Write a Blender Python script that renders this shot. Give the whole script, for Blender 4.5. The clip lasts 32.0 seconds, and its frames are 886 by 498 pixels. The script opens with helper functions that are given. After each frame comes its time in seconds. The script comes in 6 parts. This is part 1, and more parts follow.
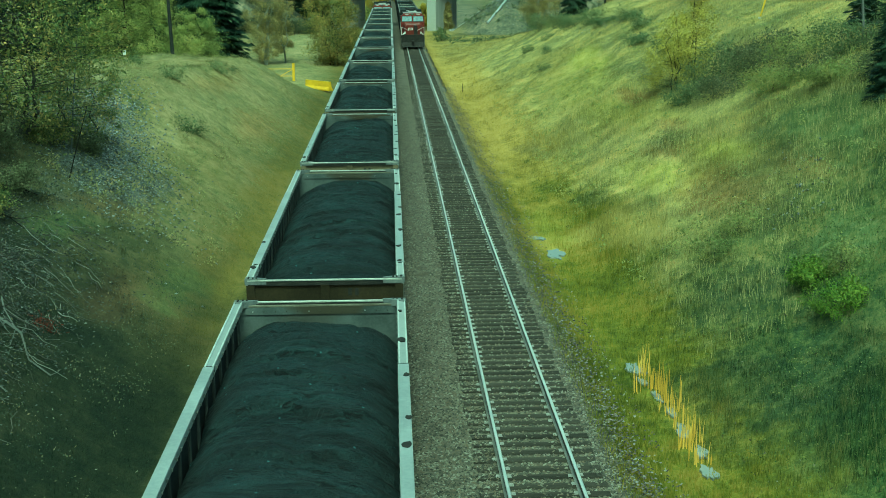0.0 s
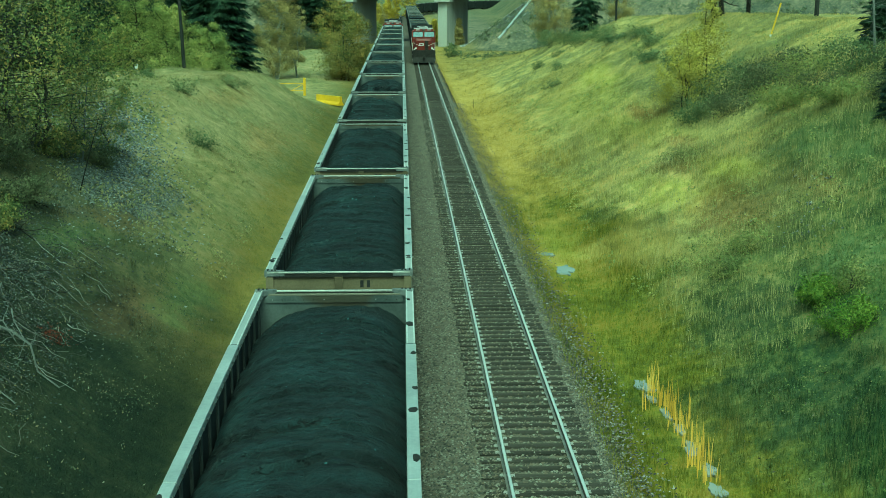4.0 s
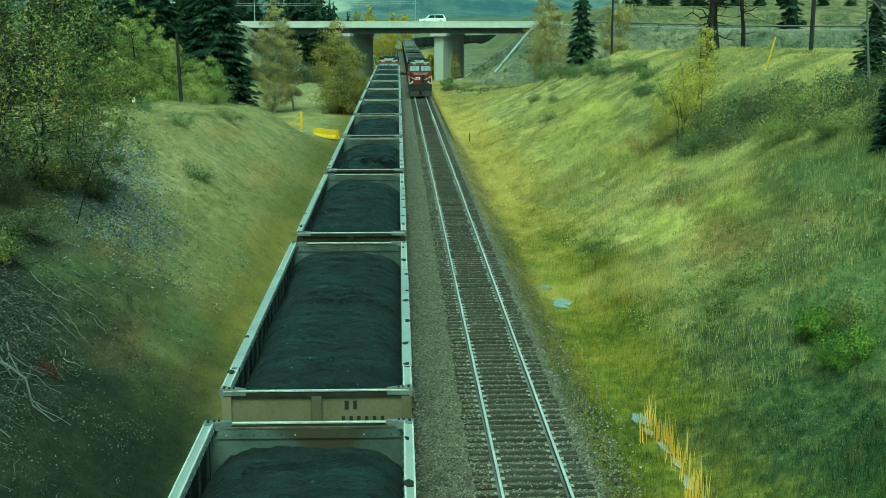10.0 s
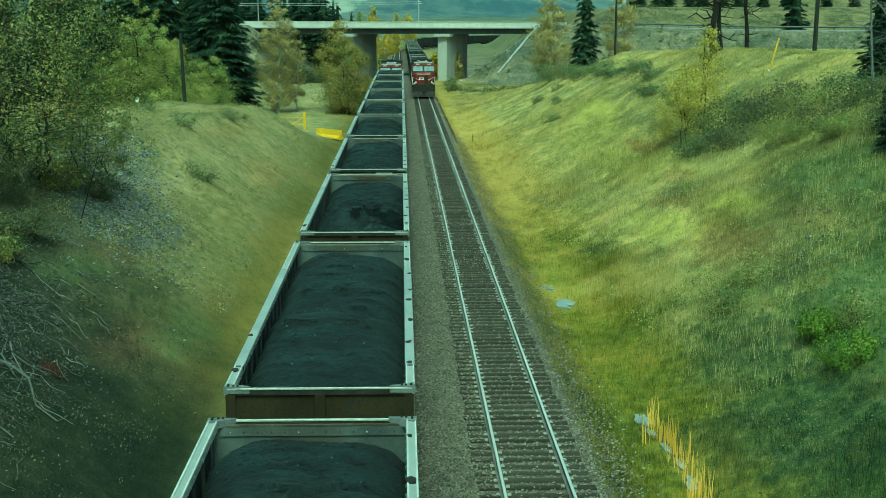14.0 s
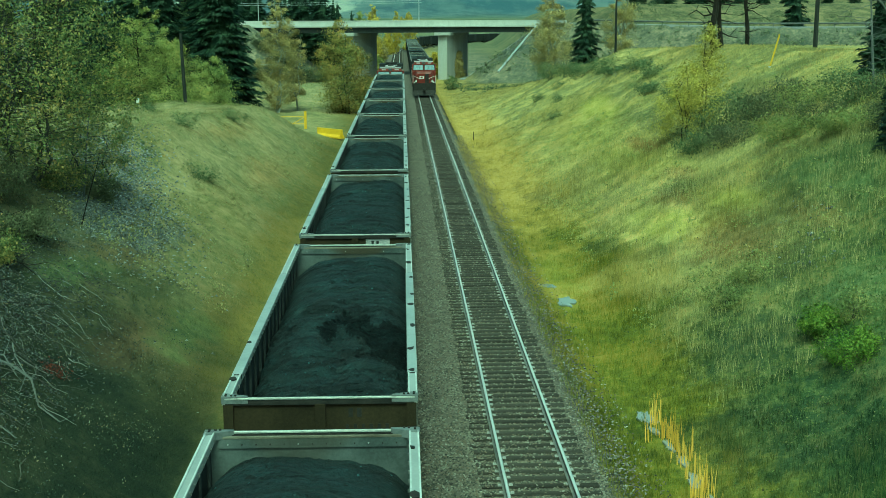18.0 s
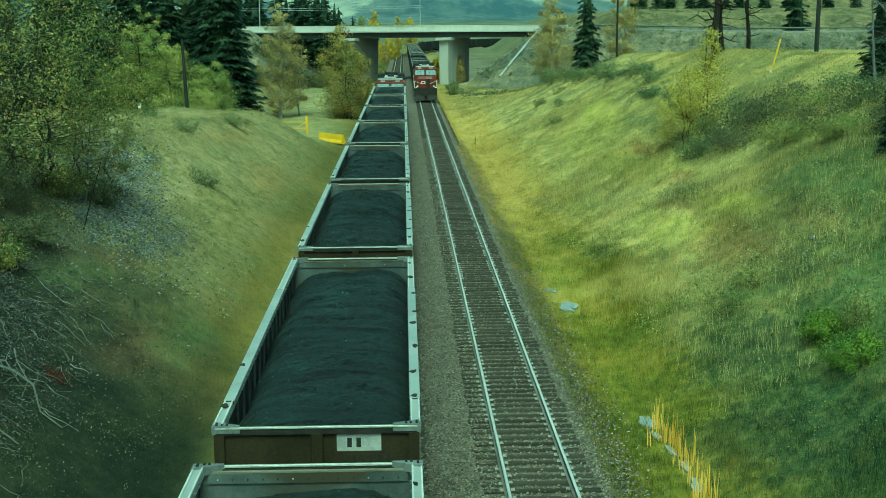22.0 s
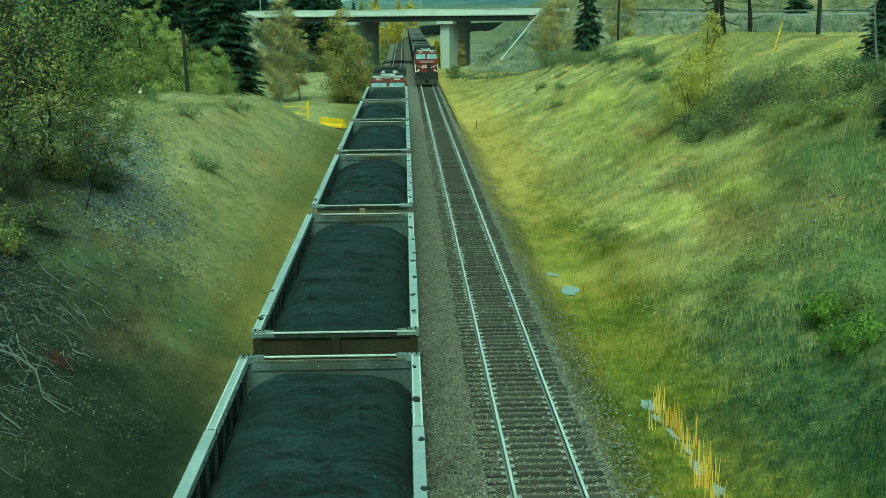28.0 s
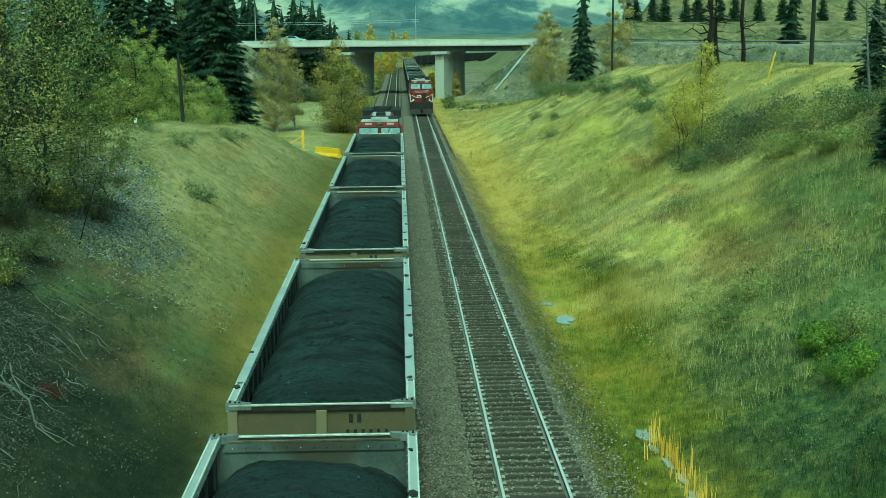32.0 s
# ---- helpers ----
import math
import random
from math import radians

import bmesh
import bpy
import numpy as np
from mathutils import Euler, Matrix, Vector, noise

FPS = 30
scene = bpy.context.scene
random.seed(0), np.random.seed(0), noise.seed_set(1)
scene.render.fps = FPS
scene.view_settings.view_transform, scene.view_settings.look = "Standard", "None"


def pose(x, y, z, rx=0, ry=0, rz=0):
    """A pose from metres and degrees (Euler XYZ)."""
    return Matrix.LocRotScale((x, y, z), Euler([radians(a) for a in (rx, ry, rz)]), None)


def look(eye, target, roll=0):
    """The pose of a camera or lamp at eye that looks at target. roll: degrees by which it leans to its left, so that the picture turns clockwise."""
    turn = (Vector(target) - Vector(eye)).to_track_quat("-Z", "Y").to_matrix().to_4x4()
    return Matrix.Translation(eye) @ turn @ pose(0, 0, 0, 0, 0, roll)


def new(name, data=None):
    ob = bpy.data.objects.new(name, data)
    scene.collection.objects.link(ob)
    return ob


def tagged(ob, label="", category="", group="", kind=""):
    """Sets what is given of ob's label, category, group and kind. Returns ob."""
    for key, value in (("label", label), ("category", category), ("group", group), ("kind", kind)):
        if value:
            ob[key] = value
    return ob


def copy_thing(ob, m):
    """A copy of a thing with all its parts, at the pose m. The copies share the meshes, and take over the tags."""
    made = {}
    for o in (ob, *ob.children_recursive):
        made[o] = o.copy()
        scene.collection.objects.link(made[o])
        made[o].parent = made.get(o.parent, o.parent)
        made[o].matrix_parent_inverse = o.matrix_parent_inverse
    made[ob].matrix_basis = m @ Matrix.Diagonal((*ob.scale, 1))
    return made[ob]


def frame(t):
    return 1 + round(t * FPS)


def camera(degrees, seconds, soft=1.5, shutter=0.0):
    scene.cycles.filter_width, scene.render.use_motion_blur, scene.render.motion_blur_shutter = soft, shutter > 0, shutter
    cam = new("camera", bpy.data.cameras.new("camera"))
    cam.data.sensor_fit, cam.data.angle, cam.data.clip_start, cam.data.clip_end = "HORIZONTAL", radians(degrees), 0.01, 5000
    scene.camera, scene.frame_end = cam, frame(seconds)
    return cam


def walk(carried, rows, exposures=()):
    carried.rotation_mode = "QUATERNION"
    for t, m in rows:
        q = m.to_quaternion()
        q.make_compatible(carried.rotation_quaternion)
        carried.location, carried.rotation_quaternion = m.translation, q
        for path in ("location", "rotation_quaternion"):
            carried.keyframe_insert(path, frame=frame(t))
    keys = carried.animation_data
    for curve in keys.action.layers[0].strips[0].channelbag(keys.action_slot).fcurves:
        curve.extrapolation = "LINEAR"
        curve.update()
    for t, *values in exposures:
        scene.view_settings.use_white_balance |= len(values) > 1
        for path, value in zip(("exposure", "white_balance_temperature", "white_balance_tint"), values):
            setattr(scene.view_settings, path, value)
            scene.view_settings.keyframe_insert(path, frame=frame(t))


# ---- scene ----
# World: y runs along the track away from the bridge, x to the right, z = 0 at the rail heads.
cam = camera(38.5, 32.0, soft=0.85)
TURNS = [
    (0, 77.628, 0.295, -2.340), (0.5, 77.749, 0.256, -2.226), (1, 77.792, 0.158, -2.331), (1.5, 77.803, 0.131, -2.248),
    (2, 78.021, 0.155, -2.203), (2.5, 78.335, 0.017, -2.083), (3, 78.419, 0.102, -2.045), (3.5, 78.385, -0.023, -1.920),
    (5.5, 78.174, 0.056, -1.635), (6, 78.458, -0.082, -1.588), (6.5, 78.377, 0.162, -1.489), (7, 78.306, 0.151, -1.498),
    (7.5, 78.268, 0.108, -1.617), (8, 78.449, 0.062, -1.631), (8.5, 78.854, 0.316, -1.881), (9, 79.201, 0.398, -1.999),
    (9.5, 79.258, 0.198, -1.737), (10, 79.814, -0.029, -2.000), (10.5, 80.214, 0.163, -1.703), (11, 80.179, 0.017, -1.726),
    (11.5, 80.179, 0.102, -1.851), (12, 79.928, -0.082, -1.767), (12.5, 79.912, -0.091, -1.877), (13, 79.997, -0.000, -1.909),
    (13.5, 79.978, -0.062, -1.915), (14, 79.833, -0.104, -1.845), (14.5, 79.778, -0.219, -1.767), (16.5, 79.836, -0.020, -1.945),
    (17, 79.822, 0.122, -1.858), (17.5, 79.914, 0.065, -1.848), (18, 79.772, 0.229, -1.838), (18.5, 79.711, 0.085, -1.916),
    (19, 79.642, 0.126, -2.049), (19.5, 79.862, 0.168, -2.048), (20, 79.965, 0.271, -1.997), (20.5, 80.013, 0.256, -1.841),
    (21, 80.332, 0.156, -1.925), (21.5, 80.294, 0.338, -1.858), (22, 79.994, 0.349, -1.782), (22.5, 80.061, 0.154, -1.779),
    (23, 79.855, 0.024, -1.820), (23.5, 79.725, 0.167, -1.872), (24, 79.603, 0.279, -1.850), (24.5, 79.629, 0.269, -1.772),
    (25, 79.421, 0.197, -1.723), (25.5, 79.382, 0.199, -1.653), (27.5, 79.268, 0.361, -1.768), (28, 79.284, 0.502, -1.744),
    (28.5, 79.406, 0.515, -1.828), (29, 79.479, 0.516, -1.729), (29.5, 79.615, 0.434, -1.690), (30, 79.862, 0.437, -1.742),
    (30.5, 80.059, 0.606, -1.923), (31, 80.329, 0.642, -1.936), (31.5, 80.625, 0.677, -1.912), (32, 80.605, 0.475, -1.976)]
EYE_Z = 10.0
walk(cam, [(t, pose(0, 0, EYE_Z, a, b, c)) for t, a, b, c in TURNS],
     [(0.0, 0.92, 5160, -69), (32.0, 0.92, 5160, -69)])

# ---- light: thin overcast, high soft sun behind the camera ----
sky = bpy.data.worlds.new("sky")
scene.world = sky
sky.use_nodes = True
_n = sky.node_tree
_s = _n.nodes.new("ShaderNodeTexSky")
_s.sky_type, _s.sun_disc = "NISHITA", False
_s.sun_elevation, _s.sun_rotation = radians(56), radians(182)
_s.air_density, _s.dust_density, _s.ozone_density = 1.0, 7.0, 0.6
_bg = _n.nodes["Background"]
_bg.inputs["Strength"].default_value = 0.085
_n.links.new(_s.outputs[0], _bg.inputs["Color"])
_sun = bpy.data.lights.new("sun", "SUN")
_sun.energy, _sun.angle, _sun.color = 1.25, radians(24), (1.0, 0.96, 0.88)
_so = new("sun", _sun)
_so.matrix_world = look((-2, -46, 68), (0, 0, 0))

# ---- materials ----
def material(name, rough=0.8, metal=0.0):
    m = bpy.data.materials.new(name)
    m.use_nodes = True
    nt = m.node_tree
    b = nt.nodes["Principled BSDF"]
    b.inputs["Roughness"].default_value = rough
    b.inputs["Metallic"].default_value = metal
    return m, nt, b


def node(nt, kind, **kw):
    n = nt.nodes.new(kind)
    for k, v in kw.items():
        n.inputs[k].default_value = v
    return n


def where(nt, space="Object"):
    return nt.nodes.new("ShaderNodeTexCoord").outputs[space]


def noise_tex(nt, co, scale, detail=4, rough=0.6, stretch=None):
    if stretch:
        mp = nt.nodes.new("ShaderNodeMapping")
        mp.inputs["Scale"].default_value = stretch
        nt.links.new(co, mp.inputs["Vector"])
        co = mp.outputs[0]
    n = node(nt, "ShaderNodeTexNoise", Scale=scale, Detail=detail, Roughness=rough)
    nt.links.new(co, n.inputs["Vector"])
    return n.outputs["Fac"]


def ramp(nt, fac, stops):
    r = nt.nodes.new("ShaderNodeValToRGB")
    el = r.color_ramp.elements
    while len(el) < len(stops):
        el.new(0.5)
    for e, (p, c) in zip(el, stops):
        e.position = p
        e.color = (*c, 1) if len(c) == 3 else c
    nt.links.new(fac, r.inputs["Fac"])
    return r.outputs["Color"]


def mix(nt, fac, a, b, blend="MIX"):
    m = nt.nodes.new("ShaderNodeMix")
    m.data_type, m.blend_type = "RGBA", blend
    for sock, v in (("Factor", fac), ("A", a), ("B", b)):
        s = [i for i in m.inputs if i.name == sock and i.enabled][0] if sock == "Factor" else \
            [i for i in m.inputs if i.name == sock and i.type == "RGBA"][0]
        if isinstance(v, (int, float)):
            s.default_value = v
        elif isinstance(v, tuple):
            s.default_value = (*v, 1)
        else:
            nt.links.new(v, s)
    return [o for o in m.outputs if o.type == "RGBA"][0]


def calc(nt, op, a, b=0.0, c=None, clamp=False):
    m = nt.nodes.new("ShaderNodeMath")
    m.operation, m.use_clamp = op, clamp
    for i, v in enumerate((a, b) if c is None else (a, b, c)):
        if isinstance(v, (int, float)):
            m.inputs[i].default_value = v
        else:
            nt.links.new(v, m.inputs[i])
    return m.outputs[0]


def band(nt, v, lo, hi):
    """0 below lo, 1 above hi, smooth between."""
    m = nt.nodes.new("ShaderNodeMapRange")
    m.interpolation_type = "SMOOTHSTEP"
    nt.links.new(v, m.inputs["Value"])
    m.inputs["From Min"].default_value, m.inputs["From Max"].default_value = lo, hi
    return m.outputs["Result"]


def bump(nt, bsdf, height, strength=0.4, dist=0.02):
    b = node(nt, "ShaderNodeBump", Strength=strength, Distance=dist)
    nt.links.new(height, b.inputs["Height"])
    nt.links.new(b.outputs[0], bsdf.inputs["Normal"])


def mottled(name, dark, light, scale=3.0, rough=0.8, metal=0.0, fine=30.0, bumps=0.3, dist=0.01, each=0.0, stretch=None, space="Object"):
    """A surface with stains at one scale and grain at another; each: how much pieces differ."""
    m, nt, b = material(name, rough, metal)
    co = where(nt, space)
    big = noise_tex(nt, co, scale, 5, 0.65, stretch)
    small = noise_tex(nt, co, fine, 3, 0.7)
    f = calc(nt, "ADD", calc(nt, "MULTIPLY", big, 0.65), calc(nt, "MULTIPLY", small, 0.35))
    if each:
        r = nt.nodes.new("ShaderNodeObjectInfo").outputs["Random"]
        f = calc(nt, "ADD", f, calc(nt, "MULTIPLY", calc(nt, "SUBTRACT", r, 0.5), each))
    c = ramp(nt, f, [(0.32, dark), (0.68, light)])
    nt.links.new(c, b.inputs["Base Color"])
    if bumps:
        bump(nt, b, small, bumps, dist)
    return m


def leafy(name, stops, spread=0.3, rough=0.6, patch=0.6, thin=0.3):
    """Leaves, each a little different, with patches across the crown."""
    m, nt, b = material(name, rough)
    g = nt.nodes.new("ShaderNodeNewGeometry")
    big = noise_tex(nt, g.outputs["Position"], patch, 4)
    f = calc(nt, "ADD", calc(nt, "MULTIPLY", g.outputs["Random Per Island"], spread), calc(nt, "MULTIPLY", big, 1.0 - spread))
    nt.links.new(ramp(nt, f, stops), b.inputs["Base Color"])
    b.inputs["Specular IOR Level"].default_value = 0.25
    t = nt.nodes.new("ShaderNodeBsdfTranslucent")
    nt.links.new(ramp(nt, f, stops), t.inputs["Color"])
    ms = node(nt, "ShaderNodeMixShader", Fac=thin)
    nt.links.new(b.outputs[0], ms.inputs[1])
    nt.links.new(t.outputs[0], ms.inputs[2])
    nt.links.new(ms.outputs[0], nt.nodes["Material Output"].inputs["Surface"])
    return m


def turf(name, blades):
    """Autumn grass: zones of straw, yellow-green and green that follow the ditch and the banks; bare stony patches."""
    m, nt, b = material(name, 0.85)
    g = nt.nodes.new("ShaderNodeNewGeometry")
    pos = g.outputs["Position"]
    sep = nt.nodes.new("ShaderNodeSeparateXYZ")
    nt.links.new(pos, sep.inputs[0])
    x, y = sep.outputs["X"], sep.outputs["Y"]
    big = noise_tex(nt, pos, 0.11, 4, 0.6)
    mid = noise_tex(nt, pos, 0.55, 4, 0.65, (1.0, 0.55, 1.0))
    streak = noise_tex(nt, pos, 0.34, 4, 0.6, (0.3, 1.0, 0.3))
    tuft = noise_tex(nt, pos, 2.4, 3, 0.6, (1.0, 0.8, 1.0))
    fine = noise_tex(nt, pos, 9.0, 3, 0.7)
    wob = calc(nt, "MULTIPLY", calc(nt, "SUBTRACT", mid, 0.5), 5.0)
    xw = calc(nt, "ADD", x, wob)
    v = g.outputs["Random Per Island"] if blades else fine
    vary = calc(nt, "MULTIPLY", calc(nt, "SUBTRACT", v, 0.5), 0.24 if blades else 0.4)
    vary = calc(nt, "ADD", vary, calc(nt, "MULTIPLY", calc(nt, "SUBTRACT", tuft, 0.5), 0.5))
    f = calc(nt, "ADD", calc(nt, "ADD", calc(nt, "MULTIPLY", big, 0.5), calc(nt, "MULTIPLY", mid, 0.5)), vary)
    fs = calc(nt, "ADD", calc(nt, "ADD", calc(nt, "MULTIPLY", streak, 0.7), calc(nt, "MULTIPLY", mid, 0.3)), vary)

    def stand(cx, cy, rx, ry, slant=0.0, rough_edge=4.0):
        """Where one stand of a plant grows in the plan: 1 inside, ragged at its edge."""
        u = calc(nt, "DIVIDE", calc(nt, "SUBTRACT", x, cx), rx)
        lean = calc(nt, "MULTIPLY", calc(nt, "SUBTRACT", x, cx), slant)
        w = calc(nt, "DIVIDE", calc(nt, "SUBTRACT", calc(nt, "SUBTRACT", y, cy), lean), ry)
        d = calc(nt, "SQRT", calc(nt, "ADD", calc(nt, "MULTIPLY", u, u), calc(nt, "MULTIPLY", w, w)))
        ragged = calc(nt, "MULTIPLY", calc(nt, "SUBTRACT", calc(nt, "ADD", calc(nt, "MULTIPLY", streak, 0.6), calc(nt, "MULTIPLY", tuft, 0.4)), 0.5), rough_edge)
        return calc(nt, "SUBTRACT", 1.0, band(nt, calc(nt, "ADD", d, ragged), 0.25, 1.25))

    left = ramp(nt, f, [(0.34, (0.14, 0.145, 0.062)), (0.46, (0.205, 0.195, 0.084)), (0.55, (0.27, 0.237, 0.108)), (0.68, (0.355, 0.29, 0.15))])
    toe = ramp(nt, f, [(0.32, (0.085, 0.088, 0.026)), (0.5, (0.132, 0.12, 0.036)), (0.66, (0.195, 0.155, 0.052))])
    ditch = ramp(nt, f, [(0.3, (0.075, 0.09, 0.014)), (0.46, (0.155, 0.155, 0.022)), (0.58, (0.235, 0.2, 0.034)), (0.74, (0.32, 0.225, 0.055))])
    slope = ramp(nt, fs, [(0.36, (0.17, 0.17, 0.068)), (0.45, (0.25, 0.23, 0.085)), (0.52, (0.33, 0.29, 0.105)), (0.58, (0.43, 0.37, 0.13)), (0.66, (0.52, 0.38, 0.14)), (0.74, (0.4, 0.25, 0.1))])
    green = ramp(nt, f, [(0.34, (0.0153, 0.0323, 0.0119)), (0.48, (0.0425, 0.07225, 0.0238)), (0.57, (0.0935, 0.1232, 0.03825)), (0.68, (0.17, 0.1615, 0.06375)), (0.8, (0.2295, 0.1955, 0.085))])
    meadow = ramp(nt, f, [(0.36, (0.14, 0.13, 0.045)), (0.5, (0.27, 0.225, 0.07)), (0.66, (0.4, 0.32, 0.11))])
    c = mix(nt, band(nt, xw, -8.5, -5.5), left, toe)
    c = mix(nt, band(nt, x, 0.0, 2.0), c, ditch)
    straw = ramp(nt, f, [(0.32, (0.2, 0.17, 0.045)), (0.5, (0.4, 0.3, 0.08)), (0.68, (0.5, 0.38, 0.12))])
    c = mix(nt, calc(nt, "MULTIPLY", band(nt, calc(nt, "ADD", y, calc(nt, "MULTIPLY", wob, 6.0)), 50.0, 85.0), band(nt, x, 2.0, 4.0)), c, straw)
    c = mix(nt, band(nt, xw, 8.0, 11.0), c, slope)
    # nearer the bridge the slope grows greener
    near = calc(nt, "SUBTRACT", calc(nt, "ADD", y, calc(nt, "MULTIPLY", wob, 2.0)), calc(nt, "MULTIPLY", x, 1.1))
    nr = calc(nt, "MULTIPLY", calc(nt, "SUBTRACT", 1.0, band(nt, near, 17.0, 43.0)), band(nt, xw, 7.6, 10.0))
    c = mix(nt, nr, c, green)
    # stands of different plants: lime grass, seeding brown grass, straw, dark herbs, tall green grass, hollows
    lime = ramp(nt, f, [(0.34, (0.24, 0.23, 0.05)), (0.5, (0.42, 0.39, 0.08)), (0.66, (0.54, 0.46, 0.13))])
    seed_brown = ramp(nt, f, [(0.34, (0.12, 0.1, 0.035)), (0.5, (0.24, 0.165, 0.06)), (0.66, (0.36, 0.24, 0.09))])
    straws = ramp(nt, f, [(0.34, (0.2, 0.19, 0.06)), (0.5, (0.36, 0.3, 0.095)), (0.66, (0.48, 0.38, 0.13))])
    herbs = ramp(nt, f, [(0.34, (0.02, 0.036, 0.017)), (0.5, (0.05, 0.07, 0.03)), (0.66, (0.11, 0.12, 0.05))])
    tall_green = ramp(nt, f, [(0.34, (0.08, 0.11, 0.045)), (0.5, (0.15, 0.185, 0.07)), (0.66, (0.25, 0.26, 0.105))])
    for tone, much, spots in (
            (straws, 0.6, ((13.6, 66.0, 1.6, 4.5, -2.0), (11.4, 61.0, 0.9, 3.5, -1.5), (9.2, 48.3, 1.8, 3.5, -1.9), (12.9, 99.6, 3.1, 21.0, 2.2))),
            (lime, 0.6, ((11.7, 54.6, 1.7, 4.2, -1.6), (13.8, 54.8, 1.1, 3.2, -1.8), (15.6, 100.0, 1.2, 10.0, 1.5))),
            (lime, 0.3, ((6.5, 54.0, 1.2, 6.5, 2.0), (13.2, 72.0, 2.0, 8.3, -3.4), (13.8, 90.5, 2.1, 14.6, 0.6))),
            (seed_brown, 0.75, ((12.6, 48.1, 1.4, 5.0, -0.2), (15.4, 45.8, 0.9, 3.0, 0.4), (12.8, 57.6, 0.9, 2.8, -1.9), (14.0, 63.5, 0.7, 2.4, -2.0), (14.4, 76.0, 0.7, 5.0, -3.0))),
            (tall_green, 0.8, ((16.6, 47.6, 1.5, 6.0, 0.4), (13.6, 36.6, 1.2, 3.0, 1.8))),
            (herbs, 0.7, ((10.1, 36.7, 1.8, 3.6, -0.9),)),
            (herbs, 0.5, ((13.5, 61.1, 0.9, 3.6, -1.3), (8.4, 75.3, 1.0, 3.6, -1.9), (9.0, 57.5, 0.9, 2.6, -1.3), (16.0, 84.0, 1.0, 7.0, -3.0))),
            (herbs, 0.65, ((8.9, 30.5, 2.2, 4.6, -0.2), (11.0, 29.0, 2.0, 5.0, 0.0)))):
        for sp in spots:
            c = mix(nt, calc(nt, "MULTIPLY", stand(*sp), much), c, tone)
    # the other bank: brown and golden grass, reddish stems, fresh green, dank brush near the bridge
    dank_falloff = calc(nt, "MULTIPLY", calc(nt, "SUBTRACT", 1.0, band(nt, calc(nt, "ADD", calc(nt, "ADD", y, wob), calc(nt, "MULTIPLY", x, 1.2)), 20.0, 43.0)), calc(nt, "SUBTRACT", 1.0, band(nt, x, -5.6, -4.4)))
    # ground under the brush is darkened further, standing in for lens falloff
    c = mix(nt, calc(nt, "MULTIPLY", dank_falloff, 0.97), c, ramp(nt, f, [(0.3, (0.004, 0.008, 0.0065)), (0.5, (0.0135, 0.019, 0.0115)), (0.72, (0.036, 0.039, 0.022))]))
    redstem = ramp(nt, f, [(0.34, (0.07, 0.05, 0.028)), (0.5, (0.14, 0.09, 0.045)), (0.66, (0.22, 0.14, 0.07))])
    olive = ramp(nt, f, [(0.34, (0.11, 0.112, 0.042)), (0.5, (0.18, 0.165, 0.062)), (0.66, (0.26, 0.215, 0.09))])
    gold = ramp(nt, f, [(0.34, (0.14, 0.12, 0.025)), (0.5, (0.26, 0.2, 0.04)), (0.66, (0.34, 0.26, 0.07))])
    for tone, much, spots in (
            (olive, 0.8, ((-8.7, 60.3, 1.8, 10.0, 0.3), (-13.5, 66.0, 2.4, 9.0, -1.5), (-12.0, 88.0, 2.2, 7.0, 1.0))),
            (seed_brown, 0.5, ((-8.3, 76.6, 1.3, 8.8, 0.9), (-11.2, 81.1, 1.3, 6.7, 3.8))),
            (gold, 0.25, ((-6.0, 60.0, 0.9, 12.0, -1.0), (-5.6, 44.0, 0.6, 7.0, 0.0))),
            (redstem, 0.4, ((-10.0, 43.8, 1.4, 2.6, 3.0), (-8.0, 36.8, 0.8, 2.4, 1.0))),
            (tall_green, 0.45, ((-7.0, 39.7, 0.9, 3.0, 0.7), (-10.4, 39.7, 0.8, 2.5, 1.4))),
            (herbs, 0.7, ((-14.6, 68.7, 1.5, 2.6, -2.9), (-12.4, 62.0, 0.5, 2.0, -1.0)))):
        for sp in spots:
            c = mix(nt, calc(nt, "MULTIPLY", stand(*sp), much), c, tone)
    c = mix(nt, calc(nt, "MULTIPLY", band(nt, y, 140.0, 175.0), band(nt, x, 4.5, 8.0)), c, meadow)
    # shrubby bank under the highway, muted hill behind it
    bank = ramp(nt, f, [(0.34, (0.055, 0.066, 0.048)), (0.5, (0.125, 0.122, 0.08)), (0.66, (0.26, 0.22, 0.14))])
    up = calc(nt, "MAXIMUM", calc(nt, "MULTIPLY", band(nt, xw, 25.0, 29.0), band(nt, calc(nt, "ADD", y, calc(nt, "MULTIPLY", x, 0.5)), 158.0, 168.0)), calc(nt, "MULTIPLY", band(nt, calc(nt, "ADD", y, calc(nt, "MULTIPLY", wob, 1.2)), 219.0, 226.0), band(nt, calc(nt, "ABSOLUTE", x), 9.0, 15.0)))
    c = mix(nt, up, c, bank)
    hill = ramp(nt, f, [(0.38, (0.05, 0.058, 0.028)), (0.5, (0.12, 0.112, 0.052)), (0.62, (0.22, 0.182, 0.09))])
    c = mix(nt, calc(nt, "MULTIPLY", band(nt, calc(nt, "ADD", y, calc(nt, "MULTIPLY", x, 0.6)), 262.0, 275.0), band(nt, x, 20.0, 34.0)), c, hill)
    # far plain and hills; spur shading and distance haze are painted into the hill tones
    far = noise_tex(nt, pos, 0.0095, 8, 0.62, (1.0, 0.3, 1.0))
    wood = noise_tex(nt, pos, 0.03, 4, 0.7, (1.0, 0.3, 1.0))
    lie = calc(nt, "ADD", calc(nt, "MULTIPLY", x, 0.011), calc(nt, "MULTIPLY", sep.outputs["Z"], 0.034))
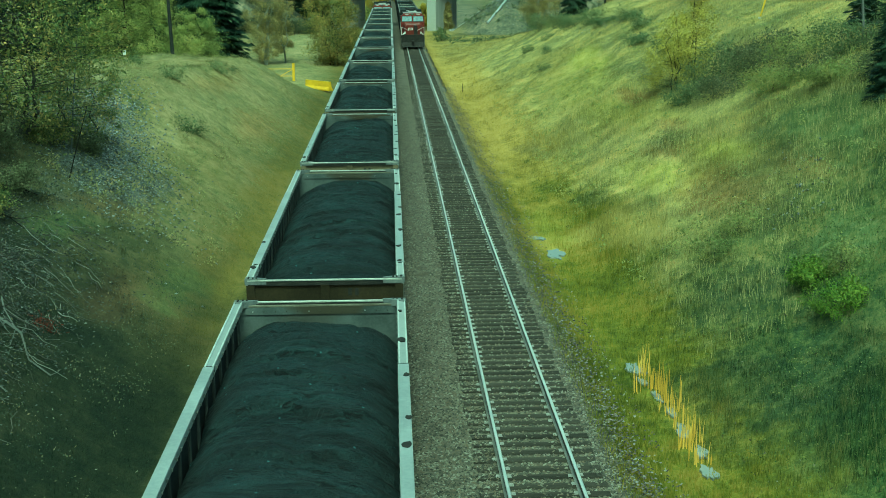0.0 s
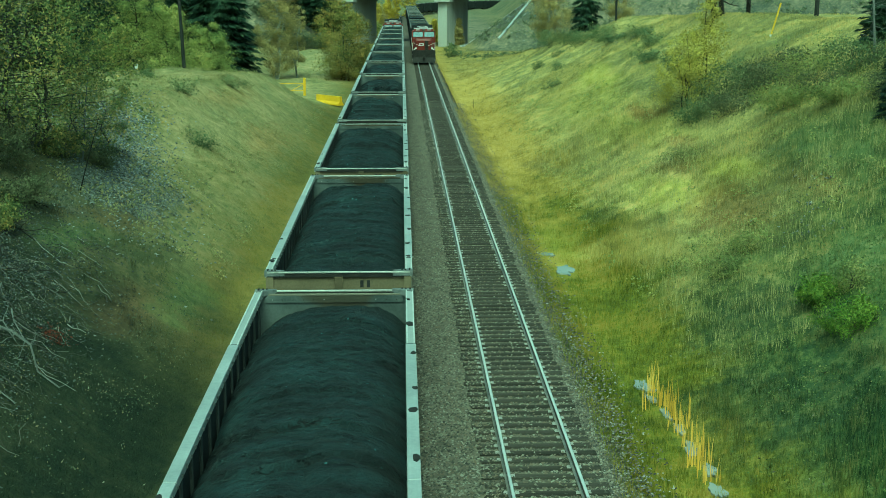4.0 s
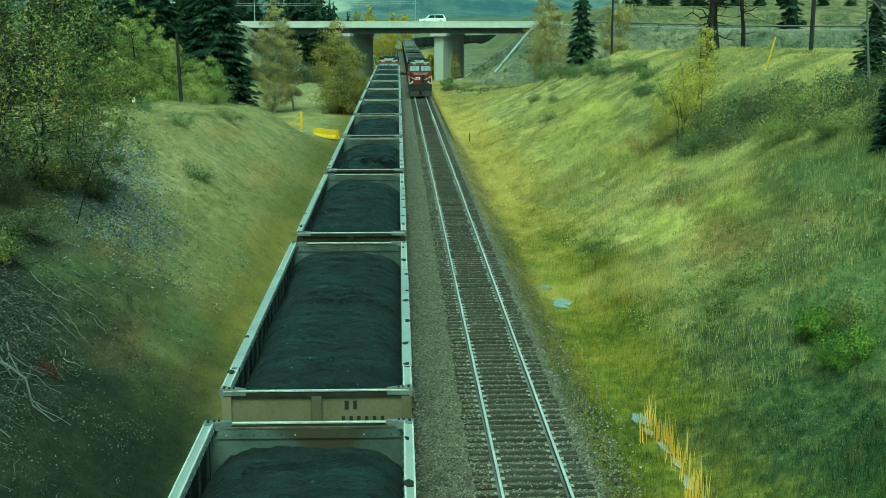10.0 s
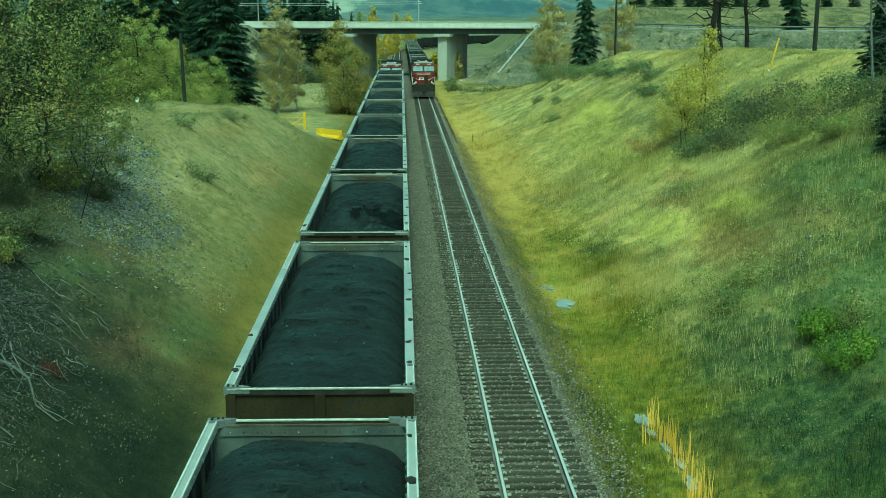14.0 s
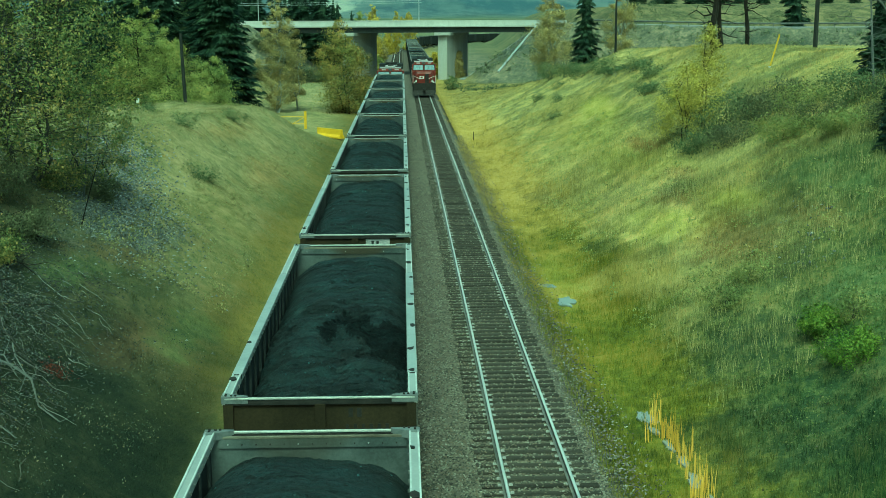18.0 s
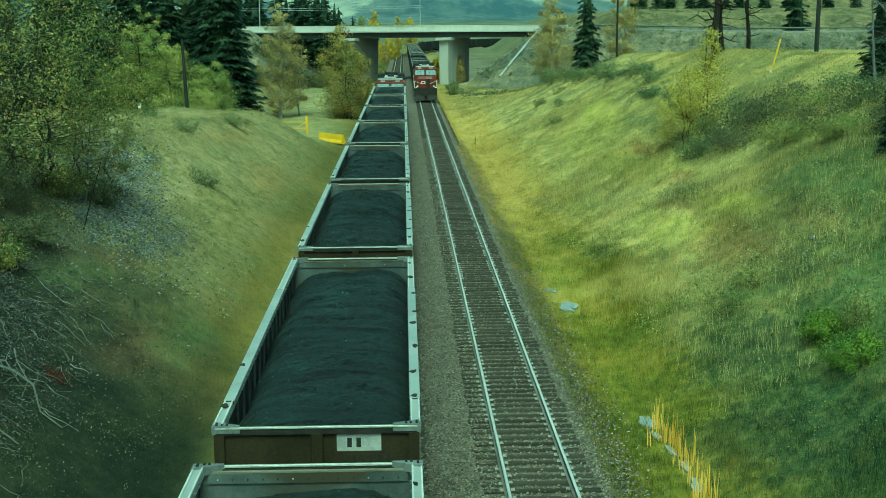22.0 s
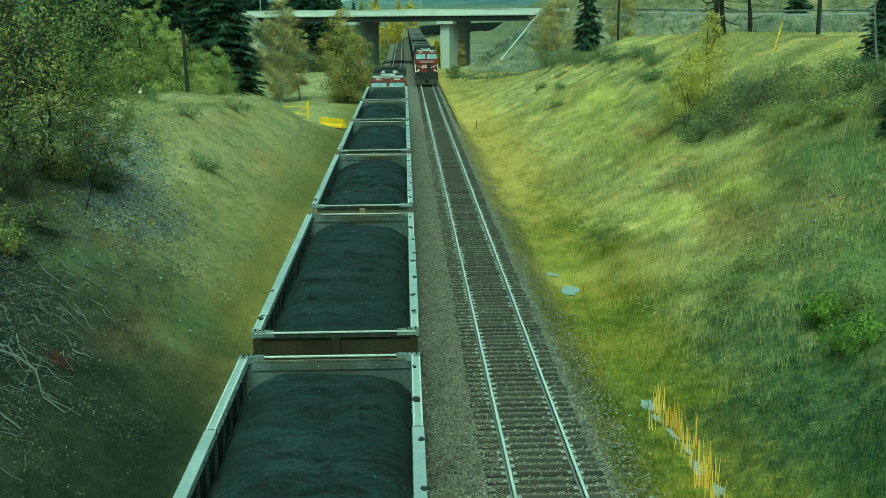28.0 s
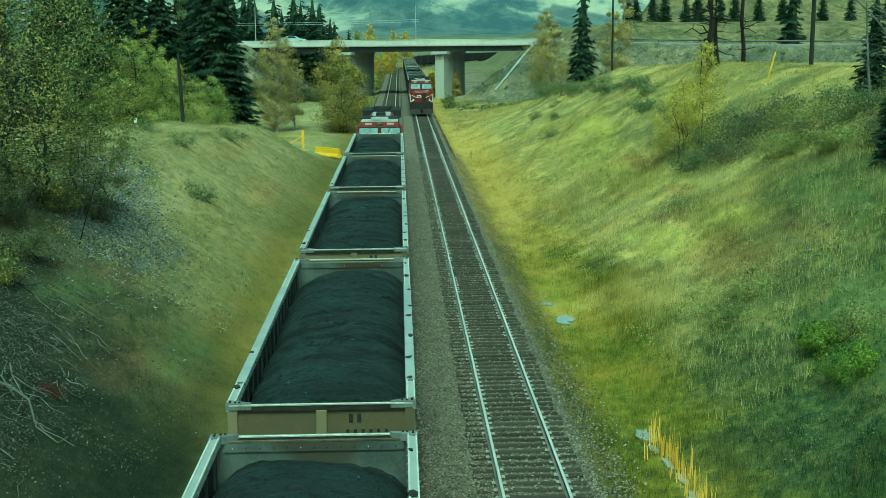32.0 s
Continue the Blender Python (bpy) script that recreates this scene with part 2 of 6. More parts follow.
    lie = calc(nt, "SINE", calc(nt, "ADD", lie, calc(nt, "MULTIPLY", far, 5.0)))
    hf = calc(nt, "ADD", calc(nt, "MULTIPLY", lie, 0.09), calc(nt, "ADD", calc(nt, "MULTIPLY", far, 0.6), calc(nt, "MULTIPLY", wood, 0.4)))
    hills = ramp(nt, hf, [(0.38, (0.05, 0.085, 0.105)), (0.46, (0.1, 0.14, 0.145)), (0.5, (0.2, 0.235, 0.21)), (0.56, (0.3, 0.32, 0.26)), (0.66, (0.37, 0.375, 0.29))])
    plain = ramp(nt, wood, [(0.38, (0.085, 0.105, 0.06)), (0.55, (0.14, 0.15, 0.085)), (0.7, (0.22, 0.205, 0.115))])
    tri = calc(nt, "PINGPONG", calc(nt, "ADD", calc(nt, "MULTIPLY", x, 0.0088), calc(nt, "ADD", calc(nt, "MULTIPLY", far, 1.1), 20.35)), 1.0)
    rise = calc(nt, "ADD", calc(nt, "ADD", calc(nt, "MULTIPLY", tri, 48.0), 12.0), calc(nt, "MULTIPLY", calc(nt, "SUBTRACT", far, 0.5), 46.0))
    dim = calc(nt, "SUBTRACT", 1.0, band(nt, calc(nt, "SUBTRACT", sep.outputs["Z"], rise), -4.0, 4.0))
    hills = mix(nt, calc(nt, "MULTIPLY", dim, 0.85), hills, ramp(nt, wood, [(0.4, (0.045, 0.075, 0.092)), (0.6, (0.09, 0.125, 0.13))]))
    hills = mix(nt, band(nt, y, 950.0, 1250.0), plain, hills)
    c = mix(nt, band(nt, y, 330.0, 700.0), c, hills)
    if not blades:
        # stony scree patches on the left bank, ballast on the track bed
        st = stand(-17.5, 72.0, 2.6, 5.0, -2.0)
        for sp in ((-11.3, 48.6, 1.3, 5.0, -0.6), (-9.6, 47.9, 0.8, 2.6, 1.9), (-12.0, 55.0, 1.0, 4.0, -0.6)):
            st = calc(nt, "MAXIMUM", st, stand(*sp))
        st = calc(nt, "MULTIPLY", st, 0.85)
        rub = ramp(nt, fine, [(0.34, (0.036, 0.041, 0.038)), (0.64, (0.19, 0.2, 0.185))])
        c = mix(nt, st, c, rub)
        bal = ramp(nt, noise_tex(nt, pos, 22.0, 2, 0.8), [(0.3, (0.05, 0.045, 0.037)), (0.55, (0.12, 0.108, 0.086)), (0.75, (0.2, 0.18, 0.146))])
        bal = mix(nt, band(nt, mid, 0.5, 0.72), bal, (0.1364, 0.093, 0.0496))
        edge = calc(nt, "ADD", x, calc(nt, "ADD", calc(nt, "MULTIPLY", calc(nt, "SUBTRACT", mid, 0.5), 2.6), calc(nt, "MULTIPLY", calc(nt, "SUBTRACT", fine, 0.5), 1.4)))
        on = calc(nt, "MULTIPLY", band(nt, edge, -4.5, -4.1), calc(nt, "SUBTRACT", 1.0, band(nt, edge, 4.1, 4.9)))
        on = calc(nt, "MULTIPLY", on, calc(nt, "SUBTRACT", 1.0, band(nt, y, 420.0, 470.0)))
        c = mix(nt, on, c, bal)
        bump(nt, b, fine, 0.9, 0.08)
    nt.links.new(c, b.inputs["Base Color"])
    b.inputs["Specular IOR Level"].default_value = 0.15
    if blades:
        # thin leaves let light through
        t = nt.nodes.new("ShaderNodeBsdfTranslucent")
        nt.links.new(c, t.inputs["Color"])
        ms = node(nt, "ShaderNodeMixShader", Fac=0.45)
        nt.links.new(b.outputs[0], ms.inputs[1])
        nt.links.new(t.outputs[0], ms.inputs[2])
        nt.links.new(ms.outputs[0], nt.nodes["Material Output"].inputs["Surface"])
    return m


def end_sheet(name):
    """Grey car-end sheet with a soft rusty run-off stain below the rim and coal dust."""
    m, nt, b = material(name, 0.65)
    co = where(nt)
    sep = nt.nodes.new("ShaderNodeSeparateXYZ")
    nt.links.new(co, sep.inputs[0])
    wob = noise_tex(nt, co, 1.3, 4, 0.6)
    gr = noise_tex(nt, co, 22, 3, 0.7)
    r = nt.nodes.new("ShaderNodeObjectInfo").outputs["Random"]
    base = ramp(nt, calc(nt, "ADD", calc(nt, "MULTIPLY", wob, 0.7), calc(nt, "MULTIPLY", gr, 0.3)), [(0.35, (0.045, 0.053, 0.053)), (0.65, (0.108, 0.122, 0.12))])
    off = calc(nt, "ABSOLUTE", calc(nt, "SUBTRACT", sep.outputs["X"], calc(nt, "MULTIPLY", calc(nt, "SUBTRACT", r, 0.5), 0.7)))
    reach = calc(nt, "ADD", calc(nt, "MULTIPLY", calc(nt, "SUBTRACT", sep.outputs["Z"], 3.1), 1.1), calc(nt, "MULTIPLY", calc(nt, "SUBTRACT", wob, 0.5), 0.9))
    st = calc(nt, "MULTIPLY", band(nt, calc(nt, "SUBTRACT", reach, off), -0.12, 0.3), calc(nt, "ADD", 0.35, calc(nt, "MULTIPLY", r, 0.6)))
    c = mix(nt, st, base, (0.038, 0.03, 0.017))
    nt.links.new(c, b.inputs["Base Color"])
    bump(nt, b, gr, 0.1, 0.01)
    return m


def coal_mat(name, dark, light):
    """Fine coal: slumped cross cracks, grit and a few lumps with painted glints."""
    m, nt, b = material(name, 0.66)
    b.inputs["Specular IOR Level"].default_value = 0.34
    co = where(nt)
    cracks = noise_tex(nt, co, 1.5, 5, 0.6, (0.45, 3.2, 1.0))
    grit = noise_tex(nt, co, 30, 3, 0.75)
    soft = noise_tex(nt, co, 0.7, 3)
    f = calc(nt, "ADD", calc(nt, "MULTIPLY", soft, 0.35), calc(nt, "ADD", calc(nt, "MULTIPLY", cracks, 0.3), calc(nt, "MULTIPLY", grit, 0.35)))
    slips = noise_tex(nt, co, 1.9, 4, 0.55, (0.5, 4.5, 1.0))
    thin = calc(nt, "SUBTRACT", 1.0, band(nt, calc(nt, "ABSOLUTE", calc(nt, "SUBTRACT", slips, 0.55)), 0.004, 0.022))
    thin = calc(nt, "MULTIPLY", thin, band(nt, soft, 0.42, 0.55))
    h = calc(nt, "ADD", calc(nt, "MULTIPLY", band(nt, cracks, 0.36, 0.5), 1.0), calc(nt, "MULTIPLY", grit, 0.6))
    h = calc(nt, "SUBTRACT", h, calc(nt, "MULTIPLY", thin, 0.9))
    # loose lumps, a few of them given a glint by pale base colour
    vo = node(nt, "ShaderNodeTexVoronoi", Scale=11.0)
    nt.links.new(co, vo.inputs["Vector"])
    pick = nt.nodes.new("ShaderNodeSeparateColor")
    nt.links.new(vo.outputs["Color"], pick.inputs[0])
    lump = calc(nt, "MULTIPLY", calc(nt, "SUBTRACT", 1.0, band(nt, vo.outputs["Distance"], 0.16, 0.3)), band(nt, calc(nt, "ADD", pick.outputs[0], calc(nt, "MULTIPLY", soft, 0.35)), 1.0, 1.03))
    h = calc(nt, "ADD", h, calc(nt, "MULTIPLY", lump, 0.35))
    painted_glint = calc(nt, "MULTIPLY", lump, band(nt, pick.outputs[1], 0.7, 0.8))
    c2 = mix(nt, painted_glint, ramp(nt, f, [(0.4, dark), (0.5, light), (0.62, tuple(2.6 * v for v in light))]), tuple(9 * v for v in light))
    # shade inside the slip cracks is painted as a darker tone
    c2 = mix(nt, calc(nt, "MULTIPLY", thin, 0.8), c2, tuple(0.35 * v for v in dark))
    nt.links.new(c2, b.inputs["Base Color"])
    bump(nt, b, h, 1.0, 0.2)
    return m


TURF = turf("grassy_earth", False)
BLADE = turf("grass_blades", True)
BALLAST = mottled("ballast_stone", (0.055, 0.05, 0.041), (0.185, 0.165, 0.132), 2.5, 0.9, each=0.0, fine=14, bumps=0.2)
TIE = mottled("creosoted_tie", (0.02025, 0.018, 0.01485), (0.0675, 0.06075, 0.0495), 1.2, 0.85, fine=26, each=0.16, stretch=(0.6, 6, 6))
RAIL_SIDE = mottled("rusty_rail_side", (0.05, 0.04, 0.032), (0.14, 0.115, 0.095), 4, 0.6, 0.3)
RAIL_HEAD = mottled("polished_rail_head", (0.56, 0.565, 0.56), (0.7, 0.705, 0.7), 0.6, 0.42, 0.45, fine=60, bumps=0.0)
PLATE = mottled("tie_plate_steel", (0.17, 0.165, 0.155), (0.42, 0.41, 0.39), 5, 0.5, 0.3)
CHORD = mottled("galvanised_chord", (0.2317, 0.2401, 0.2359), (0.3538, 0.3622, 0.358), 1.6, 0.4, 0.1, fine=18, bumps=0.1)
RIM = mottled("scuffed_pale_rim", (0.16, 0.165, 0.15), (0.52, 0.53, 0.5), 2.2, 0.5, 0.1, fine=16, stretch=(1.5, 8, 8))
CHORD_DIRTY = mottled("grimy_splice", (0.07, 0.075, 0.075), (0.2, 0.2, 0.19), 5, 0.7)
PANEL = mottled("weathered_grey_panel", (0.1, 0.104, 0.099), (0.215, 0.222, 0.212), 0.9, 0.65, fine=24, bumps=0.1, stretch=(1, 1, 0.35))
END = end_sheet("stained_end_sheet")
TAN_DARK = mottled("rusty_dark_end_paint", (0.009, 0.0075, 0.0045), (0.04, 0.031, 0.016), 0.9, 0.8, fine=22, stretch=(1, 1, 0.4))
CAP = mottled("bluish_cap_plate", (0.21, 0.23, 0.237), (0.35, 0.37, 0.38), 1.2, 0.45, 0.1, fine=14, bumps=0.05)
GUSSET = mottled("greasy_bolted_gusset", (0.07, 0.078, 0.08), (0.19, 0.2, 0.2), 4, 0.5, 0.1, fine=20)
DUSTY = mottled("coal_dusted_steel", (0.009, 0.0105, 0.0105), (0.034, 0.037, 0.037), 1.5, 0.75, fine=20)
DUSTY_RIB = mottled("dusty_rib_steel", (0.02, 0.023, 0.023), (0.075, 0.08, 0.079), 2.5, 0.7, fine=20, stretch=(1, 1, 0.5))
TAN = mottled("dusty_tan_end_paint", (0.085, 0.07, 0.044), (0.165, 0.138, 0.088), 0.8, 0.75, fine=22, each=0.4, stretch=(1, 1, 0.4))
DUSTY_RIM = mottled("coal_dusted_rim", (0.06, 0.0625, 0.06), (0.15, 0.155, 0.15), 1.5, 0.7)
LIP = mottled("dusty_pale_lip", (0.045, 0.038, 0.026), (0.15, 0.14, 0.112), 1.3, 0.7, each=0.5, fine=12)
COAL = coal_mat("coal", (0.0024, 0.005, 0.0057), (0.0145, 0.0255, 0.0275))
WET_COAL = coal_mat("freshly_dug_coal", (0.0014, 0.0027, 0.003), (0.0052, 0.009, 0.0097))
WET_COAL.node_tree.nodes["Principled BSDF"].inputs["Specular IOR Level"].default_value = 0.16
BLACK = mottled("black_running_gear", (0.0084, 0.0084, 0.0084), (0.035, 0.0322, 0.0294), 4, 0.7)
INK = mottled("black_stencil_paint", (0.012, 0.012, 0.012), (0.03, 0.03, 0.03), 6, 0.8)
RED = mottled("faded_red_loco_paint", (0.06, 0.011, 0.009), (0.125, 0.024, 0.018), 1.2, 0.5, fine=14, bumps=0.05)
WHITE = mottled("white_paint", (0.4675, 0.4675, 0.442), (0.68, 0.68, 0.6545), 2, 0.55)
GREYROOF = mottled("sooty_grey_roof", (0.1568, 0.1568, 0.1568), (0.4116, 0.4116, 0.4116), 1.6, 0.7)
GLASS = mottled("cab_window_glass", (0.14, 0.19, 0.2), (0.28, 0.34, 0.35), 0.8, 0.1, 0.8, bumps=0.0)
YELLOW = mottled("yellow_paint", (0.5, 0.3, 0.012), (0.68, 0.44, 0.02), 1.5, 0.65, fine=14)
CONCRETE = mottled("pale_concrete", (0.2448, 0.2448, 0.2232), (0.4032, 0.4032, 0.3744), 0.35, 0.85, fine=4, stretch=(1, 1, 0.25))
# the shade below the deck is put into this girder colour
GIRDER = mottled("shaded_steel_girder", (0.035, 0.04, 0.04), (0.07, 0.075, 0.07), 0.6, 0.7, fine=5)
# lighter copy of the concrete: the lit look of the parapet is in its colour
PARAPET = mottled("lit_pale_parapet", (0.34, 0.34, 0.32), (0.52, 0.52, 0.49), 0.5, 0.8, fine=5, stretch=(1, 1, 0.3))
ASPHALT = mottled("asphalt", (0.128, 0.132, 0.132), (0.208, 0.212, 0.208), 0.3, 0.9, fine=5)
STEEL = mottled("grey_galvanised_steel", (0.28, 0.296, 0.296), (0.48, 0.496, 0.496), 1, 0.5, 0.4)
BARK = mottled("dark_bark", (0.00784, 0.00728, 0.00616), (0.028, 0.02464, 0.02072), 3, 0.9, fine=18, stretch=(2, 2, 0.4))
GREY_BARK = mottled("grey_brown_bark", (0.03, 0.03, 0.024), (0.1, 0.098, 0.08), 3, 0.9, fine=18, stretch=(2, 2, 0.4))
PALE_BARK = mottled("pale_aspen_bark", (0.16, 0.17, 0.14), (0.42, 0.43, 0.36), 2.5, 0.85, fine=14)
POLE = mottled("tarred_wood_pole", (0.011, 0.012, 0.011), (0.036, 0.037, 0.034), 2, 0.9, fine=16, stretch=(4, 4, 0.3))
DEADWOOD = mottled("silvery_dead_wood", (0.055, 0.05775, 0.055), (0.165, 0.1705, 0.1595), 3, 0.9)
SPRUCE = leafy("spruce_needles", [(0.3, (0.012, 0.026, 0.016)), (0.5, (0.03, 0.052, 0.028)), (0.72, (0.07, 0.1, 0.05))])
ASPEN = leafy("autumn_aspen_leaves", [(0.3, (0.2, 0.18, 0.075)), (0.5, (0.4, 0.34, 0.135)), (0.72, (0.58, 0.45, 0.19))])
GOLD = leafy("golden_leaves", [(0.3, (0.34, 0.27, 0.045)), (0.5, (0.52, 0.41, 0.06)), (0.72, (0.62, 0.48, 0.09))], spread=0.2)
RUSSET = leafy("olive_russet_leaves", [(0.3, (0.12, 0.14, 0.042)), (0.48, (0.24, 0.235, 0.07)), (0.6, (0.4, 0.31, 0.085)), (0.72, (0.5, 0.3, 0.08))], patch=0.4)
WILLOW = leafy("yellow_green_leaves", [(0.3, (0.12, 0.16, 0.048)), (0.48, (0.26, 0.29, 0.088)), (0.6, (0.42, 0.41, 0.125)), (0.74, (0.58, 0.48, 0.17))], patch=0.45)
YELLOWISH = leafy("pale_yellow_leaves", [(0.25, (0.22, 0.21, 0.06)), (0.5, (0.46, 0.4, 0.085)), (0.75, (0.7, 0.58, 0.13))])
SCRUB = leafy("brown_grey_scrub", [(0.28, (0.06, 0.078, 0.038)), (0.48, (0.125, 0.135, 0.07)), (0.64, (0.2, 0.195, 0.105)), (0.8, (0.26, 0.24, 0.13))], spread=0.2, thin=0.42)
SAGE = leafy("grey_green_leaves", [(0.28, (0.07, 0.1, 0.046)), (0.5, (0.155, 0.19, 0.085)), (0.72, (0.29, 0.3, 0.14))], spread=0.22, thin=0.42)
FRESH = leafy("fresh_green_leaves", [(0.28, (0.07, 0.12, 0.018)), (0.5, (0.15, 0.215, 0.03)), (0.72, (0.28, 0.33, 0.055))])
HERB_DRY = leafy("dry_herb_leaves", [(0.28, (0.154, 0.168, 0.077)), (0.45, (0.231, 0.238, 0.105)), (0.58, (0.322, 0.294, 0.133)), (0.74, (0.42, 0.322, 0.154))], spread=0.12, patch=1.3, thin=0.5)
HERB_GREEN = leafy("green_herb_leaves", [(0.28, (0.149, 0.189, 0.0743)), (0.45, (0.243, 0.277, 0.0972)), (0.6, (0.378, 0.358, 0.128)), (0.74, (0.472, 0.365, 0.142))], spread=0.12, patch=1.1, thin=0.5)
REED = leafy("orange_reed", [(0.25, (0.408, 0.2448, 0.0306)), (0.5, (0.5916, 0.357, 0.051)), (0.75, (0.6732, 0.4692, 0.1224))])
BROWNLEAF = leafy("brownish_olive_leaves", [(0.25, (0.075, 0.106, 0.0475)), (0.46, (0.188, 0.219, 0.0775)), (0.6, (0.338, 0.312, 0.1)), (0.74, (0.625, 0.438, 0.15))], spread=0.3, patch=0.9, thin=0.4)
CHORD.node_tree.nodes["Principled BSDF"].inputs["Specular IOR Level"].default_value = 1.0
EDGE = mottled("bright_worn_edge", (0.36, 0.38, 0.375), (0.6, 0.62, 0.61), 3.0, 0.4, 0.0, fine=12, bumps=0.0)
for _w in (POLE, BARK, GREY_BARK, TIE, TAN, TAN_DARK, END, PANEL, BLACK, DUSTY, DUSTY_RIB, INK, CHORD_DIRTY, GIRDER, RED, BALLAST, LIP):
    _w.node_tree.nodes["Principled BSDF"].inputs["Specular IOR Level"].default_value = 0.12
_m, _nt, _b = material("still_water", 0.06)
_b.inputs["Base Color"].default_value = (0.26, 0.27, 0.24, 1)
_b.inputs["IOR"].default_value = 1.33
_b.inputs["Specular IOR Level"].default_value = 1.0
bump(_nt, _b, noise_tex(_nt, where(_nt), 6.0, 2), 0.05, 0.01)
WATER = _m

# ---- mesh helpers ----
def part(name, bm, mat, parent=None, label=""):
    me = bpy.data.meshes.new(name)
    bm.normal_update()
    bm.to_mesh(me)
    bm.free()
    me.materials.append(mat)
    ob = new(name, me)
    ob.parent = parent
    if label:
        tagged(ob, label)
    return ob


def raw(name, verts, faces, mat, parent=None, label="", smooth=False, normals=None):
    """A mesh from numpy arrays; faces all triangles or all quads. normals: one soft normal for each vertex."""
    verts, faces = np.asarray(verts, np.float32), np.asarray(faces, np.int32)
    k = faces.shape[1]
    me = bpy.data.meshes.new(name)
    me.vertices.add(len(verts))
    me.vertices.foreach_set("co", verts.ravel())
    me.loops.add(faces.size)
    me.loops.foreach_set("vertex_index", faces.ravel())
    me.polygons.add(len(faces))
    me.polygons.foreach_set("loop_start", np.arange(0, faces.size, k, dtype=np.int32))
    if smooth:
        me.polygons.foreach_set("use_smooth", np.ones(len(faces), bool))
    me.update(calc_edges=True)
    if normals is not None:
        nn = np.asarray(normals, np.float32)
        nn = nn / np.maximum(np.linalg.norm(nn, axis=1), 1e-6)[:, None]
        me.attributes.new("custom_normal", "FLOAT_VECTOR", "POINT").data.foreach_set("vector", nn.astype(np.float32).ravel())
    me.materials.append(mat)
    ob = new(name, me)
    ob.parent = parent
    if label:
        tagged(ob, label)
    return ob


def empty(name, m=None):
    ob = new(name)
    ob.empty_display_size = 0.3
    if m is not None:
        ob.matrix_basis = m
    return ob


def box(bm, x0, y0, z0, x1, y1, z1, bev=0.0):
    r = bmesh.ops.create_cube(bm, size=1.0)["verts"]
    for v in r:
        v.co = Vector((x0 + (v.co.x + 0.5) * (x1 - x0), y0 + (v.co.y + 0.5) * (y1 - y0), z0 + (v.co.z + 0.5) * (z1 - z0)))
    if bev:
        es = list({e for v in r for e in v.link_edges})
        bmesh.ops.bevel(bm, geom=es, offset=bev, segments=1, affect="EDGES", profile=0.5)
    return bm


def bx(*a, bev=0.0):
    return box(bmesh.new(), *a, bev=bev)


def rod(bm, p, q, r0, r1=None, n=8):
    """A tapered round bar from p to q."""
    p, q = Vector(p), Vector(q)
    d = q - p
    m = Matrix.Translation((p + q) / 2) @ d.to_track_quat("Z", "Y").to_matrix().to_4x4()
    bmesh.ops.create_cone(bm, cap_ends=True, segments=n, radius1=r0, radius2=r0 if r1 is None else r1, depth=d.length, matrix=m)
    return bm


def rd(p, q, r0, r1=None, n=8):
    return rod(bmesh.new(), p, q, r0, r1, n)


def prism(pts, y0, y1, axis="y"):
    """A profile in x, z pulled along y (or in y, z along x)."""
    bm = bmesh.new()
    at = (lambda a, b, s: (a, s, b)) if axis == "y" else (lambda a, b, s: (s, a, b))
    lo = [bm.verts.new(at(a, b, y0)) for a, b in pts]
    hi = [bm.verts.new(at(a, b, y1)) for a, b in pts]
    n = len(pts)
    bm.faces.new(lo)
    bm.faces.new(hi[::-1])
    for i in range(n):
        bm.faces.new((lo[i], hi[i], hi[(i + 1) % n], lo[(i + 1) % n]))
    bmesh.ops.recalc_face_normals(bm, faces=bm.faces[:])
    return bm


def tube(bm, pts, radii, n=6):
    """One closed bent tube through the points."""
    rings = []
    pts = [Vector(p) for p in pts]
    for i, p in enumerate(pts):
        d = (pts[min(i + 1, len(pts) - 1)] - pts[max(i - 1, 0)]).normalized()
        q = d.to_track_quat("Z", "Y")
        rings.append([bm.verts.new(p + q @ Vector((math.cos(k / n * 6.2832) * radii[i], math.sin(k / n * 6.2832) * radii[i], 0))) for k in range(n)])
    for a, b in zip(rings[:-1], rings[1:]):
        for k in range(n):
            bm.faces.new((a[k], a[(k + 1) % n], b[(k + 1) % n], b[k]))
    bm.faces.new(rings[0][::-1])
    bm.faces.new(rings[-1])


# ---- the lie of the land ----
def ss(a, b, v):
    u = np.clip((np.asarray(v, float) - a) / (b - a), 0, 1)
    return u * u * (3 - 2 * u)


def lumps(x, y):
    """Soft unevenness of the banks."""
    return (0.22 * np.sin(x * 0.7 + 1.3 * np.sin(y * 0.21)) * np.sin(y * 0.33 + 0.8)
            + 0.12 * np.sin(x * 1.9 + y * 0.8) * np.sin(y * 1.3 - x * 0.6 + 2.0)
            + 0.05 * np.sin(x * 4.1 - y * 2.7) * np.sin(y * 3.9 + x * 1.7))


CREST_Y, CREST_Z = (-200, 0, 66, 103, 143, 165, 186, 202), (9.0, 9.0, 8.25, 7.8, 6.7, 4.4, 1.4, -0.9)
LEFT_Y, LEFT_Z = (-200, 0, 60, 98, 106, 116, 128), (6.2, 5.4, 4.4, 3.7, 2.9, 0.6, -0.5)


def road_y(x):
    """The highway's centre line."""
    return np.interp(x, (-400, -30, 28, 75, 400), (285, 247, 247, 208, 150))


def bend(y):
    """How far the railway has swung right, past the overpass."""
    v = np.clip(np.asarray(y, float) - 430, 0, 260)
    return 300 - np.sqrt(300.0 ** 2 - v ** 2)


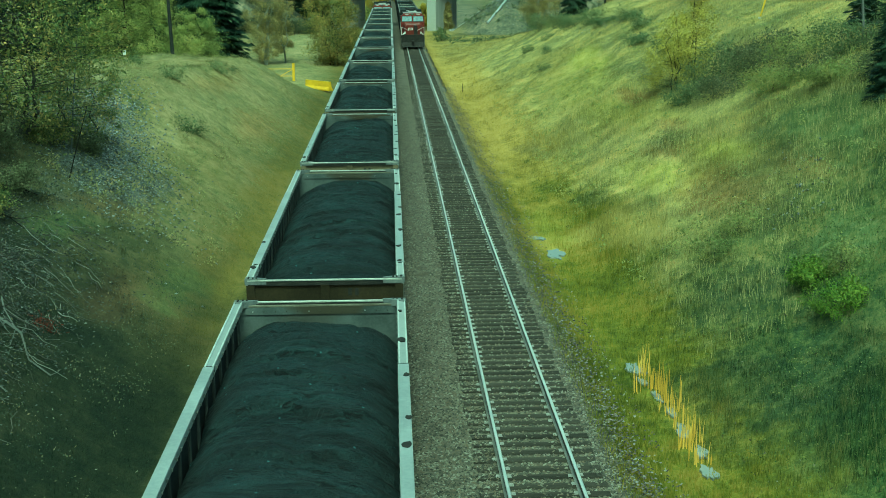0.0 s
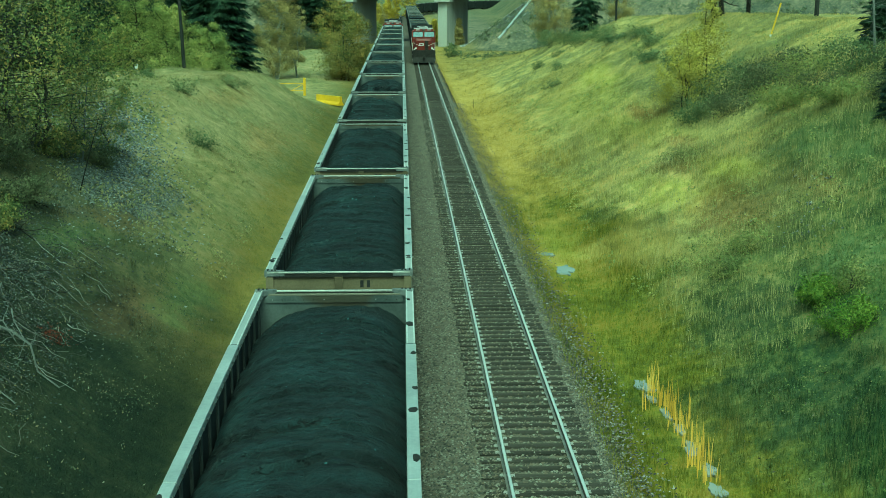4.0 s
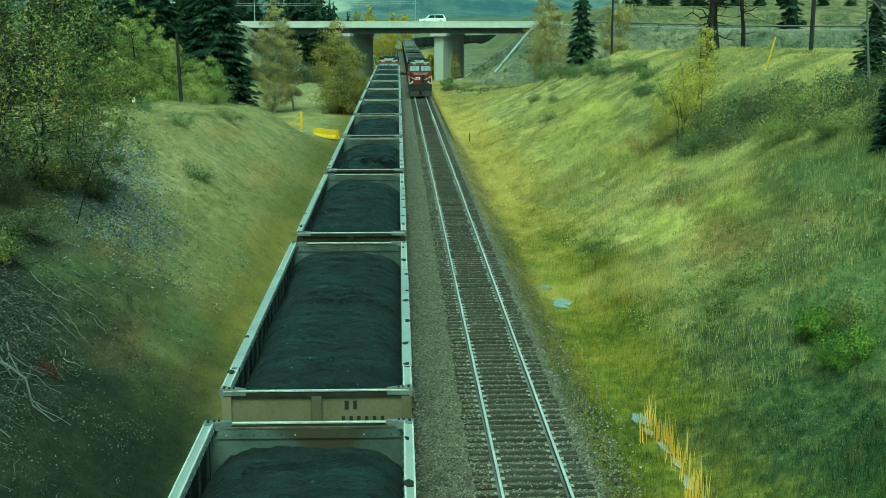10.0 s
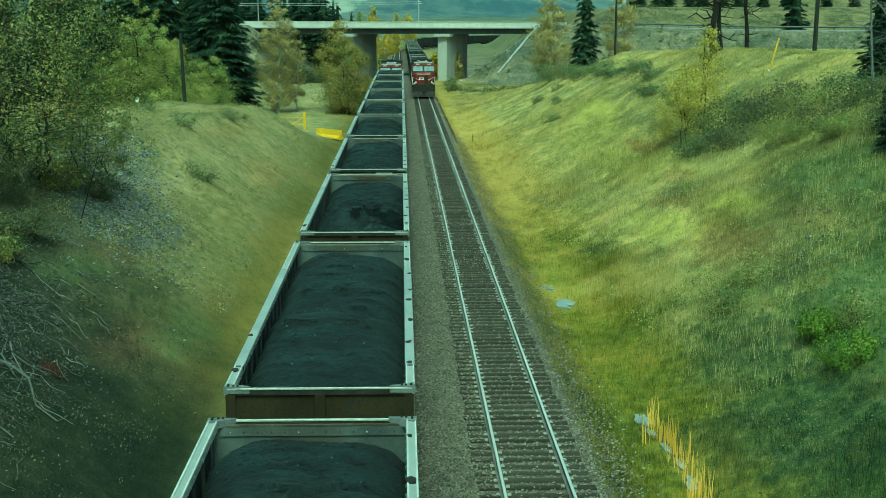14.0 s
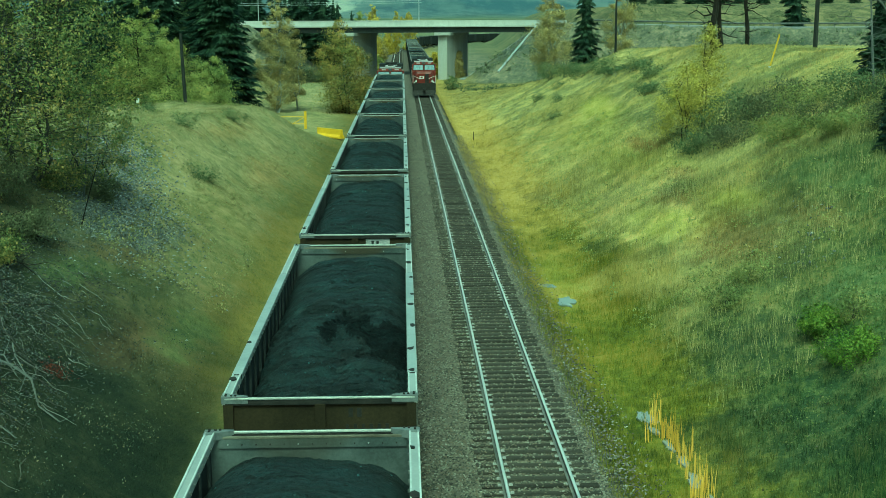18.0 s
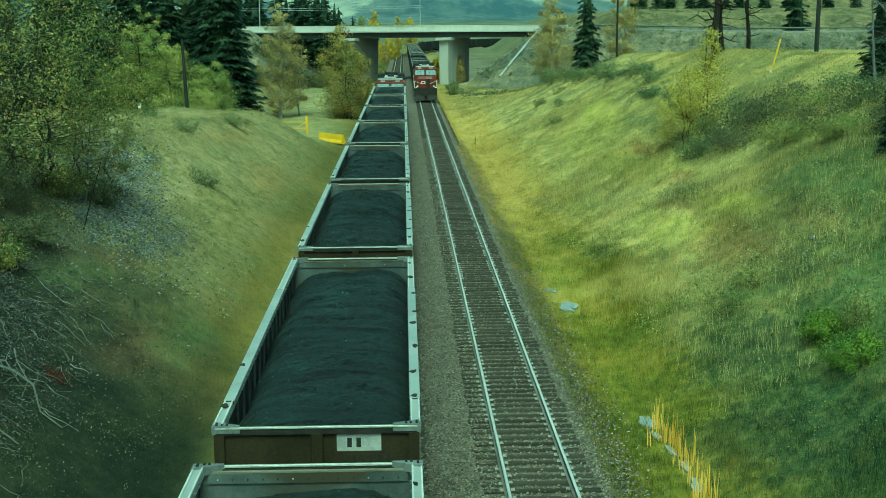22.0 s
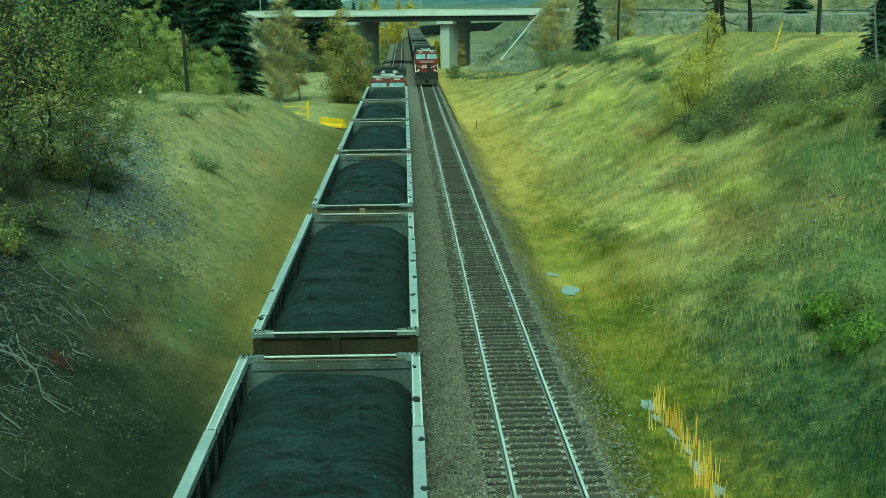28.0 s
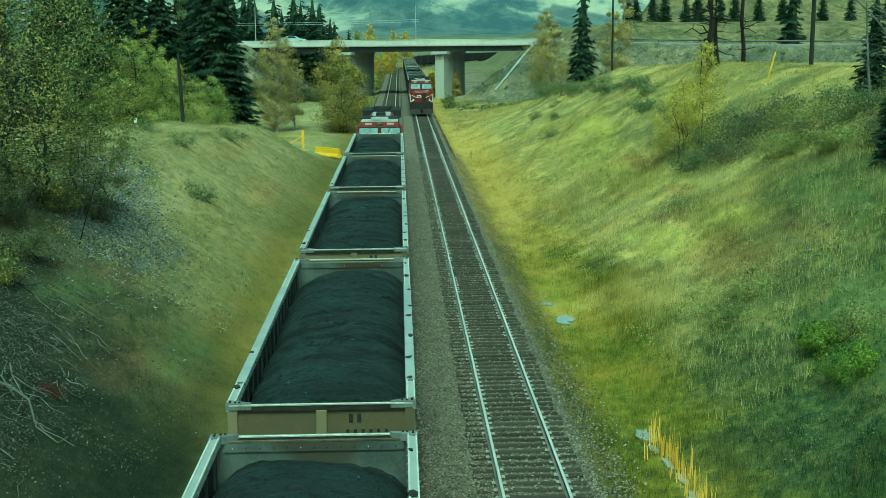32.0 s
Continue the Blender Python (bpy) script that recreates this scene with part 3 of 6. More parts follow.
def land(x, y):
    x, y = np.asarray(x, float), np.asarray(y, float)
    xt = x - bend(y)
    z = np.full(np.broadcast(x, y).shape, -0.33)
    # right: ditch, bank, plateau
    zc = np.interp(y, CREST_Y, CREST_Z)
    z = np.where(xt > 4.6, -0.33 - 0.72 * ss(4.6, 5.85, xt), z)
    u = np.clip((xt - 7.2) / 18.0, 0, 1)
    prof = u * 0.75 + 0.25 * ss(0, 1, u)
    amp = ss(7.5, 10, xt) * (1 - 0.7 * ss(22, 30, xt)) * (1 - ss(200, 230, y))
    z = np.where(xt > 7.2, -1.05 + (zc + 1.05) * prof + amp * lumps(x, y), z)
    # left: shallow toe, bank
    zl = np.interp(y, LEFT_Y, LEFT_Z)
    w = np.interp(y, (0, 100, 130), (10.5, 6.5, 6.5))
    u = np.clip((-xt - 5.4) / w, 0, 1)
    zz = -0.8 + (zl + 0.8) * (u * 0.8 + 0.2 * ss(0, 1, u)) + 0.025 * np.clip(-xt - 16, 0, 60) * ss(115, 150, y)
    z = np.where(xt < -5.4, zz + ss(6, 9, -xt) * lumps(x, y) * 0.9, z)
    z = np.where((xt >= -5.4) & (xt < -4.1), -0.33 - 0.47 * ss(-4.1, -5.4, xt), z)
    # highway embankment, open at the overpass
    d = np.abs(y - road_y(x))
    top = np.interp(x, (-400, -34, 32, 60, 400), (11.0, 9.3, 9.3, 8.57, 9.02))
    gap = np.clip(np.maximum(x - 27.3 + (247 - y) * 0.16, -x - 28.5), -40, 0)
    ridge = top - np.hypot(np.clip(d - 8.6, 0, 60), -gap) / 1.4
    z = np.maximum(z, np.where(np.abs(x) < 1500, ridge, z))
    # hill behind the highway, far plain, mountains
    side = ss(28, 54, x - 0.02 * (y - 240)) * ss(222, 300, y) * (1 - ss(500, 800, y))
    z = np.maximum(z, side * 15.0 - 1.5)
    z = z + ss(450, 1000, y) * 10
    z = z + ss(0.175, 0.24, x / np.maximum(y, 1.0)) * ss(318, 430, y) * (1 - ss(900, 1100, y)) * 34
    # a low wooded rise, then spurred foothills, then the mountain
    q = ss(900, 1500, y)
    z = z + q * (3 + 3 * np.sin(x * 0.006 + 1.0) + 3 * np.sin(x * 0.021 + y * 0.01))
    spur = np.abs(np.sin(x * 0.0085 + 0.5 * np.sin(y * 0.004) + 0.7)) + 0.45 * np.abs(np.sin(x * 0.021 + y * 0.006 + 0.4 * np.sin(x * 0.013)))
    z = z + ss(1450, 2300, y) * (34 + 60 * spur + 25 * np.sin(x * 0.0023 + 0.4))
    z = z + ss(2300, 4000, y) * (560 + 90 * np.sin(x * 0.0021 + 2.0) + 50 * np.abs(np.sin(x * 0.009 + y * 0.003)))
    z = z + ss(150, 900, np.abs(x)) * 25 * (1 - q)
    return z


def at(x, y, dz=0.0):
    return Vector((x, y, float(land(x, y)) + dz))


def spaced(marks):
    out = [np.arange(a, b, s) for a, b, s in marks]
    return np.concatenate(out + [[marks[-1][1]]])


gx = spaced([(-3200, -1000, 200), (-1000, -100, 25), (-100, -45, 4), (-45, -4, 0.5), (-4, 9, 0.3), (9, 45, 0.5), (45, 110, 3), (110, 1000, 25), (1000, 3200, 200)])
gy = spaced([(-400, -20, 20), (-20, 14, 2), (14, 70, 0.5), (70, 130, 0.8), (130, 270, 1.6), (270, 520, 8), (520, 1000, 40), (1000, 2600, 35), (2600, 4400, 90)])
X, Y = np.meshgrid(gx, gy)
nx, ny = len(gx), len(gy)
idx = np.arange(nx * ny).reshape(ny, nx)
quads = np.stack([idx[:-1, :-1], idx[:-1, 1:], idx[1:, 1:], idx[1:, :-1]], -1).reshape(-1, 4)
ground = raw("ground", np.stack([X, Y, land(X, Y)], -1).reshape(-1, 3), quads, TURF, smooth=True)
tagged(ground, "grassy railway cutting with autumn turf, ballast bed and far hills", "ground", kind="structure")

# ---- railway: two tracks ----
TRACKS = {"right": 2.935, "left": -1.385}
GAUGE = 1.49
TIE_STEP = 0.46


def rail_line(cx, y0, y1, step):
    ys = np.arange(y0, y1 + 0.01, step)
    return np.stack([cx + bend(ys), ys], 1)


def sweep(path, prof):
    """A profile (offset, z) carried along a line in the plan; returns vertices and quads."""
    d = np.gradient(path, axis=0)
    d /= np.linalg.norm(d, axis=1)[:, None]
    nrm = np.stack([d[:, 1], -d[:, 0]], 1)
    prof = np.asarray(prof, float)
    v = np.concatenate([path[:, None, :] + nrm[:, None, :] * prof[None, :, :1], np.broadcast_to(prof[None, :, 1:], (len(path), len(prof), 1))], 2)
    n, k = len(path), len(prof)
    i = np.arange(n * k).reshape(n, k)
    j = np.roll(i, -1, 1)
    f = np.stack([i[:-1], j[:-1], j[1:], i[1:]], -1).reshape(-1, 4)
    return v.reshape(-1, 3), f


tie_mesh = bpy.data.meshes.new("tie")
_bm = bx(-1.3, -0.11, -0.3, 1.3, 0.11, -0.165, bev=0.012)
_bm.to_mesh(tie_mesh)
_bm.free()
tie_mesh.materials.append(TIE)


def railway(side, cx):
    t = empty("railway_track")
    tagged(t, "railway track with worn rails on dark wooden ties", "railway track", "railway tracks")
    for s in (-1, 1):
        path = rail_line(cx, -140, 760, 10)
        path[:, 0] += s * GAUGE / 2
        v, f = sweep(path, [(-0.07, -0.16), (-0.07, -0.145), (-0.012, -0.12), (-0.012, -0.04), (-0.042, -0.034), (-0.042, -0.006),
                            (0.042, -0.006), (0.042, -0.034), (0.012, -0.04), (0.012, -0.12), (0.07, -0.145), (0.07, -0.16)])
        r = raw("rail", v, f[:, ::-1], RAIL_SIDE, t)
        v, f = sweep(path, [(-0.036, -0.004), (-0.03, 0.002), (0.03, 0.002), (0.036, -0.004)])
        raw("rail_head", v, f[:, ::-1], RAIL_HEAD, r, "bright polished running surface")
        # pale overlay: light caught by the rail foot is put into its colour
        v, f = sweep(path, [(-0.074, -0.158), (-0.074, -0.142), (-0.03, -0.124), (0.03, -0.124), (0.074, -0.142), (0.074, -0.158)])
        raw("rail_foot", v, f[:, ::-1], PLATE, r, "rail foot paled as if catching the light")
    return t


track_right = railway("right", TRACKS["right"])
track_left = railway("left", TRACKS["left"])

# bed of loose stone: real stones where they can be told apart
rng = np.random.default_rng(5)


def pebbles(name, xs, ys, zs, size, mat, parent=None, label="", flat=0.7, half=False):
    """Many small eight-sided stones in one mesh; half: sunk in their bed, upper faces alone."""
    n = len(xs)
    o = np.array([(1, 0, 0), (-1, 0, 0), (0, 1, 0), (0, -1, 0), (0, 0, 1), (0, 0, -0.6)], float)
    tri = np.array([(0, 2, 4), (2, 1, 4), (1, 3, 4), (3, 0, 4), (2, 0, 5), (1, 2, 5), (3, 1, 5), (0, 3, 5)])
    if half:
        tri = tri[:4]
    a = rng.uniform(0, 6.28, n)
    s = size * rng.uniform(0.55, 1.35, (n, 3)) * (1, 1, flat)
    v = o[None] * s[:, None] * rng.uniform(0.75, 1.2, (n, 6, 1))
    tilt = rng.normal(0, 0.35, (n, 1))
    c, sn = np.cos(a)[:, None], np.sin(a)[:, None]
    vx, vy = v[..., 0] * c - v[..., 1] * sn, v[..., 0] * sn + v[..., 1] * c
    vz = v[..., 2] + tilt * vx
    v = np.stack([vx + np.asarray(xs)[:, None], vy + np.asarray(ys)[:, None], vz + np.asarray(zs)[:, None]], -1)
    f = tri[None] + 6 * np.arange(n)[:, None, None]
    return raw(name, v.reshape(-1, 3), f.reshape(-1, 3), mat, parent, label)


def island(name, stops, rough=0.9):
    """A stone or chip of its own tone for each loose piece."""
    m, nt, b = material(name, rough)
    g = nt.nodes.new("ShaderNodeNewGeometry")
    fine = noise_tex(nt, g.outputs["Position"], 1.1, 3)
    f = calc(nt, "ADD", calc(nt, "MULTIPLY", g.outputs["Random Per Island"], 0.75), calc(nt, "MULTIPLY", fine, 0.25))
    nt.links.new(ramp(nt, f, stops), b.inputs["Base Color"])
    return m


STONES = island("ballast_pieces", [(0.15, (0.025, 0.024, 0.02)), (0.4, (0.075, 0.07, 0.055)), (0.58, (0.13, 0.1, 0.066)), (0.76, (0.175, 0.165, 0.13)), (0.95, (0.3, 0.29, 0.25))])
n = 105000
by = 21 + 95 * rng.uniform(0, 1, n) ** 1.75
bxs = rng.uniform(0.15, 5.9, n)
keep = rng.uniform(0, 1, n) < np.clip((5.6 - bxs) / 1.0, 0.06, 1)
bxs, by = bxs[keep], by[keep]
rel = bxs - TRACKS["right"]
bz = np.maximum(np.interp(rel, (-2.72, -2.35, 1.4, 2.0), (-0.345, -0.215, -0.21, -0.4)), land(bxs, by)) + rng.uniform(-0.012, 0.03, len(bxs))
on_tie = (np.abs(((by - 20.25) / TIE_STEP + 0.5) % 1 - 0.5) * TIE_STEP < 0.11) & (np.abs(rel) < 1.3)
bz = np.where(on_tie, -0.155, bz)
# few stones lie on the ties; more bury their ends beside the other track
buried = rng.uniform(0, 1, len(bxs)) < np.where(rel < -0.86, 0.95, np.where(rel > 1.1, 0.2, 0.1))
ok = (np.abs(np.abs(rel) - GAUGE / 2) > 0.09) & (~on_tie | buried)
tagged(pebbles("ballast", bxs[ok], by[ok], bz[ok], 0.036, STONES, half=True), "loose brown-grey ballast stone along the track", "ballast", kind="stuff")
# packed stone between and beside the ties
for cx in TRACKS.values():
    path = rail_line(cx, -140, 700, 10)
    v, f = sweep(path, [(-2.72, -0.345), (-2.35, -0.215), (1.4, -0.21), (2.0, -0.4)])
    tagged(raw("ballast_bed", v, f[:, ::-1], BALLAST), "packed ballast under the ties", "ballast", kind="structure")

for i in range(300):
    k = new("tie", tie_mesh)
    k.parent = track_right
    y = 20.25 + i * TIE_STEP
    k.matrix_basis = pose(TRACKS["right"] + rng.normal(0, 0.025), y + rng.normal(0, 0.015), rng.normal(0, 0.006), 0, 0, rng.normal(0, 0.6))
# the remaining ties of both tracks
def far_ties(cx, ys, parent):
    v0 = np.array([(-1.3, -0.11, -0.165), (1.3, -0.11, -0.165), (1.3, 0.11, -0.165), (-1.3, 0.11, -0.165), (-1.3, -0.11, -0.3), (1.3, -0.11, -0.3), (1.3, 0.11, -0.3), (-1.3, 0.11, -0.3)])
    q = np.array([(0, 1, 2, 3), (4, 5, 1, 0), (5, 6, 2, 1), (6, 7, 3, 2), (7, 4, 0, 3)])
    ctr = np.stack([cx + bend(ys), ys, 0 * ys], 1)
    v = (v0[None] + ctr[:, None]).reshape(-1, 3)
    f = (q[None] + 8 * np.arange(len(ys))[:, None, None]).reshape(-1, 4)
    tagged(raw("tie_rest", v, f, TIE, parent), kind="stuff")


far_ties(TRACKS["right"], np.concatenate([np.arange(-60.0, 20.0, TIE_STEP), np.arange(20.25 + 300 * TIE_STEP, 520, TIE_STEP)]), track_right)
far_ties(TRACKS["left"], np.arange(-60.0, 520, TIE_STEP), track_left)
# tie plates with spikes
ys = np.repeat(20.25 + np.arange(260) * TIE_STEP, 4)
k = len(ys)
sx = np.tile([-1, -1, 1, 1], k // 4) * GAUGE / 2 + np.tile([-0.12, 0.12, -0.12, 0.12], k // 4) + rng.normal(0, 0.008, k)
ys = ys + rng.normal(0, 0.03, k)
keep = rng.uniform(0, 1, k) < 0.72
v0 = np.array([(-0.045, -0.06, -0.16), (0.045, -0.06, -0.16), (0.045, 0.06, -0.16), (-0.045, 0.06, -0.16), (-0.035, -0.05, -0.135), (0.035, -0.05, -0.135), (0.035, 0.05, -0.135), (-0.035, 0.05, -0.135)])
q = np.array([(4, 5, 6, 7), (0, 1, 5, 4), (1, 2, 6, 5), (2, 3, 7, 6), (3, 0, 4, 7)])
c = np.stack([TRACKS["right"] + sx, ys, 0 * ys], 1)[keep]
plate_mesh = bpy.data.meshes.new("tie_plate")
plate_mesh.from_pydata([tuple(p) for p in v0], [], [tuple(int(i) for i in f) for f in q])
plate_mesh.materials.append(PLATE)
for p in c[:260]:
    o = new("tie_plate", plate_mesh)
    o.parent = track_right
    o.location = p
c = c[260:]
tagged(raw("tie_plate_rest", (v0[None] + c[:, None]).reshape(-1, 3), (q[None] + 8 * np.arange(len(c))[:, None, None]).reshape(-1, 4), PLATE, track_right), kind="stuff")

# ---- coal gondolas ----
CAR_PITCH, CAR_LEN = 15.9, 14.25
HW, TOP = 1.585, 4.0


def coal_mesh(seed, dug=False, fine=True):
    """Heaped coal: domed across, sloping at the ends, with slumped ripples; dug: a scooped hollow."""
    nu, nv = (44, 260) if fine else (14, 40)
    u = np.linspace(-1, 1, nu)
    v = np.linspace(0, 1, nv)
    U, V = np.meshgrid(u, v)
    x = U * (HW - 0.13)
    y = 0.15 + V * (CAR_LEN - 0.3)
    r = np.random.default_rng(seed)
    ph = r.uniform(0, 6.28, 16)
    dome = 0.45 * (1 - np.abs(U) ** r.uniform(3.0, 4.6))
    ends = np.minimum(0.3 * ss(0, 0.12, V) - 0.13, 0.17 * (0.4 + 0.6 * ss(0, 0.08, 1 - V)))
    z = 3.17 + dome + ends
    for i in range(4):
        fq = 3.0 + 2.6 * i
        z += 0.05 / (1 + 0.6 * i) * np.sin(fq * (V * 4.4) + ph[i] + 0.9 * np.cos(U * 1.5 + ph[i + 4]) + 0.3 * np.sin(U * 5 + ph[i + 5]))
    z += 0.05 * np.sin(U * 1.6 + ph[9]) - 0.04 * ss(0, 0.1, V) * ss(0.02, 0.12, 1 - V) * np.exp(-((U - 0.06 - 0.03 * np.sin(V * 9)) / 0.07) ** 2)
    z += np.maximum(0, np.sin(V * 46 + 1.2 * np.sin(U * 3 + ph[10]) + ph[11])) ** 6 * 0.05 * (0.4 + 0.6 * np.sin(U * 2.2 + V * 9) ** 2)
    # slumped scarps right across the heap
    for k in range(11):
        v0 = (k + r.uniform(0.15, 0.85)) / 11
        q = V * 14 - v0 * 14 - 0.25 * np.cos(U * 1.4 + ph[k]) - 0.12 * np.sin(U * 6 + ph[k + 3])
        z += 0.11 * r.uniform(0.4, 1.4) * np.where(q > 0, np.exp(-q / 0.55), 0) * (1 - 0.6 * U ** 2) * ss(0.0, 0.16, 1 - V)
    # short crisp ledges where the surface has cracked and slipped
    for k in range(60):
        v0, u0, wu = r.uniform(0.03, 0.97), r.normal(0.05, 0.4), r.uniform(0.12, 0.5)
        q = V * 14 - v0 * 14 - 0.22 * np.cos(U * 1.4) - 0.05 * np.sin(U * 11 + k)
        z -= r.uniform(0.02, 0.05) * np.where(q < 0, np.exp(q / 0.16), 0) * np.exp(-((U - u0) / wu) ** 4)
    z -= 0.025 * np.exp(-((U + 0.42 + 0.02 * np.sin(V * 14)) / 0.05) ** 2) + 0.02 * np.exp(-((U - 0.5) / 0.05) ** 2)
    if dug:
        w = np.exp(-(((U - 0.3) / 0.5) ** 4 + ((V - 0.4 - 0.05 * np.sin(U * 6)) / 0.1) ** 4))
        z -= w * (0.2 + 0.05 * np.sin(U * 9 + V * 40) + r.normal(0, 0.035, z.shape))
        z -= 0.12 * ss(0.45, 0.3, V) + 0.1
        z += (0.035 * np.sin(U * 7 + V * 31) * np.sin(V * 53 - U * 4) + r.normal(0, 0.022, z.shape)) * ss(0.55, 0.4, V)
    z += r.normal(0, 0.011, z.shape) + (r.uniform(0, 1, z.shape) > 0.985) * 0.02
    z = np.minimum(z, 3.97)
    i = np.arange(nu * nv).reshape(nv, nu)
    f = np.stack([i[:-1, :-1], i[:-1, 1:], i[1:, 1:], i[1:, :-1]], -1).reshape(-1, 4)
    return np.stack([x, y, z], -1).reshape(-1, 3), f, (U, V)


def gondola(plain=False):
    """plain: with fewer small parts, for the far standing train."""
    car = empty("coal_gondola")
    tagged(car, "long open coal gondola heaped with black coal, pale rims", "rail car", "coal train cars")
    L = CAR_LEN
    for s, nm in ((-1, "side_wall"), (1, "side_wall")):
        w = part(nm, bx(s * (HW - 0.06) - 0.02, 0.08, 1.0, s * (HW - 0.06) + 0.02, L - 0.08, TOP - 0.1), DUSTY, car, "coal-blackened side wall")
        for i in range(4 if plain else 17):
            y = 0.5 + i * (L - 1.0) / (3 if plain else 16)
            part("rib", bx(s * (HW - 0.1) - 0.025, y - 0.04, 2.6, s * (HW - 0.1) + 0.025, y + 0.04, TOP - 0.12, bev=0.008), DUSTY_RIB, w)
            if i % 2 == 0:
                part("outer_post", bx(s * (HW - 0.02) - 0.02, y - 0.06, 1.05, s * (HW - 0.02) + 0.02, y + 0.06, TOP - 0.12), PANEL, w)
        # the top chord comes in lengths with dark splices between
        cuts = [0.0, L] if plain else [0.0, 1.38, 10.2, L]
        for a, b in zip(cuts[:-1], cuts[1:]):
            part("top_chord", prism([(s * HW, TOP - 0.13), (s * HW, TOP - 0.01), (s * (HW - 0.02), TOP), (s * (HW - 0.135), TOP), (s * (HW - 0.15), TOP - 0.015), (s * (HW - 0.15), TOP - 0.13)], a + 0.02, b - 0.02), CHORD, car, "pale galvanised top rail")
        # open channel at the ends with bright flanges, cap plates along the middle
        for a, b in ((0.1, L - 0.1),) if plain else ((0.1, 1.36), (10.22, L - 0.1)):
            for xe in (HW - 0.014, HW - 0.136):
                part("channel_flange", bx(s * xe - 0.012, a, TOP - 0.02, s * xe + 0.012, b, TOP + 0.018), EDGE, car, "bright worn channel flange")
        for a, b in () if plain else ((1.4, 4.04), (4.06, 10.18)):
            part("cap_plate", bx(s * (HW - 0.075) - 0.086, a, TOP - 0.03, s * (HW - 0.075) + 0.086, b, TOP + 0.014, bev=0.006), CAP, car, "bluish steel cap plate")
        for y in cuts[1:-1]:
            part("splice", bx(s * (HW - 0.075) - 0.08, y - 0.045, TOP - 0.12, s * (HW - 0.075) + 0.08, y + 0.045, TOP + 0.004), BLACK, car)
        # grime on the chord
        rg = random.Random(int(9 + s))
        for k in range(0 if plain else 8 if s > 0 else 2):
            y, wd = 0.6 + (L - 1.2) * (k + rg.uniform(0.1, 0.9)) / 8, rg.uniform(0.04, 0.085)
            bm = bmesh.new()
            xc = s * (HW - rg.uniform(0.02, 0.12))
            ring = [(min(max(xc + math.cos(j * 0.7854) * wd * rg.uniform(0.6, 1.1), s * HW - 0.165 if s > 0 else s * HW - 0.012), s * HW + 0.012 if s > 0 else s * HW + 0.165), y + math.sin(j * 0.7854) * wd * rg.uniform(0.9, 2.2)) for j in range(8)]
            lo = [bm.verts.new((p, q, TOP + 0.002)) for p, q in ring]
            hi = [bm.verts.new((p, q, TOP + 0.022)) for p, q in ring]
            bm.faces.new(hi)
            for j in range(8):
                bm.faces.new((lo[j], lo[(j + 1) % 8], hi[(j + 1) % 8], hi[j]))
            part("grime_patch", bm, BLACK, car, "dark clot of coal mud")
        # rivets along the inner edge
        bm = bmesh.new()
        for i in range(40):
            y = 0.25 + i * (L - 0.5) / 39
            box(bm, s * (HW - 0.16) - 0.012, y - 0.02, TOP - 0.1, s * (HW - 0.16) + 0.012, y + 0.02, TOP - 0.06)
        if not plain:
            tagged(part("rivet_strip", bm, CHORD_DIRTY, car), kind="stuff")
        # diagonal corner caps
        for y, d in ((0.0, 1), (L, -1)):
            pts = [(s * (HW + 0.01), y), (s * (HW - 0.42), y + d * 0.01), (s * (HW - 0.42), y + d * 0.06), (s * (HW - 0.17), y + d * 0.16), (s * (HW + 0.01), y + d * 0.24)]
            bm = bmesh.new()
            lo = [bm.verts.new((a, b, TOP - 0.1)) for a, b in pts]
            hi = [bm.verts.new((a, b, TOP + 0.018)) for a, b in pts]
            bm.faces.new(lo)
            bm.faces.new(hi)
            for i in range(5):
                bm.faces.new((lo[i], lo[(i + 1) % 5], hi[(i + 1) % 5], hi[i]))
            bmesh.ops.recalc_face_normals(bm, faces=bm.faces[:])
            cap = part("corner_cap", bm, GUSSET, car, "bolted corner gusset")
            for a, b in () if plain else ((0.06, 0.05), (0.15, 0.05), (0.22, 0.045), (0.06, 0.11)):
                part("bolt", rd((s * (HW - a), y + d * b, TOP + 0.015), (s * (HW - a), y + d * b, TOP + 0.04), 0.022, 0.018, 6), BLACK, cap)
    for y, d in ((0.0, 1), (L, -1)):
        near = d > 0
        e = part("end_wall", bx(-HW + 0.06, min(y + d * 0.06, y + d * 0.1), 0.95, HW - 0.06, max(y + d * 0.06, y + d * 0.1), TOP - 0.1), TAN if near else END, car, "dusty tan end wall" if near else "grey end wall with rust stains")
        part("end_rim", bx(-HW + 0.04, min(y, y + d * 0.05), TOP - 0.04, HW - 0.04, max(y, y + d * 0.05), TOP - 0.004, bev=0.008), RIM, car, "pale end rim")
        # black strip standing in for the shadow gap beneath the rim
        part("rim_web", bx(-HW + 0.05, min(y + d * 0.012, y + d * 0.07), TOP - 0.13, HW - 0.05, max(y + d * 0.012, y + d * 0.07), TOP - 0.05), BLACK, car)
        part("rim_lip", bx(-HW + 0.2, min(y + d * 0.08, y + d * 0.125), TOP - 0.1, HW - 0.2, max(y + d * 0.08, y + d * 0.125), TOP - 0.06, bev=0.008), LIP, car)
        if not near:
            st = part("top_plate", bx(-HW + 0.2, y - 0.128, TOP - 0.24, HW - 0.2, y - 0.104, TOP - 0.1), END, car, "dusty bolted strip below the rim")
            for i in range(0 if plain else 13):
                xb = -1.25 + i * 2.5 / 12
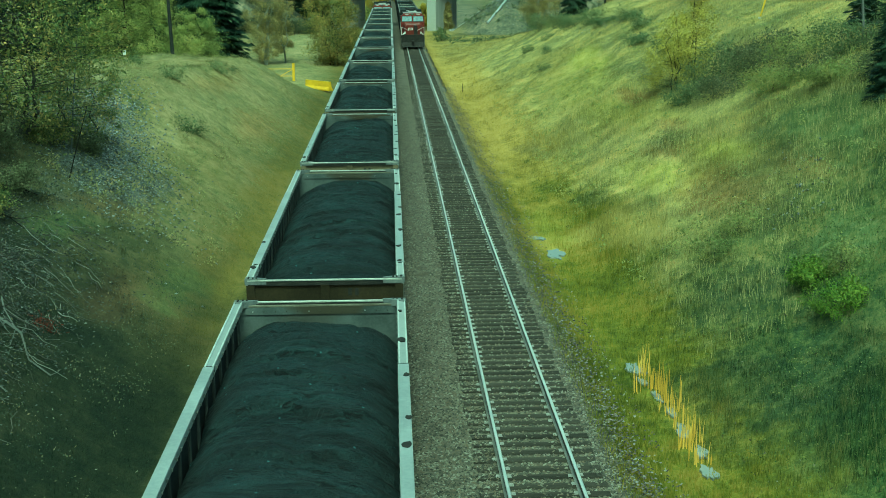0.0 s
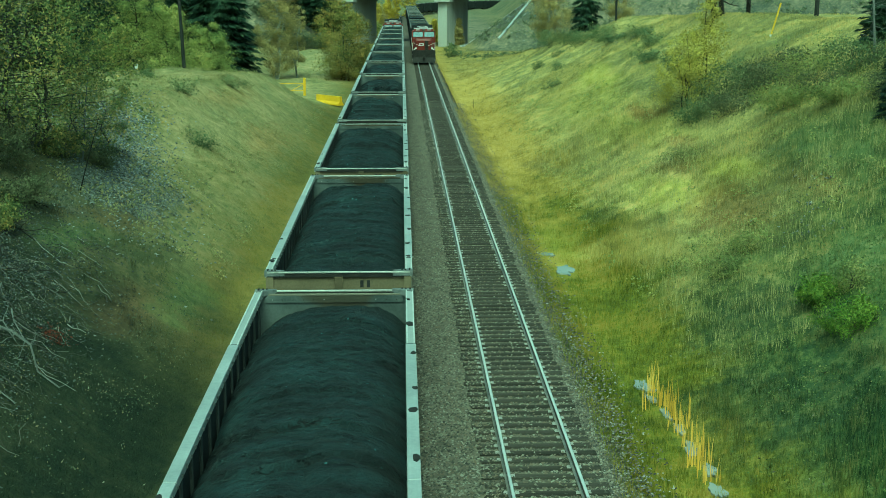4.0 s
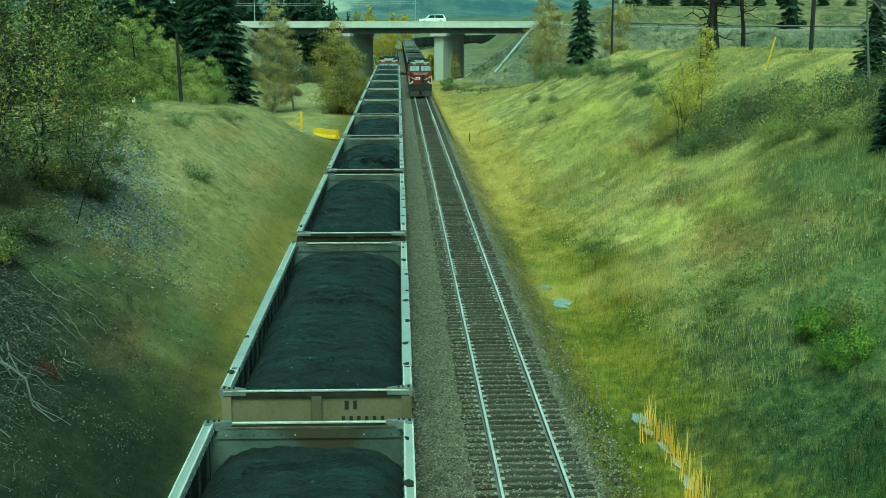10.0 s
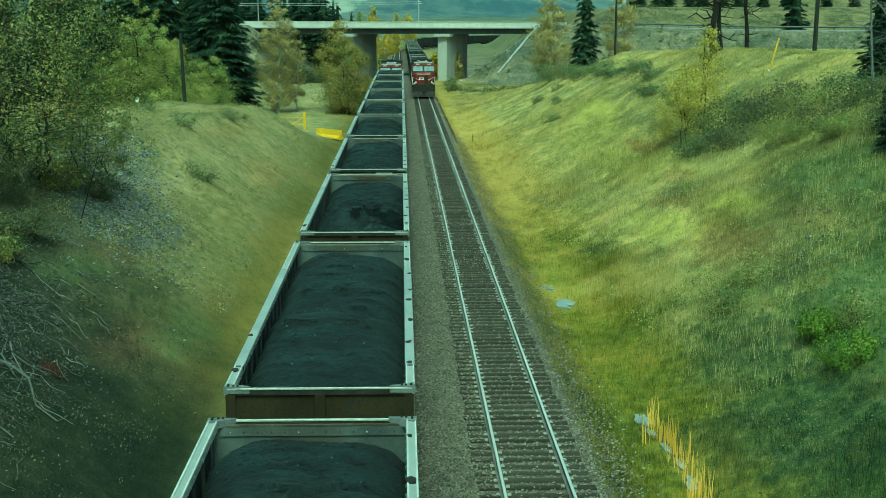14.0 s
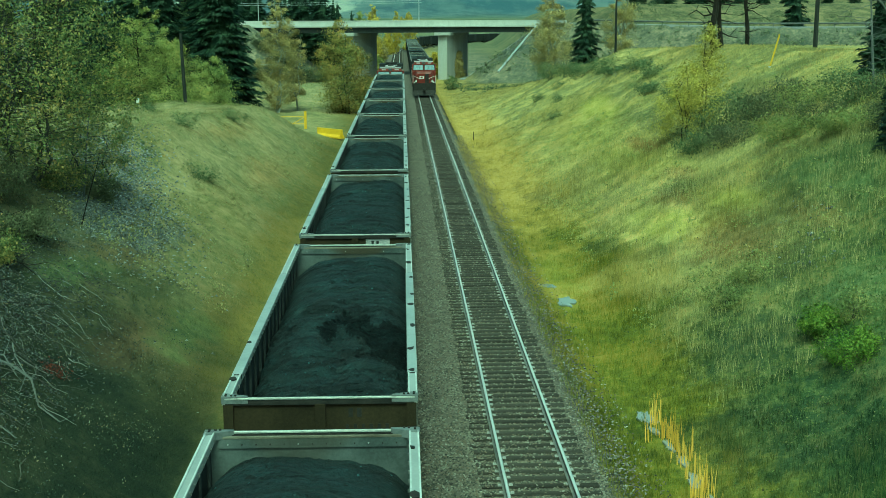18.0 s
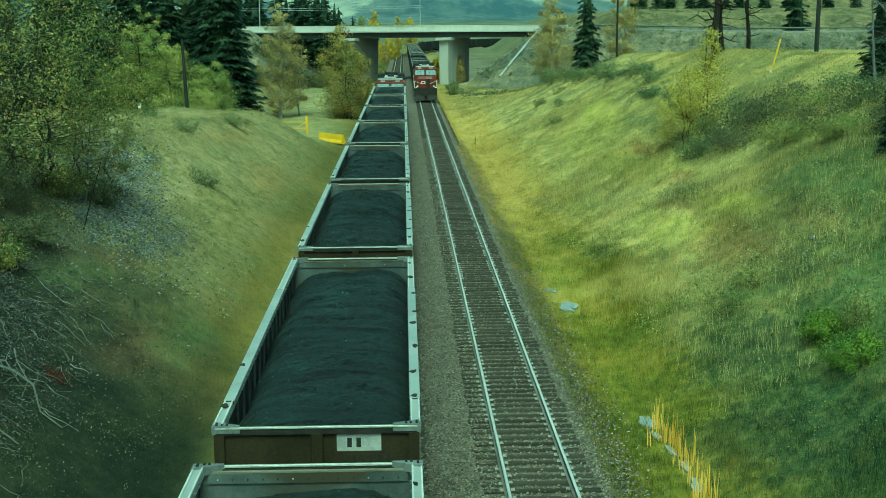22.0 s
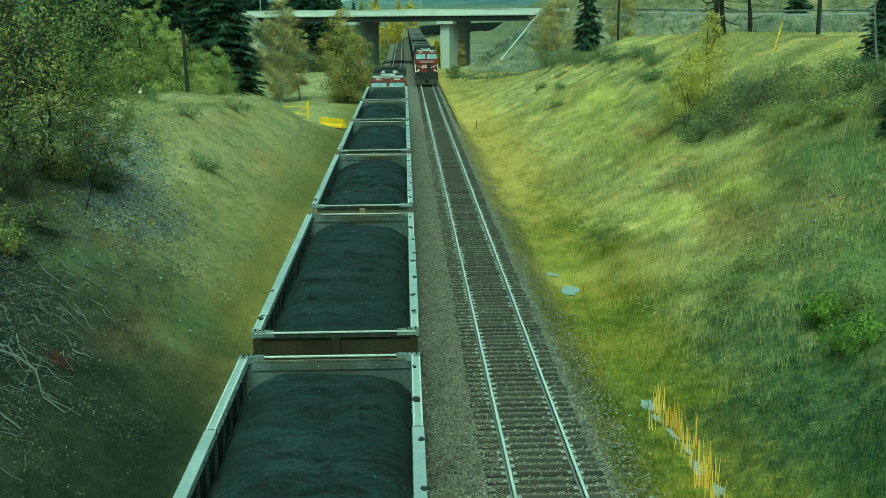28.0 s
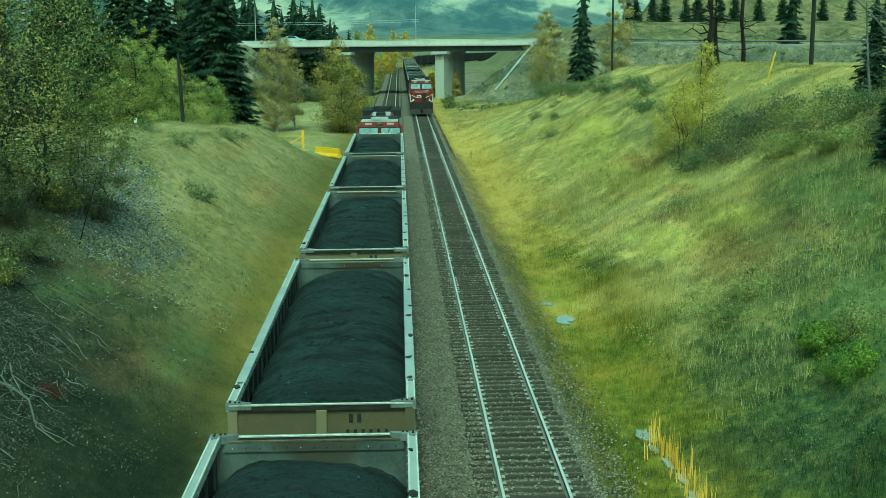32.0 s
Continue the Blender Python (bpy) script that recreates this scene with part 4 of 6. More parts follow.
                part("bolt", rd((xb, y - 0.127, TOP - 0.18), (xb, y - 0.15, TOP - 0.18), 0.012, 0.009, 6), BLACK if i % 5 else CHORD, st)
        o = y - d * 0.0
        part("end_post", bx(-0.09, min(o, o + d * 0.07), 1.0, 0.09, max(o, o + d * 0.07), TOP - 0.12, bev=0.01), TAN, e)
        for sx in (-1, 1):
            part("corner_post", bx(sx * (HW - 0.1) - 0.08, min(o, o + d * 0.08), 1.0, sx * (HW - 0.1) + 0.08, max(o, o + d * 0.08), TOP - 0.12), TAN if near else DUSTY, e)
        part("end_beam", bx(-HW + 0.05, min(o - d * 0.02, o + d * 0.08), 2.5, HW - 0.05, max(o - d * 0.02, o + d * 0.08), 2.64), TAN, e)
        for i in range(1 if plain else 4):
            z = 2.1 + i * 0.42
            part("grab_iron", rd((-d * (HW - 0.5), o - d * 0.06, z), (-d * (HW - 0.05), o - d * 0.06, z), 0.014, n=6), BLACK, car)
        # underframe end, draft gear and coupler
        part("coupler", bx(-0.14, min(o - d * 0.82, o), 0.72, 0.14, max(o - d * 0.82, o), 1.0, bev=0.04), BLACK, car)
    part("floor_sill", bx(-0.3, 0.1, 0.75, 0.3, L - 0.1, 1.05), BLACK, car)
    part("tub_floor", bx(-HW + 0.1, 0.12, 0.98, HW - 0.1, L - 0.12, 1.04), PANEL, car)
    for yc in (1.9, L - 1.9):
        b = part("truck_frame", bx(-1.0, yc - 0.18, 0.42, 1.0, yc + 0.18, 0.72), BLACK, car)
        for s in (-1, 1):
            part("side_frame", prism([(yc - 1.25, 0.4), (yc - 1.2, 0.62), (yc - 0.4, 0.75), (yc + 0.4, 0.75), (yc + 1.2, 0.62), (yc + 1.25, 0.4), (yc + 0.5, 0.28), (yc - 0.5, 0.28)], s * 0.98 - 0.07, s * 0.98 + 0.07, "x"), BLACK, b)
            for dy in (-0.89, 0.89):
                part("wheel", rd((s * 0.70, yc + dy, 0.46), (s * 0.83, yc + dy, 0.46), 0.46, n=20), RAIL_SIDE, b)
        for dy in (-0.89, 0.89):
            part("axle", rd((-0.7, yc + dy, 0.46), (0.7, yc + dy, 0.46), 0.08, n=8), BLACK, b)
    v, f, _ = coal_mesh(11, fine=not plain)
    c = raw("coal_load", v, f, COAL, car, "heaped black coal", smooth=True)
    return car


def bars(car, plate):
    g = [ob for ob in car.children if ob.get("label", "").startswith("dusty tan end")][0]
    if plate:
        part("mark_plate", bx(0.3, 0.056, 3.58, 0.98, 0.062, 3.85), GREYROOF, g, "faded white painted patch")
    for x0 in (0.46, 0.6):
        part("mark_bar", bx(x0, 0.05, 3.64, x0 + 0.07, 0.062, 3.79), INK, g)
    for i in range(6):
        part("number_bar", bx(0.41 + i * 0.13, 0.05, 3.37, 0.465 + i * 0.13, 0.062, 3.52), INK, g)


DUG = 6  # the car whose coal has been dug into
S_COEF = (0.0675, 3.38037, 0.0245377, -6.11450e-05)


def run(t):
    """Metres the coal train has come since the start."""
    return S_COEF[0] + S_COEF[1] * t + S_COEF[2] * t * t + S_COEF[3] * t ** 3


first = gondola()
loads = [first.children[[o.name.startswith("coal_load") for o in first.children].index(True)].data]
for sd in (23, 37, 58):
    v, f, _ = coal_mesh(sd)
    o = raw("coal_load", v, f, COAL, None, smooth=True)
    loads.append(o.data)
    bpy.data.objects.remove(o)
v, f, _ = coal_mesh(71, dug=True)
o = raw("coal_load", v, f, COAL, None, smooth=True)
dug_load = o.data
dug_load.materials.append(WET_COAL)
for pl in dug_load.polygons:
    u, w = pl.center.x / (HW - 0.13), (pl.center.y - 0.15) / (CAR_LEN - 0.3)
    edge = 0.05 * math.sin(u * 8) + 0.04 * math.sin(u * 19 + 1) + 0.02 * math.sin(w * 90)
    if u > -0.22 + 0.1 * math.sin(w * 60) and abs(w - 0.46 + 0.1 * max(0, u) - edge * 0.5) < 0.045 + 0.05 * max(0, u):
        pl.material_index = 1
bpy.data.objects.remove(o)

NEAR0 = 24.76 + 0.0  # where the second car's near end stands at the start
moving = []
for i in range(-1, 13):
    y0 = NEAR0 + (i - 1) * CAR_PITCH
    car = first if i == -1 else copy_thing(first, pose(TRACKS["left"], y0, 0))
    car.matrix_basis = pose(TRACKS["left"], y0, 0)
    moving.append((car, y0))
for k, (car, y0) in enumerate(moving):
    load = [o for o in car.children if o.name.startswith("coal_load")][0]
    load.data = loads[k % 4]
    if k == DUG:
        load.data = dug_load
for k, (car, y0) in enumerate(moving):
    bars(car, k == DUG + 1)
    if k in (2, 5, 6, 7, 8, 9):  # cars whose near end is rusted dark
        for o in car.children_recursive:
            if o.type == "MESH" and o.data.materials and o.data.materials[0] is TAN:
                o.data = o.data.copy()
                o.data.materials[0] = TAN_DARK
                if o.name.startswith("end_wall"):
                    tagged(o, "rusty dark brown end wall")

# ---- locomotives ----
def locomotive(name, label):
    lo = empty(name)
    tagged(lo, label, "locomotive", "locomotives")
    L = 22.0
    part("platform", bx(-1.55, 0.5, 1.25, 1.55, L - 0.5, 1.6, bev=0.03), BLACK, lo)
    part("pilot_plate", bx(-1.5, 0.3, 0.75, 1.5, 0.52, 1.75, bev=0.03), BLACK, lo)
    plow = part("snow_plow", prism([(0.2, 0.12), (-0.25, 0.14), (0.0, 0.5), (0.22, 0.8), (0.4, 0.8)], -1.45, 1.45, "x"), BLACK, lo, "black snow plow with worn edge")
    for s in (-1, 1):
        part("plow_stripe", bx(s * 0.9 - 0.1, -0.1, 0.3, s * 0.9 + 0.1, -0.02, 0.36), GREYROOF, plow)
    part("coupler", bx(-0.16, -0.55, 0.72, 0.16, 0.32, 1.02, bev=0.05), BLACK, lo)
    for s in (-1, 1):
        part("air_hose", rd((s * 0.45, 0.25, 0.95), (s * 0.5, 0.1, 0.35), 0.03, n=6), BLACK, lo)
        st = part("step_well", bx(s * 1.3 - 0.25, 0.55, 0.45, s * 1.3 + 0.25, 1.2, 1.3), BLACK, lo)
        for z in (0.55, 0.85, 1.15):
            part("step", bx(s * 1.3 - 0.26, 0.5, z - 0.02, s * 1.3 + 0.26, 1.0, z + 0.02), WHITE, st)
        part("corner_stanchion", rd((s * 1.48, 0.38, 1.7), (s * 1.48, 0.38, 2.75), 0.025, n=6), WHITE, lo, "white handrail post")
        part("front_handrail", rd((s * 1.48, 0.38, 2.72), (s * 0.55, 0.34, 2.3), 0.025, n=6), WHITE, lo, "white handrail")
        for y in np.arange(2.2, L - 1, 2.0):
            part("stanchion", rd((s * 1.5, y, 1.6), (s * 1.5, y, 2.65), 0.02, n=5), WHITE, lo)
        part("side_handrail", rd((s * 1.5, 5.2, 2.65), (s * 1.5, L - 1, 2.65), 0.022, n=5), WHITE, lo)
    # short hood
    bm = bmesh.new()
    ring = lambda y, hw, zt, ch: [(-hw, y, 1.6), (hw, y, 1.6), (hw, y, zt - ch), (hw - ch, y, zt), (-hw + ch, y, zt), (-hw, y, zt - ch)]
    a = [bm.verts.new(p) for p in ring(0.75, 1.05, 2.95, 0.25)]
    b = [bm.verts.new(p) for p in ring(2.3, 1.38, 3.3, 0.3)]
    bm.faces.new(a)
    bm.faces.new(b)
    for i in range(6):
        bm.faces.new((a[i], a[(i + 1) % 6], b[(i + 1) % 6], b[i]))
    bmesh.ops.recalc_face_normals(bm, faces=bm.faces[:])
    nose = part("nose", bm, RED, lo, "red nose")
    part("nose_door", bx(0.12, 0.72, 1.7, 0.62, 0.76, 2.93, bev=0.01), BLACK, nose, "dark nose door")
    part("emblem", bx(-0.62, 0.735, 2.32, -0.02, 0.76, 2.62), WHITE, nose, "plain white emblem panel")
    part("emblem_core", bx(-0.5, 0.725, 2.39, -0.14, 0.75, 2.55), RED, nose)
    for s in (-1, 1):
        part("warning_stripe", prism([(s * 1.45, 1.62), (s * 1.36, 1.62), (s * 0.98, 2.12), (s * 1.05, 2.18), (s * 1.45, 1.72)], 0.33, 0.36), WHITE, lo, "white warning stripe")
        d = part("ditch_light", rd((s * 1.08, 0.62, 1.98), (s * 1.08, 0.5, 1.98), 0.13, n=12), WHITE, lo, "ditch light")
        part("light_housing", bx(s * 1.08 - 0.14, 0.58, 1.75, s * 1.08 + 0.14, 0.72, 2.12, bev=0.02), BLACK, lo)
    # cab
    bm = prism([(2.2, 1.6), (2.2, 3.15), (2.42, 4.15), (2.75, 4.45), (4.9, 4.45), (4.9, 1.6)], -1.58, 1.58, "x")
    es = [e for e in bm.edges if abs(e.verts[0].co.x - e.verts[1].co.x) < 0.01 and min(v.co.z for v in e.verts) > 4.1]
    bmesh.ops.bevel(bm, geom=es, offset=0.3, segments=3, affect="EDGES")
    cab = part("cab", bm, RED, lo, "red cab")
    for s in (-1, 1):
        # windscreen panes, leaning with the cab front, framed
        y0, z0, y1, z1 = 2.255, 3.42, 2.4, 4.06
        for nm, e, mt, off in (("window_frame", 0.07, BLACK, 0.015), ("windscreen", 0.0, GLASS, 0.035)):
            bm = bmesh.new()
            pts = [(s * (0.12 - e), y0 - off, z0 - e), (s * (1.42 + e), y0 - off, z0 - e), (s * (1.36 + e), y1 - off, z1 + e), (s * (0.12 - e), y1 - off, z1 + e)]
            lo4 = [bm.verts.new(p) for p in pts]
            hi4 = [bm.verts.new((p[0], p[1] + 0.05, p[2])) for p in pts]
            bm.faces.new(lo4)
            bm.faces.new(hi4)
            for i in range(4):
                bm.faces.new((lo4[i], lo4[(i + 1) % 4], hi4[(i + 1) % 4], hi4[i]))
            bmesh.ops.recalc_face_normals(bm, faces=bm.faces[:])
            part(nm, bm, mt, cab)
        part("wiper", rd((s * 0.7, 2.3, 4.1), (s * 0.5, 2.2, 3.5), 0.015, n=5), BLACK, cab)
        part("number_board", bx(s * 0.75 - 0.24, 2.52, 4.26, s * 0.75 + 0.24, 2.6, 4.4), GREYROOF, cab, "plain number board")
        part("side_window", bx(s * 1.585 - 0.02, 3.1, 3.2, s * 1.585 + 0.02, 4.4, 3.95), GLASS, cab)
    part("headlight", bx(-0.22, 2.46, 4.2, 0.22, 2.6, 4.4, bev=0.03), GLASS, cab)
    part("cab_roof_panel", bx(-1.28, 2.72, 4.44, 1.28, 4.88, 4.52, bev=0.03), GREYROOF, cab, "sooty pale roof panel")
    part("air_conditioner", bx(-0.6, 3.2, 4.52, 0.6, 4.2, 4.72, bev=0.05), GREYROOF, cab)
    part("horn", rd((0.2, 4.4, 4.62), (0.2, 3.9, 4.66), 0.05, 0.09, 8), GREYROOF, cab)
    # long hood, taller roof boxes and the winged radiator
    hood = part("long_hood", bx(-0.95, 4.9, 1.6, 0.95, 20.9, 4.35, bev=0.12), RED, lo, "red long hood")
    for y in (6.0, 8.0, 10.0, 12.0, 14.0):
        for s in (-1, 1):
            part("hood_door", bx(s * 0.955 - 0.015, y - 0.85, 1.9, s * 0.955 + 0.015, y + 0.85, 3.7, bev=0.005), RED, hood)
    part("roof_walk", bx(-0.7, 5.4, 4.34, 0.7, 15.0, 4.46, bev=0.03), GREYROOF, hood, "sooty hood roof")
    part("exhaust", bx(-0.35, 9.4, 4.44, 0.35, 10.4, 4.72, bev=0.05), BLACK, hood)
    part("dynamic_brake_box", bx(-1.35, 5.2, 3.7, 1.35, 7.6, 4.6, bev=0.08), DUSTY, hood, "sooty black equipment box")
    part("radiator", prism([(-0.95, 3.6), (-1.5, 4.0), (-1.5, 4.55), (1.5, 4.55), (1.5, 4.0), (0.95, 3.6)], 15.4, 20.6), DUSTY, hood, "flared sooty radiator housing")
    for y in (16.7, 19.2):
        part("radiator_fan", rd((0, y, 4.55), (0, y, 4.66), 0.75, n=20), BLACK, hood)
    part("fuel_tank", bx(-1.4, 8.6, 0.4, 1.4, 13.4, 1.25, bev=0.15), BLACK, lo)
    for yc in (4.2, L - 4.2):
        tr = part("truck_frame", bx(-1.2, yc - 2.4, 0.5, 1.2, yc + 2.4, 0.95, bev=0.04), BLACK, lo)
        for s in (-1, 1):
            for dy in (-1.9, 0, 1.9):
                part("wheel", rd((s * 0.69, yc + dy, 0.53), (s * 0.83, yc + dy, 0.53), 0.53, n=20), RAIL_SIDE, tr)
    return lo


LOCO_END_Y = 24.76 + 12 * CAR_PITCH + 0.1
rear_loco = locomotive("rear_locomotive", "red diesel locomotive coupled behind the coal cars, sooty grey roof")
rear_loco.matrix_basis = pose(TRACKS["left"], LOCO_END_Y, 0)
waiting_loco = copy_thing(rear_loco, pose(TRACKS["right"], 170.0, 0))
waiting_loco.name = "waiting_locomotive"
tagged(waiting_loco, "red diesel locomotive standing still with black snow plow", "locomotive")

# the standing train behind it, round the bend
standing = gondola(True)
for c in standing.children_recursive:
    if c.data.materials[0] in (CHORD, EDGE):
        c.data.materials[0] = DUSTY_RIM
    elif c.data.materials[0] in (PANEL, TAN):
        c.data.materials[0] = DUSTY
tagged(standing, "standing coal gondola, dark and dusty, heaped with coal", group="standing coal train")
yy = 193.2
for i in range(26):
    v = min(max(yy - 430, 0), 255)
    a = math.asin(v / 300)
    o = standing if i == 0 else copy_thing(standing, pose(0, 0, 0))
    o.matrix_basis = pose(TRACKS["right"] + float(bend(yy)), yy, 0, 0, 0, -math.degrees(a))
    yy += CAR_PITCH * math.cos(a)
    if yy > 640:
        break

# ---- overpass ----
over = empty("overpass")
tagged(over, "pale concrete road overpass on two wall piers", "bridge")
part("deck", bx(-34, 241.2, 9.0, 32, 252.8, 9.35), CONCRETE, over)
for y, d in ((240.9, -1), (252.6, 1)):
    f = part("parapet", bx(-33, y, 8.95, 31, y + 0.35, 9.85, bev=0.03), PARAPET, over, "pale concrete parapet")
    part("parapet_coping", bx(-33, y - 0.06, 9.85, 31, y + 0.41, 9.97, bev=0.02), PARAPET, f)
part("edge_slab", bx(-33, 240.75, 8.72, 31, 241.25, 8.98, bev=0.02), CONCRETE, over)
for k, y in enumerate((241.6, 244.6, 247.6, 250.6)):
    g = part("girder", bx(-32, y, 7.75, 30, y + 0.3, 9.0), GIRDER, over, "steel girder with the deck's shade in its colour")
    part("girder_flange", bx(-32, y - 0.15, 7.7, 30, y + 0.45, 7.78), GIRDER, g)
for x0, x1 in ((-10.9, -5.2), (7.0, 12.6)):
    # wall pier, askew to the road
    bm = bmesh.new()
    pts = [(x0 - 0.2, 241.0), (x0 + 1.45, 240.6), (x1 + 0.3, 251.6), (x1 - 1.3, 252.2)]
    lo = [bm.verts.new((a, b, -1.2)) for a, b in pts]
    hi = [bm.verts.new((a, b, 7.25)) for a, b in pts]
    bm.faces.new(lo)
    bm.faces.new(hi)
    for i in range(4):
        bm.faces.new((lo[i], lo[(i + 1) % 4], hi[(i + 1) % 4], hi[i]))
    bmesh.ops.recalc_face_normals(bm, faces=bm.faces[:])
    p = part("pier", bm, CONCRETE, over, "concrete wall pier")
    bm = bmesh.new()
    pts = [(x0 - 1.0, 240.2), (x0 + 2.0, 239.9), (x1 + 0.6, 252.4), (x1 - 1.8, 252.9)]
    lo = [bm.verts.new((a, b, 7.2)) for a, b in pts]
    hi = [bm.verts.new((a, b, 7.72)) for a, b in pts]
    bm.faces.new(lo)
    bm.faces.new(hi)
    for i in range(4):
        bm.faces.new((lo[i], lo[(i + 1) % 4], hi[(i + 1) % 4], hi[i]))
    bmesh.ops.recalc_face_normals(bm, faces=bm.faces[:])
    part("pier_cap", bm, CONCRETE, p)
for x in (-30.2, 28.2):
    part("abutment", bx(x - 1.5, 241.0, 5.0, x + 1.5, 253, 9.0), CONCRETE, over)
# drain flume down the abutment slope
fl = empty("drain_flume")
tagged(fl, "pale steel drain flume lying on the abutment slope", "drain")
fx = [(25.2 - 8.0 * k / 6, 238.4 - 9.8 * k / 6) for k in range(7)]
bm = bmesh.new()
tube(bm, [at(a, b, 0.25) for a, b in fx], [0.2] * 7, 8)
part("trough", bm, STEEL, fl)
part("collar", rd(at(25.4, 238.7, 0.2), at(25.1, 238.2, 0.3), 0.4, n=10), CONCRETE, fl)

# highway on its bank
xs = np.concatenate([np.arange(-300, -28, 8), np.arange(-28, 28, 4), np.arange(28, 300, 6)]).astype(float)
path = np.stack([xs, road_y(xs)], 1)
zr = np.interp(xs, (-400, -34, 32, 60, 400), (11.05, 9.36, 9.36, 8.6, 9.05))
v, f = sweep(path, [(-5.6, -0.7), (-5.6, 0.06), (5.6, 0.06), (5.6, -0.7)])
v = v.reshape(len(xs), 4, 3)
v[..., 2] += zr[:, None]
hw = raw("road", v.reshape(-1, 3), f, ASPHALT)
tagged(hw, "grey two-lane highway on a low bank", "road", kind="structure")
rail = empty("guard_rail")
tagged(rail, "galvanised guard rail along the highway", "guard rail")
gxs = np.arange(34.0, 150.0, 4.0)
for a, b in zip(gxs[:-1], gxs[1:]):
    p, q = [Vector((x, float(road_y(x)) - 5.9, float(np.interp(x, (32, 60, 400), (9.36, 8.6, 9.05))) + 0.62)) for x in (a, b)]
    part("rail_panel", rd(p, q, 0.14, n=4), DUSTY_RIM, rail)
    part("post", bx(p.x - 0.08, p.y + 0.02, p.z - 1.3, p.x + 0.08, p.y + 0.18, p.z + 0.1), DUSTY_RIM, rail)


# ---- vehicles that cross the overpass ----
CAR_WHITE = mottled("white_car_paint", (0.7, 0.71, 0.72), (0.84, 0.85, 0.86), 1, 0.3, bumps=0.0)
CAR_TEAL = mottled("pale_teal_car_paint", (0.3, 0.42, 0.44), (0.4, 0.52, 0.54), 1, 0.3, bumps=0.0)
TYRE = mottled("tyre_rubber", (0.012, 0.012, 0.012), (0.03, 0.03, 0.03), 6, 0.85)
DARKGLASS = mottled("dark_car_glass", (0.02, 0.025, 0.03), (0.05, 0.055, 0.06), 1, 0.08, 0.2, bumps=0.0)


def vehicle(name, label, paint, pts, glass, length, width=1.85):
    c = empty(name)
    tagged(c, label, "vehicle", "vehicles on the overpass")
    h = width / 2
    bm = prism(pts, -h, h)
    bmesh.ops.bevel(bm, geom=bm.edges[:], offset=0.06, segments=2, affect="EDGES")
    b = part("body", bm, paint, c)
    for g in glass:
        for s in (-1, 1):
            part("side_glass", prism(g, s * h - 0.012, s * h + 0.012), DARKGLASS, b)
    for x in (0.9, length - 1.0):
        for s in (-1, 1):
            w = part("wheel", rd((x, s * (h - 0.2), 0.35), (x, s * (h + 0.01), 0.35), 0.35, n=16), TYRE, c)
            part("rim", rd((x, s * (h - 0.05), 0.35), (x, s * (h + 0.02), 0.35), 0.2, n=10), STEEL, w)
    part("bumper", bx(-0.08, -h + 0.1, 0.35, 0.1, h - 0.1, 0.6, bev=0.03), BLACK, b)
    part("rear_bumper", bx(length - 0.1, -h + 0.1, 0.35, length + 0.08, h - 0.1, 0.6, bev=0.03), BLACK, b)
    for s in (-1, 1):
        part("headlight", bx(-0.02, s * (h - 0.35) - 0.15, 0.68, 0.06, s * (h - 0.35) + 0.15, 0.84), WHITE, b)
    return c


suv = vehicle("white_suv", "white sport utility vehicle driving over the overpass", CAR_WHITE,
              [(0, 0.4), (0.0, 0.95), (1.25, 1.1), (1.9, 1.75), (4.6, 1.8), (5.0, 1.1), (5.0, 0.4)],
              [[(1.55, 1.15), (2.0, 1.66), (2.9, 1.68), (2.9, 1.15)], [(3.0, 1.15), (3.0, 1.68), (4.4, 1.68), (4.65, 1.15)]], 5.0)
pickup = vehicle("white_pickup", "white pickup truck driving over the overpass", CAR_WHITE,
                 [(0, 0.45), (0, 1.0), (1.4, 1.12), (2.0, 1.8), (3.5, 1.82), (3.65, 1.15), (5.6, 1.15), (5.6, 0.45)],
                 [[(1.7, 1.2), (2.1, 1.7), (3.4, 1.72), (3.45, 1.2)]], 5.6)
sedan = vehicle("teal_sedan", "pale teal sedan driving over the overpass", CAR_TEAL,
                [(0, 0.35), (0, 0.8), (1.2, 0.95), (2.0, 1.42), (3.3, 1.42), (4.0, 1.0), (4.7, 0.95), (4.7, 0.35)],
                [[(1.6, 0.98), (2.1, 1.34), (3.2, 1.34), (3.6, 0.98)]], 4.7)

# ---- trees and shrubs ----
def leaves(centres, size, r, out=None):
    """Small bent leaves (two triangles each) at the points, turned at random. out: the way out of the crown at each
    leaf; then its face looks that way, and softly rounded normals come back as well."""
    n = len(centres)
    a = r.normal(0, 1, (n, 3))
    a /= np.linalg.norm(a, axis=1)[:, None]
    b = np.cross(a, r.normal(0, 1, (n, 3)))
    b /= np.linalg.norm(b, axis=1)[:, None]
    c = np.cross(a, b)
    s = size * r.uniform(0.6, 1.4, (n, 1))
    v = np.stack([centres - a * s, centres + b * s * 0.55 + c * s * 0.15, centres + a * s, centres - b * s * 0.55 + c * s * 0.15], 1)
    i = 4 * np.arange(n)[:, None]
    f = np.concatenate([i + [0, 1, 2], i + [0, 2, 3]], 0)
    if out is None:
        return v.reshape(-1, 3), f
    face = np.cross(v[:, 1] - v[:, 0], v[:, 2] - v[:, 0])
    face /= np.maximum(np.linalg.norm(face, axis=1), 1e-9)[:, None]
    turned = np.einsum("ij,ij->i", face, out) < 0
    v[turned] = v[turned][:, [0, 3, 2, 1]]
    face[turned] *= -1
    o = out / np.maximum(np.linalg.norm(out, axis=1), 1e-9)[:, None]
    return v.reshape(-1, 3), f, np.repeat(o + 0.45 * face, 4, 0)


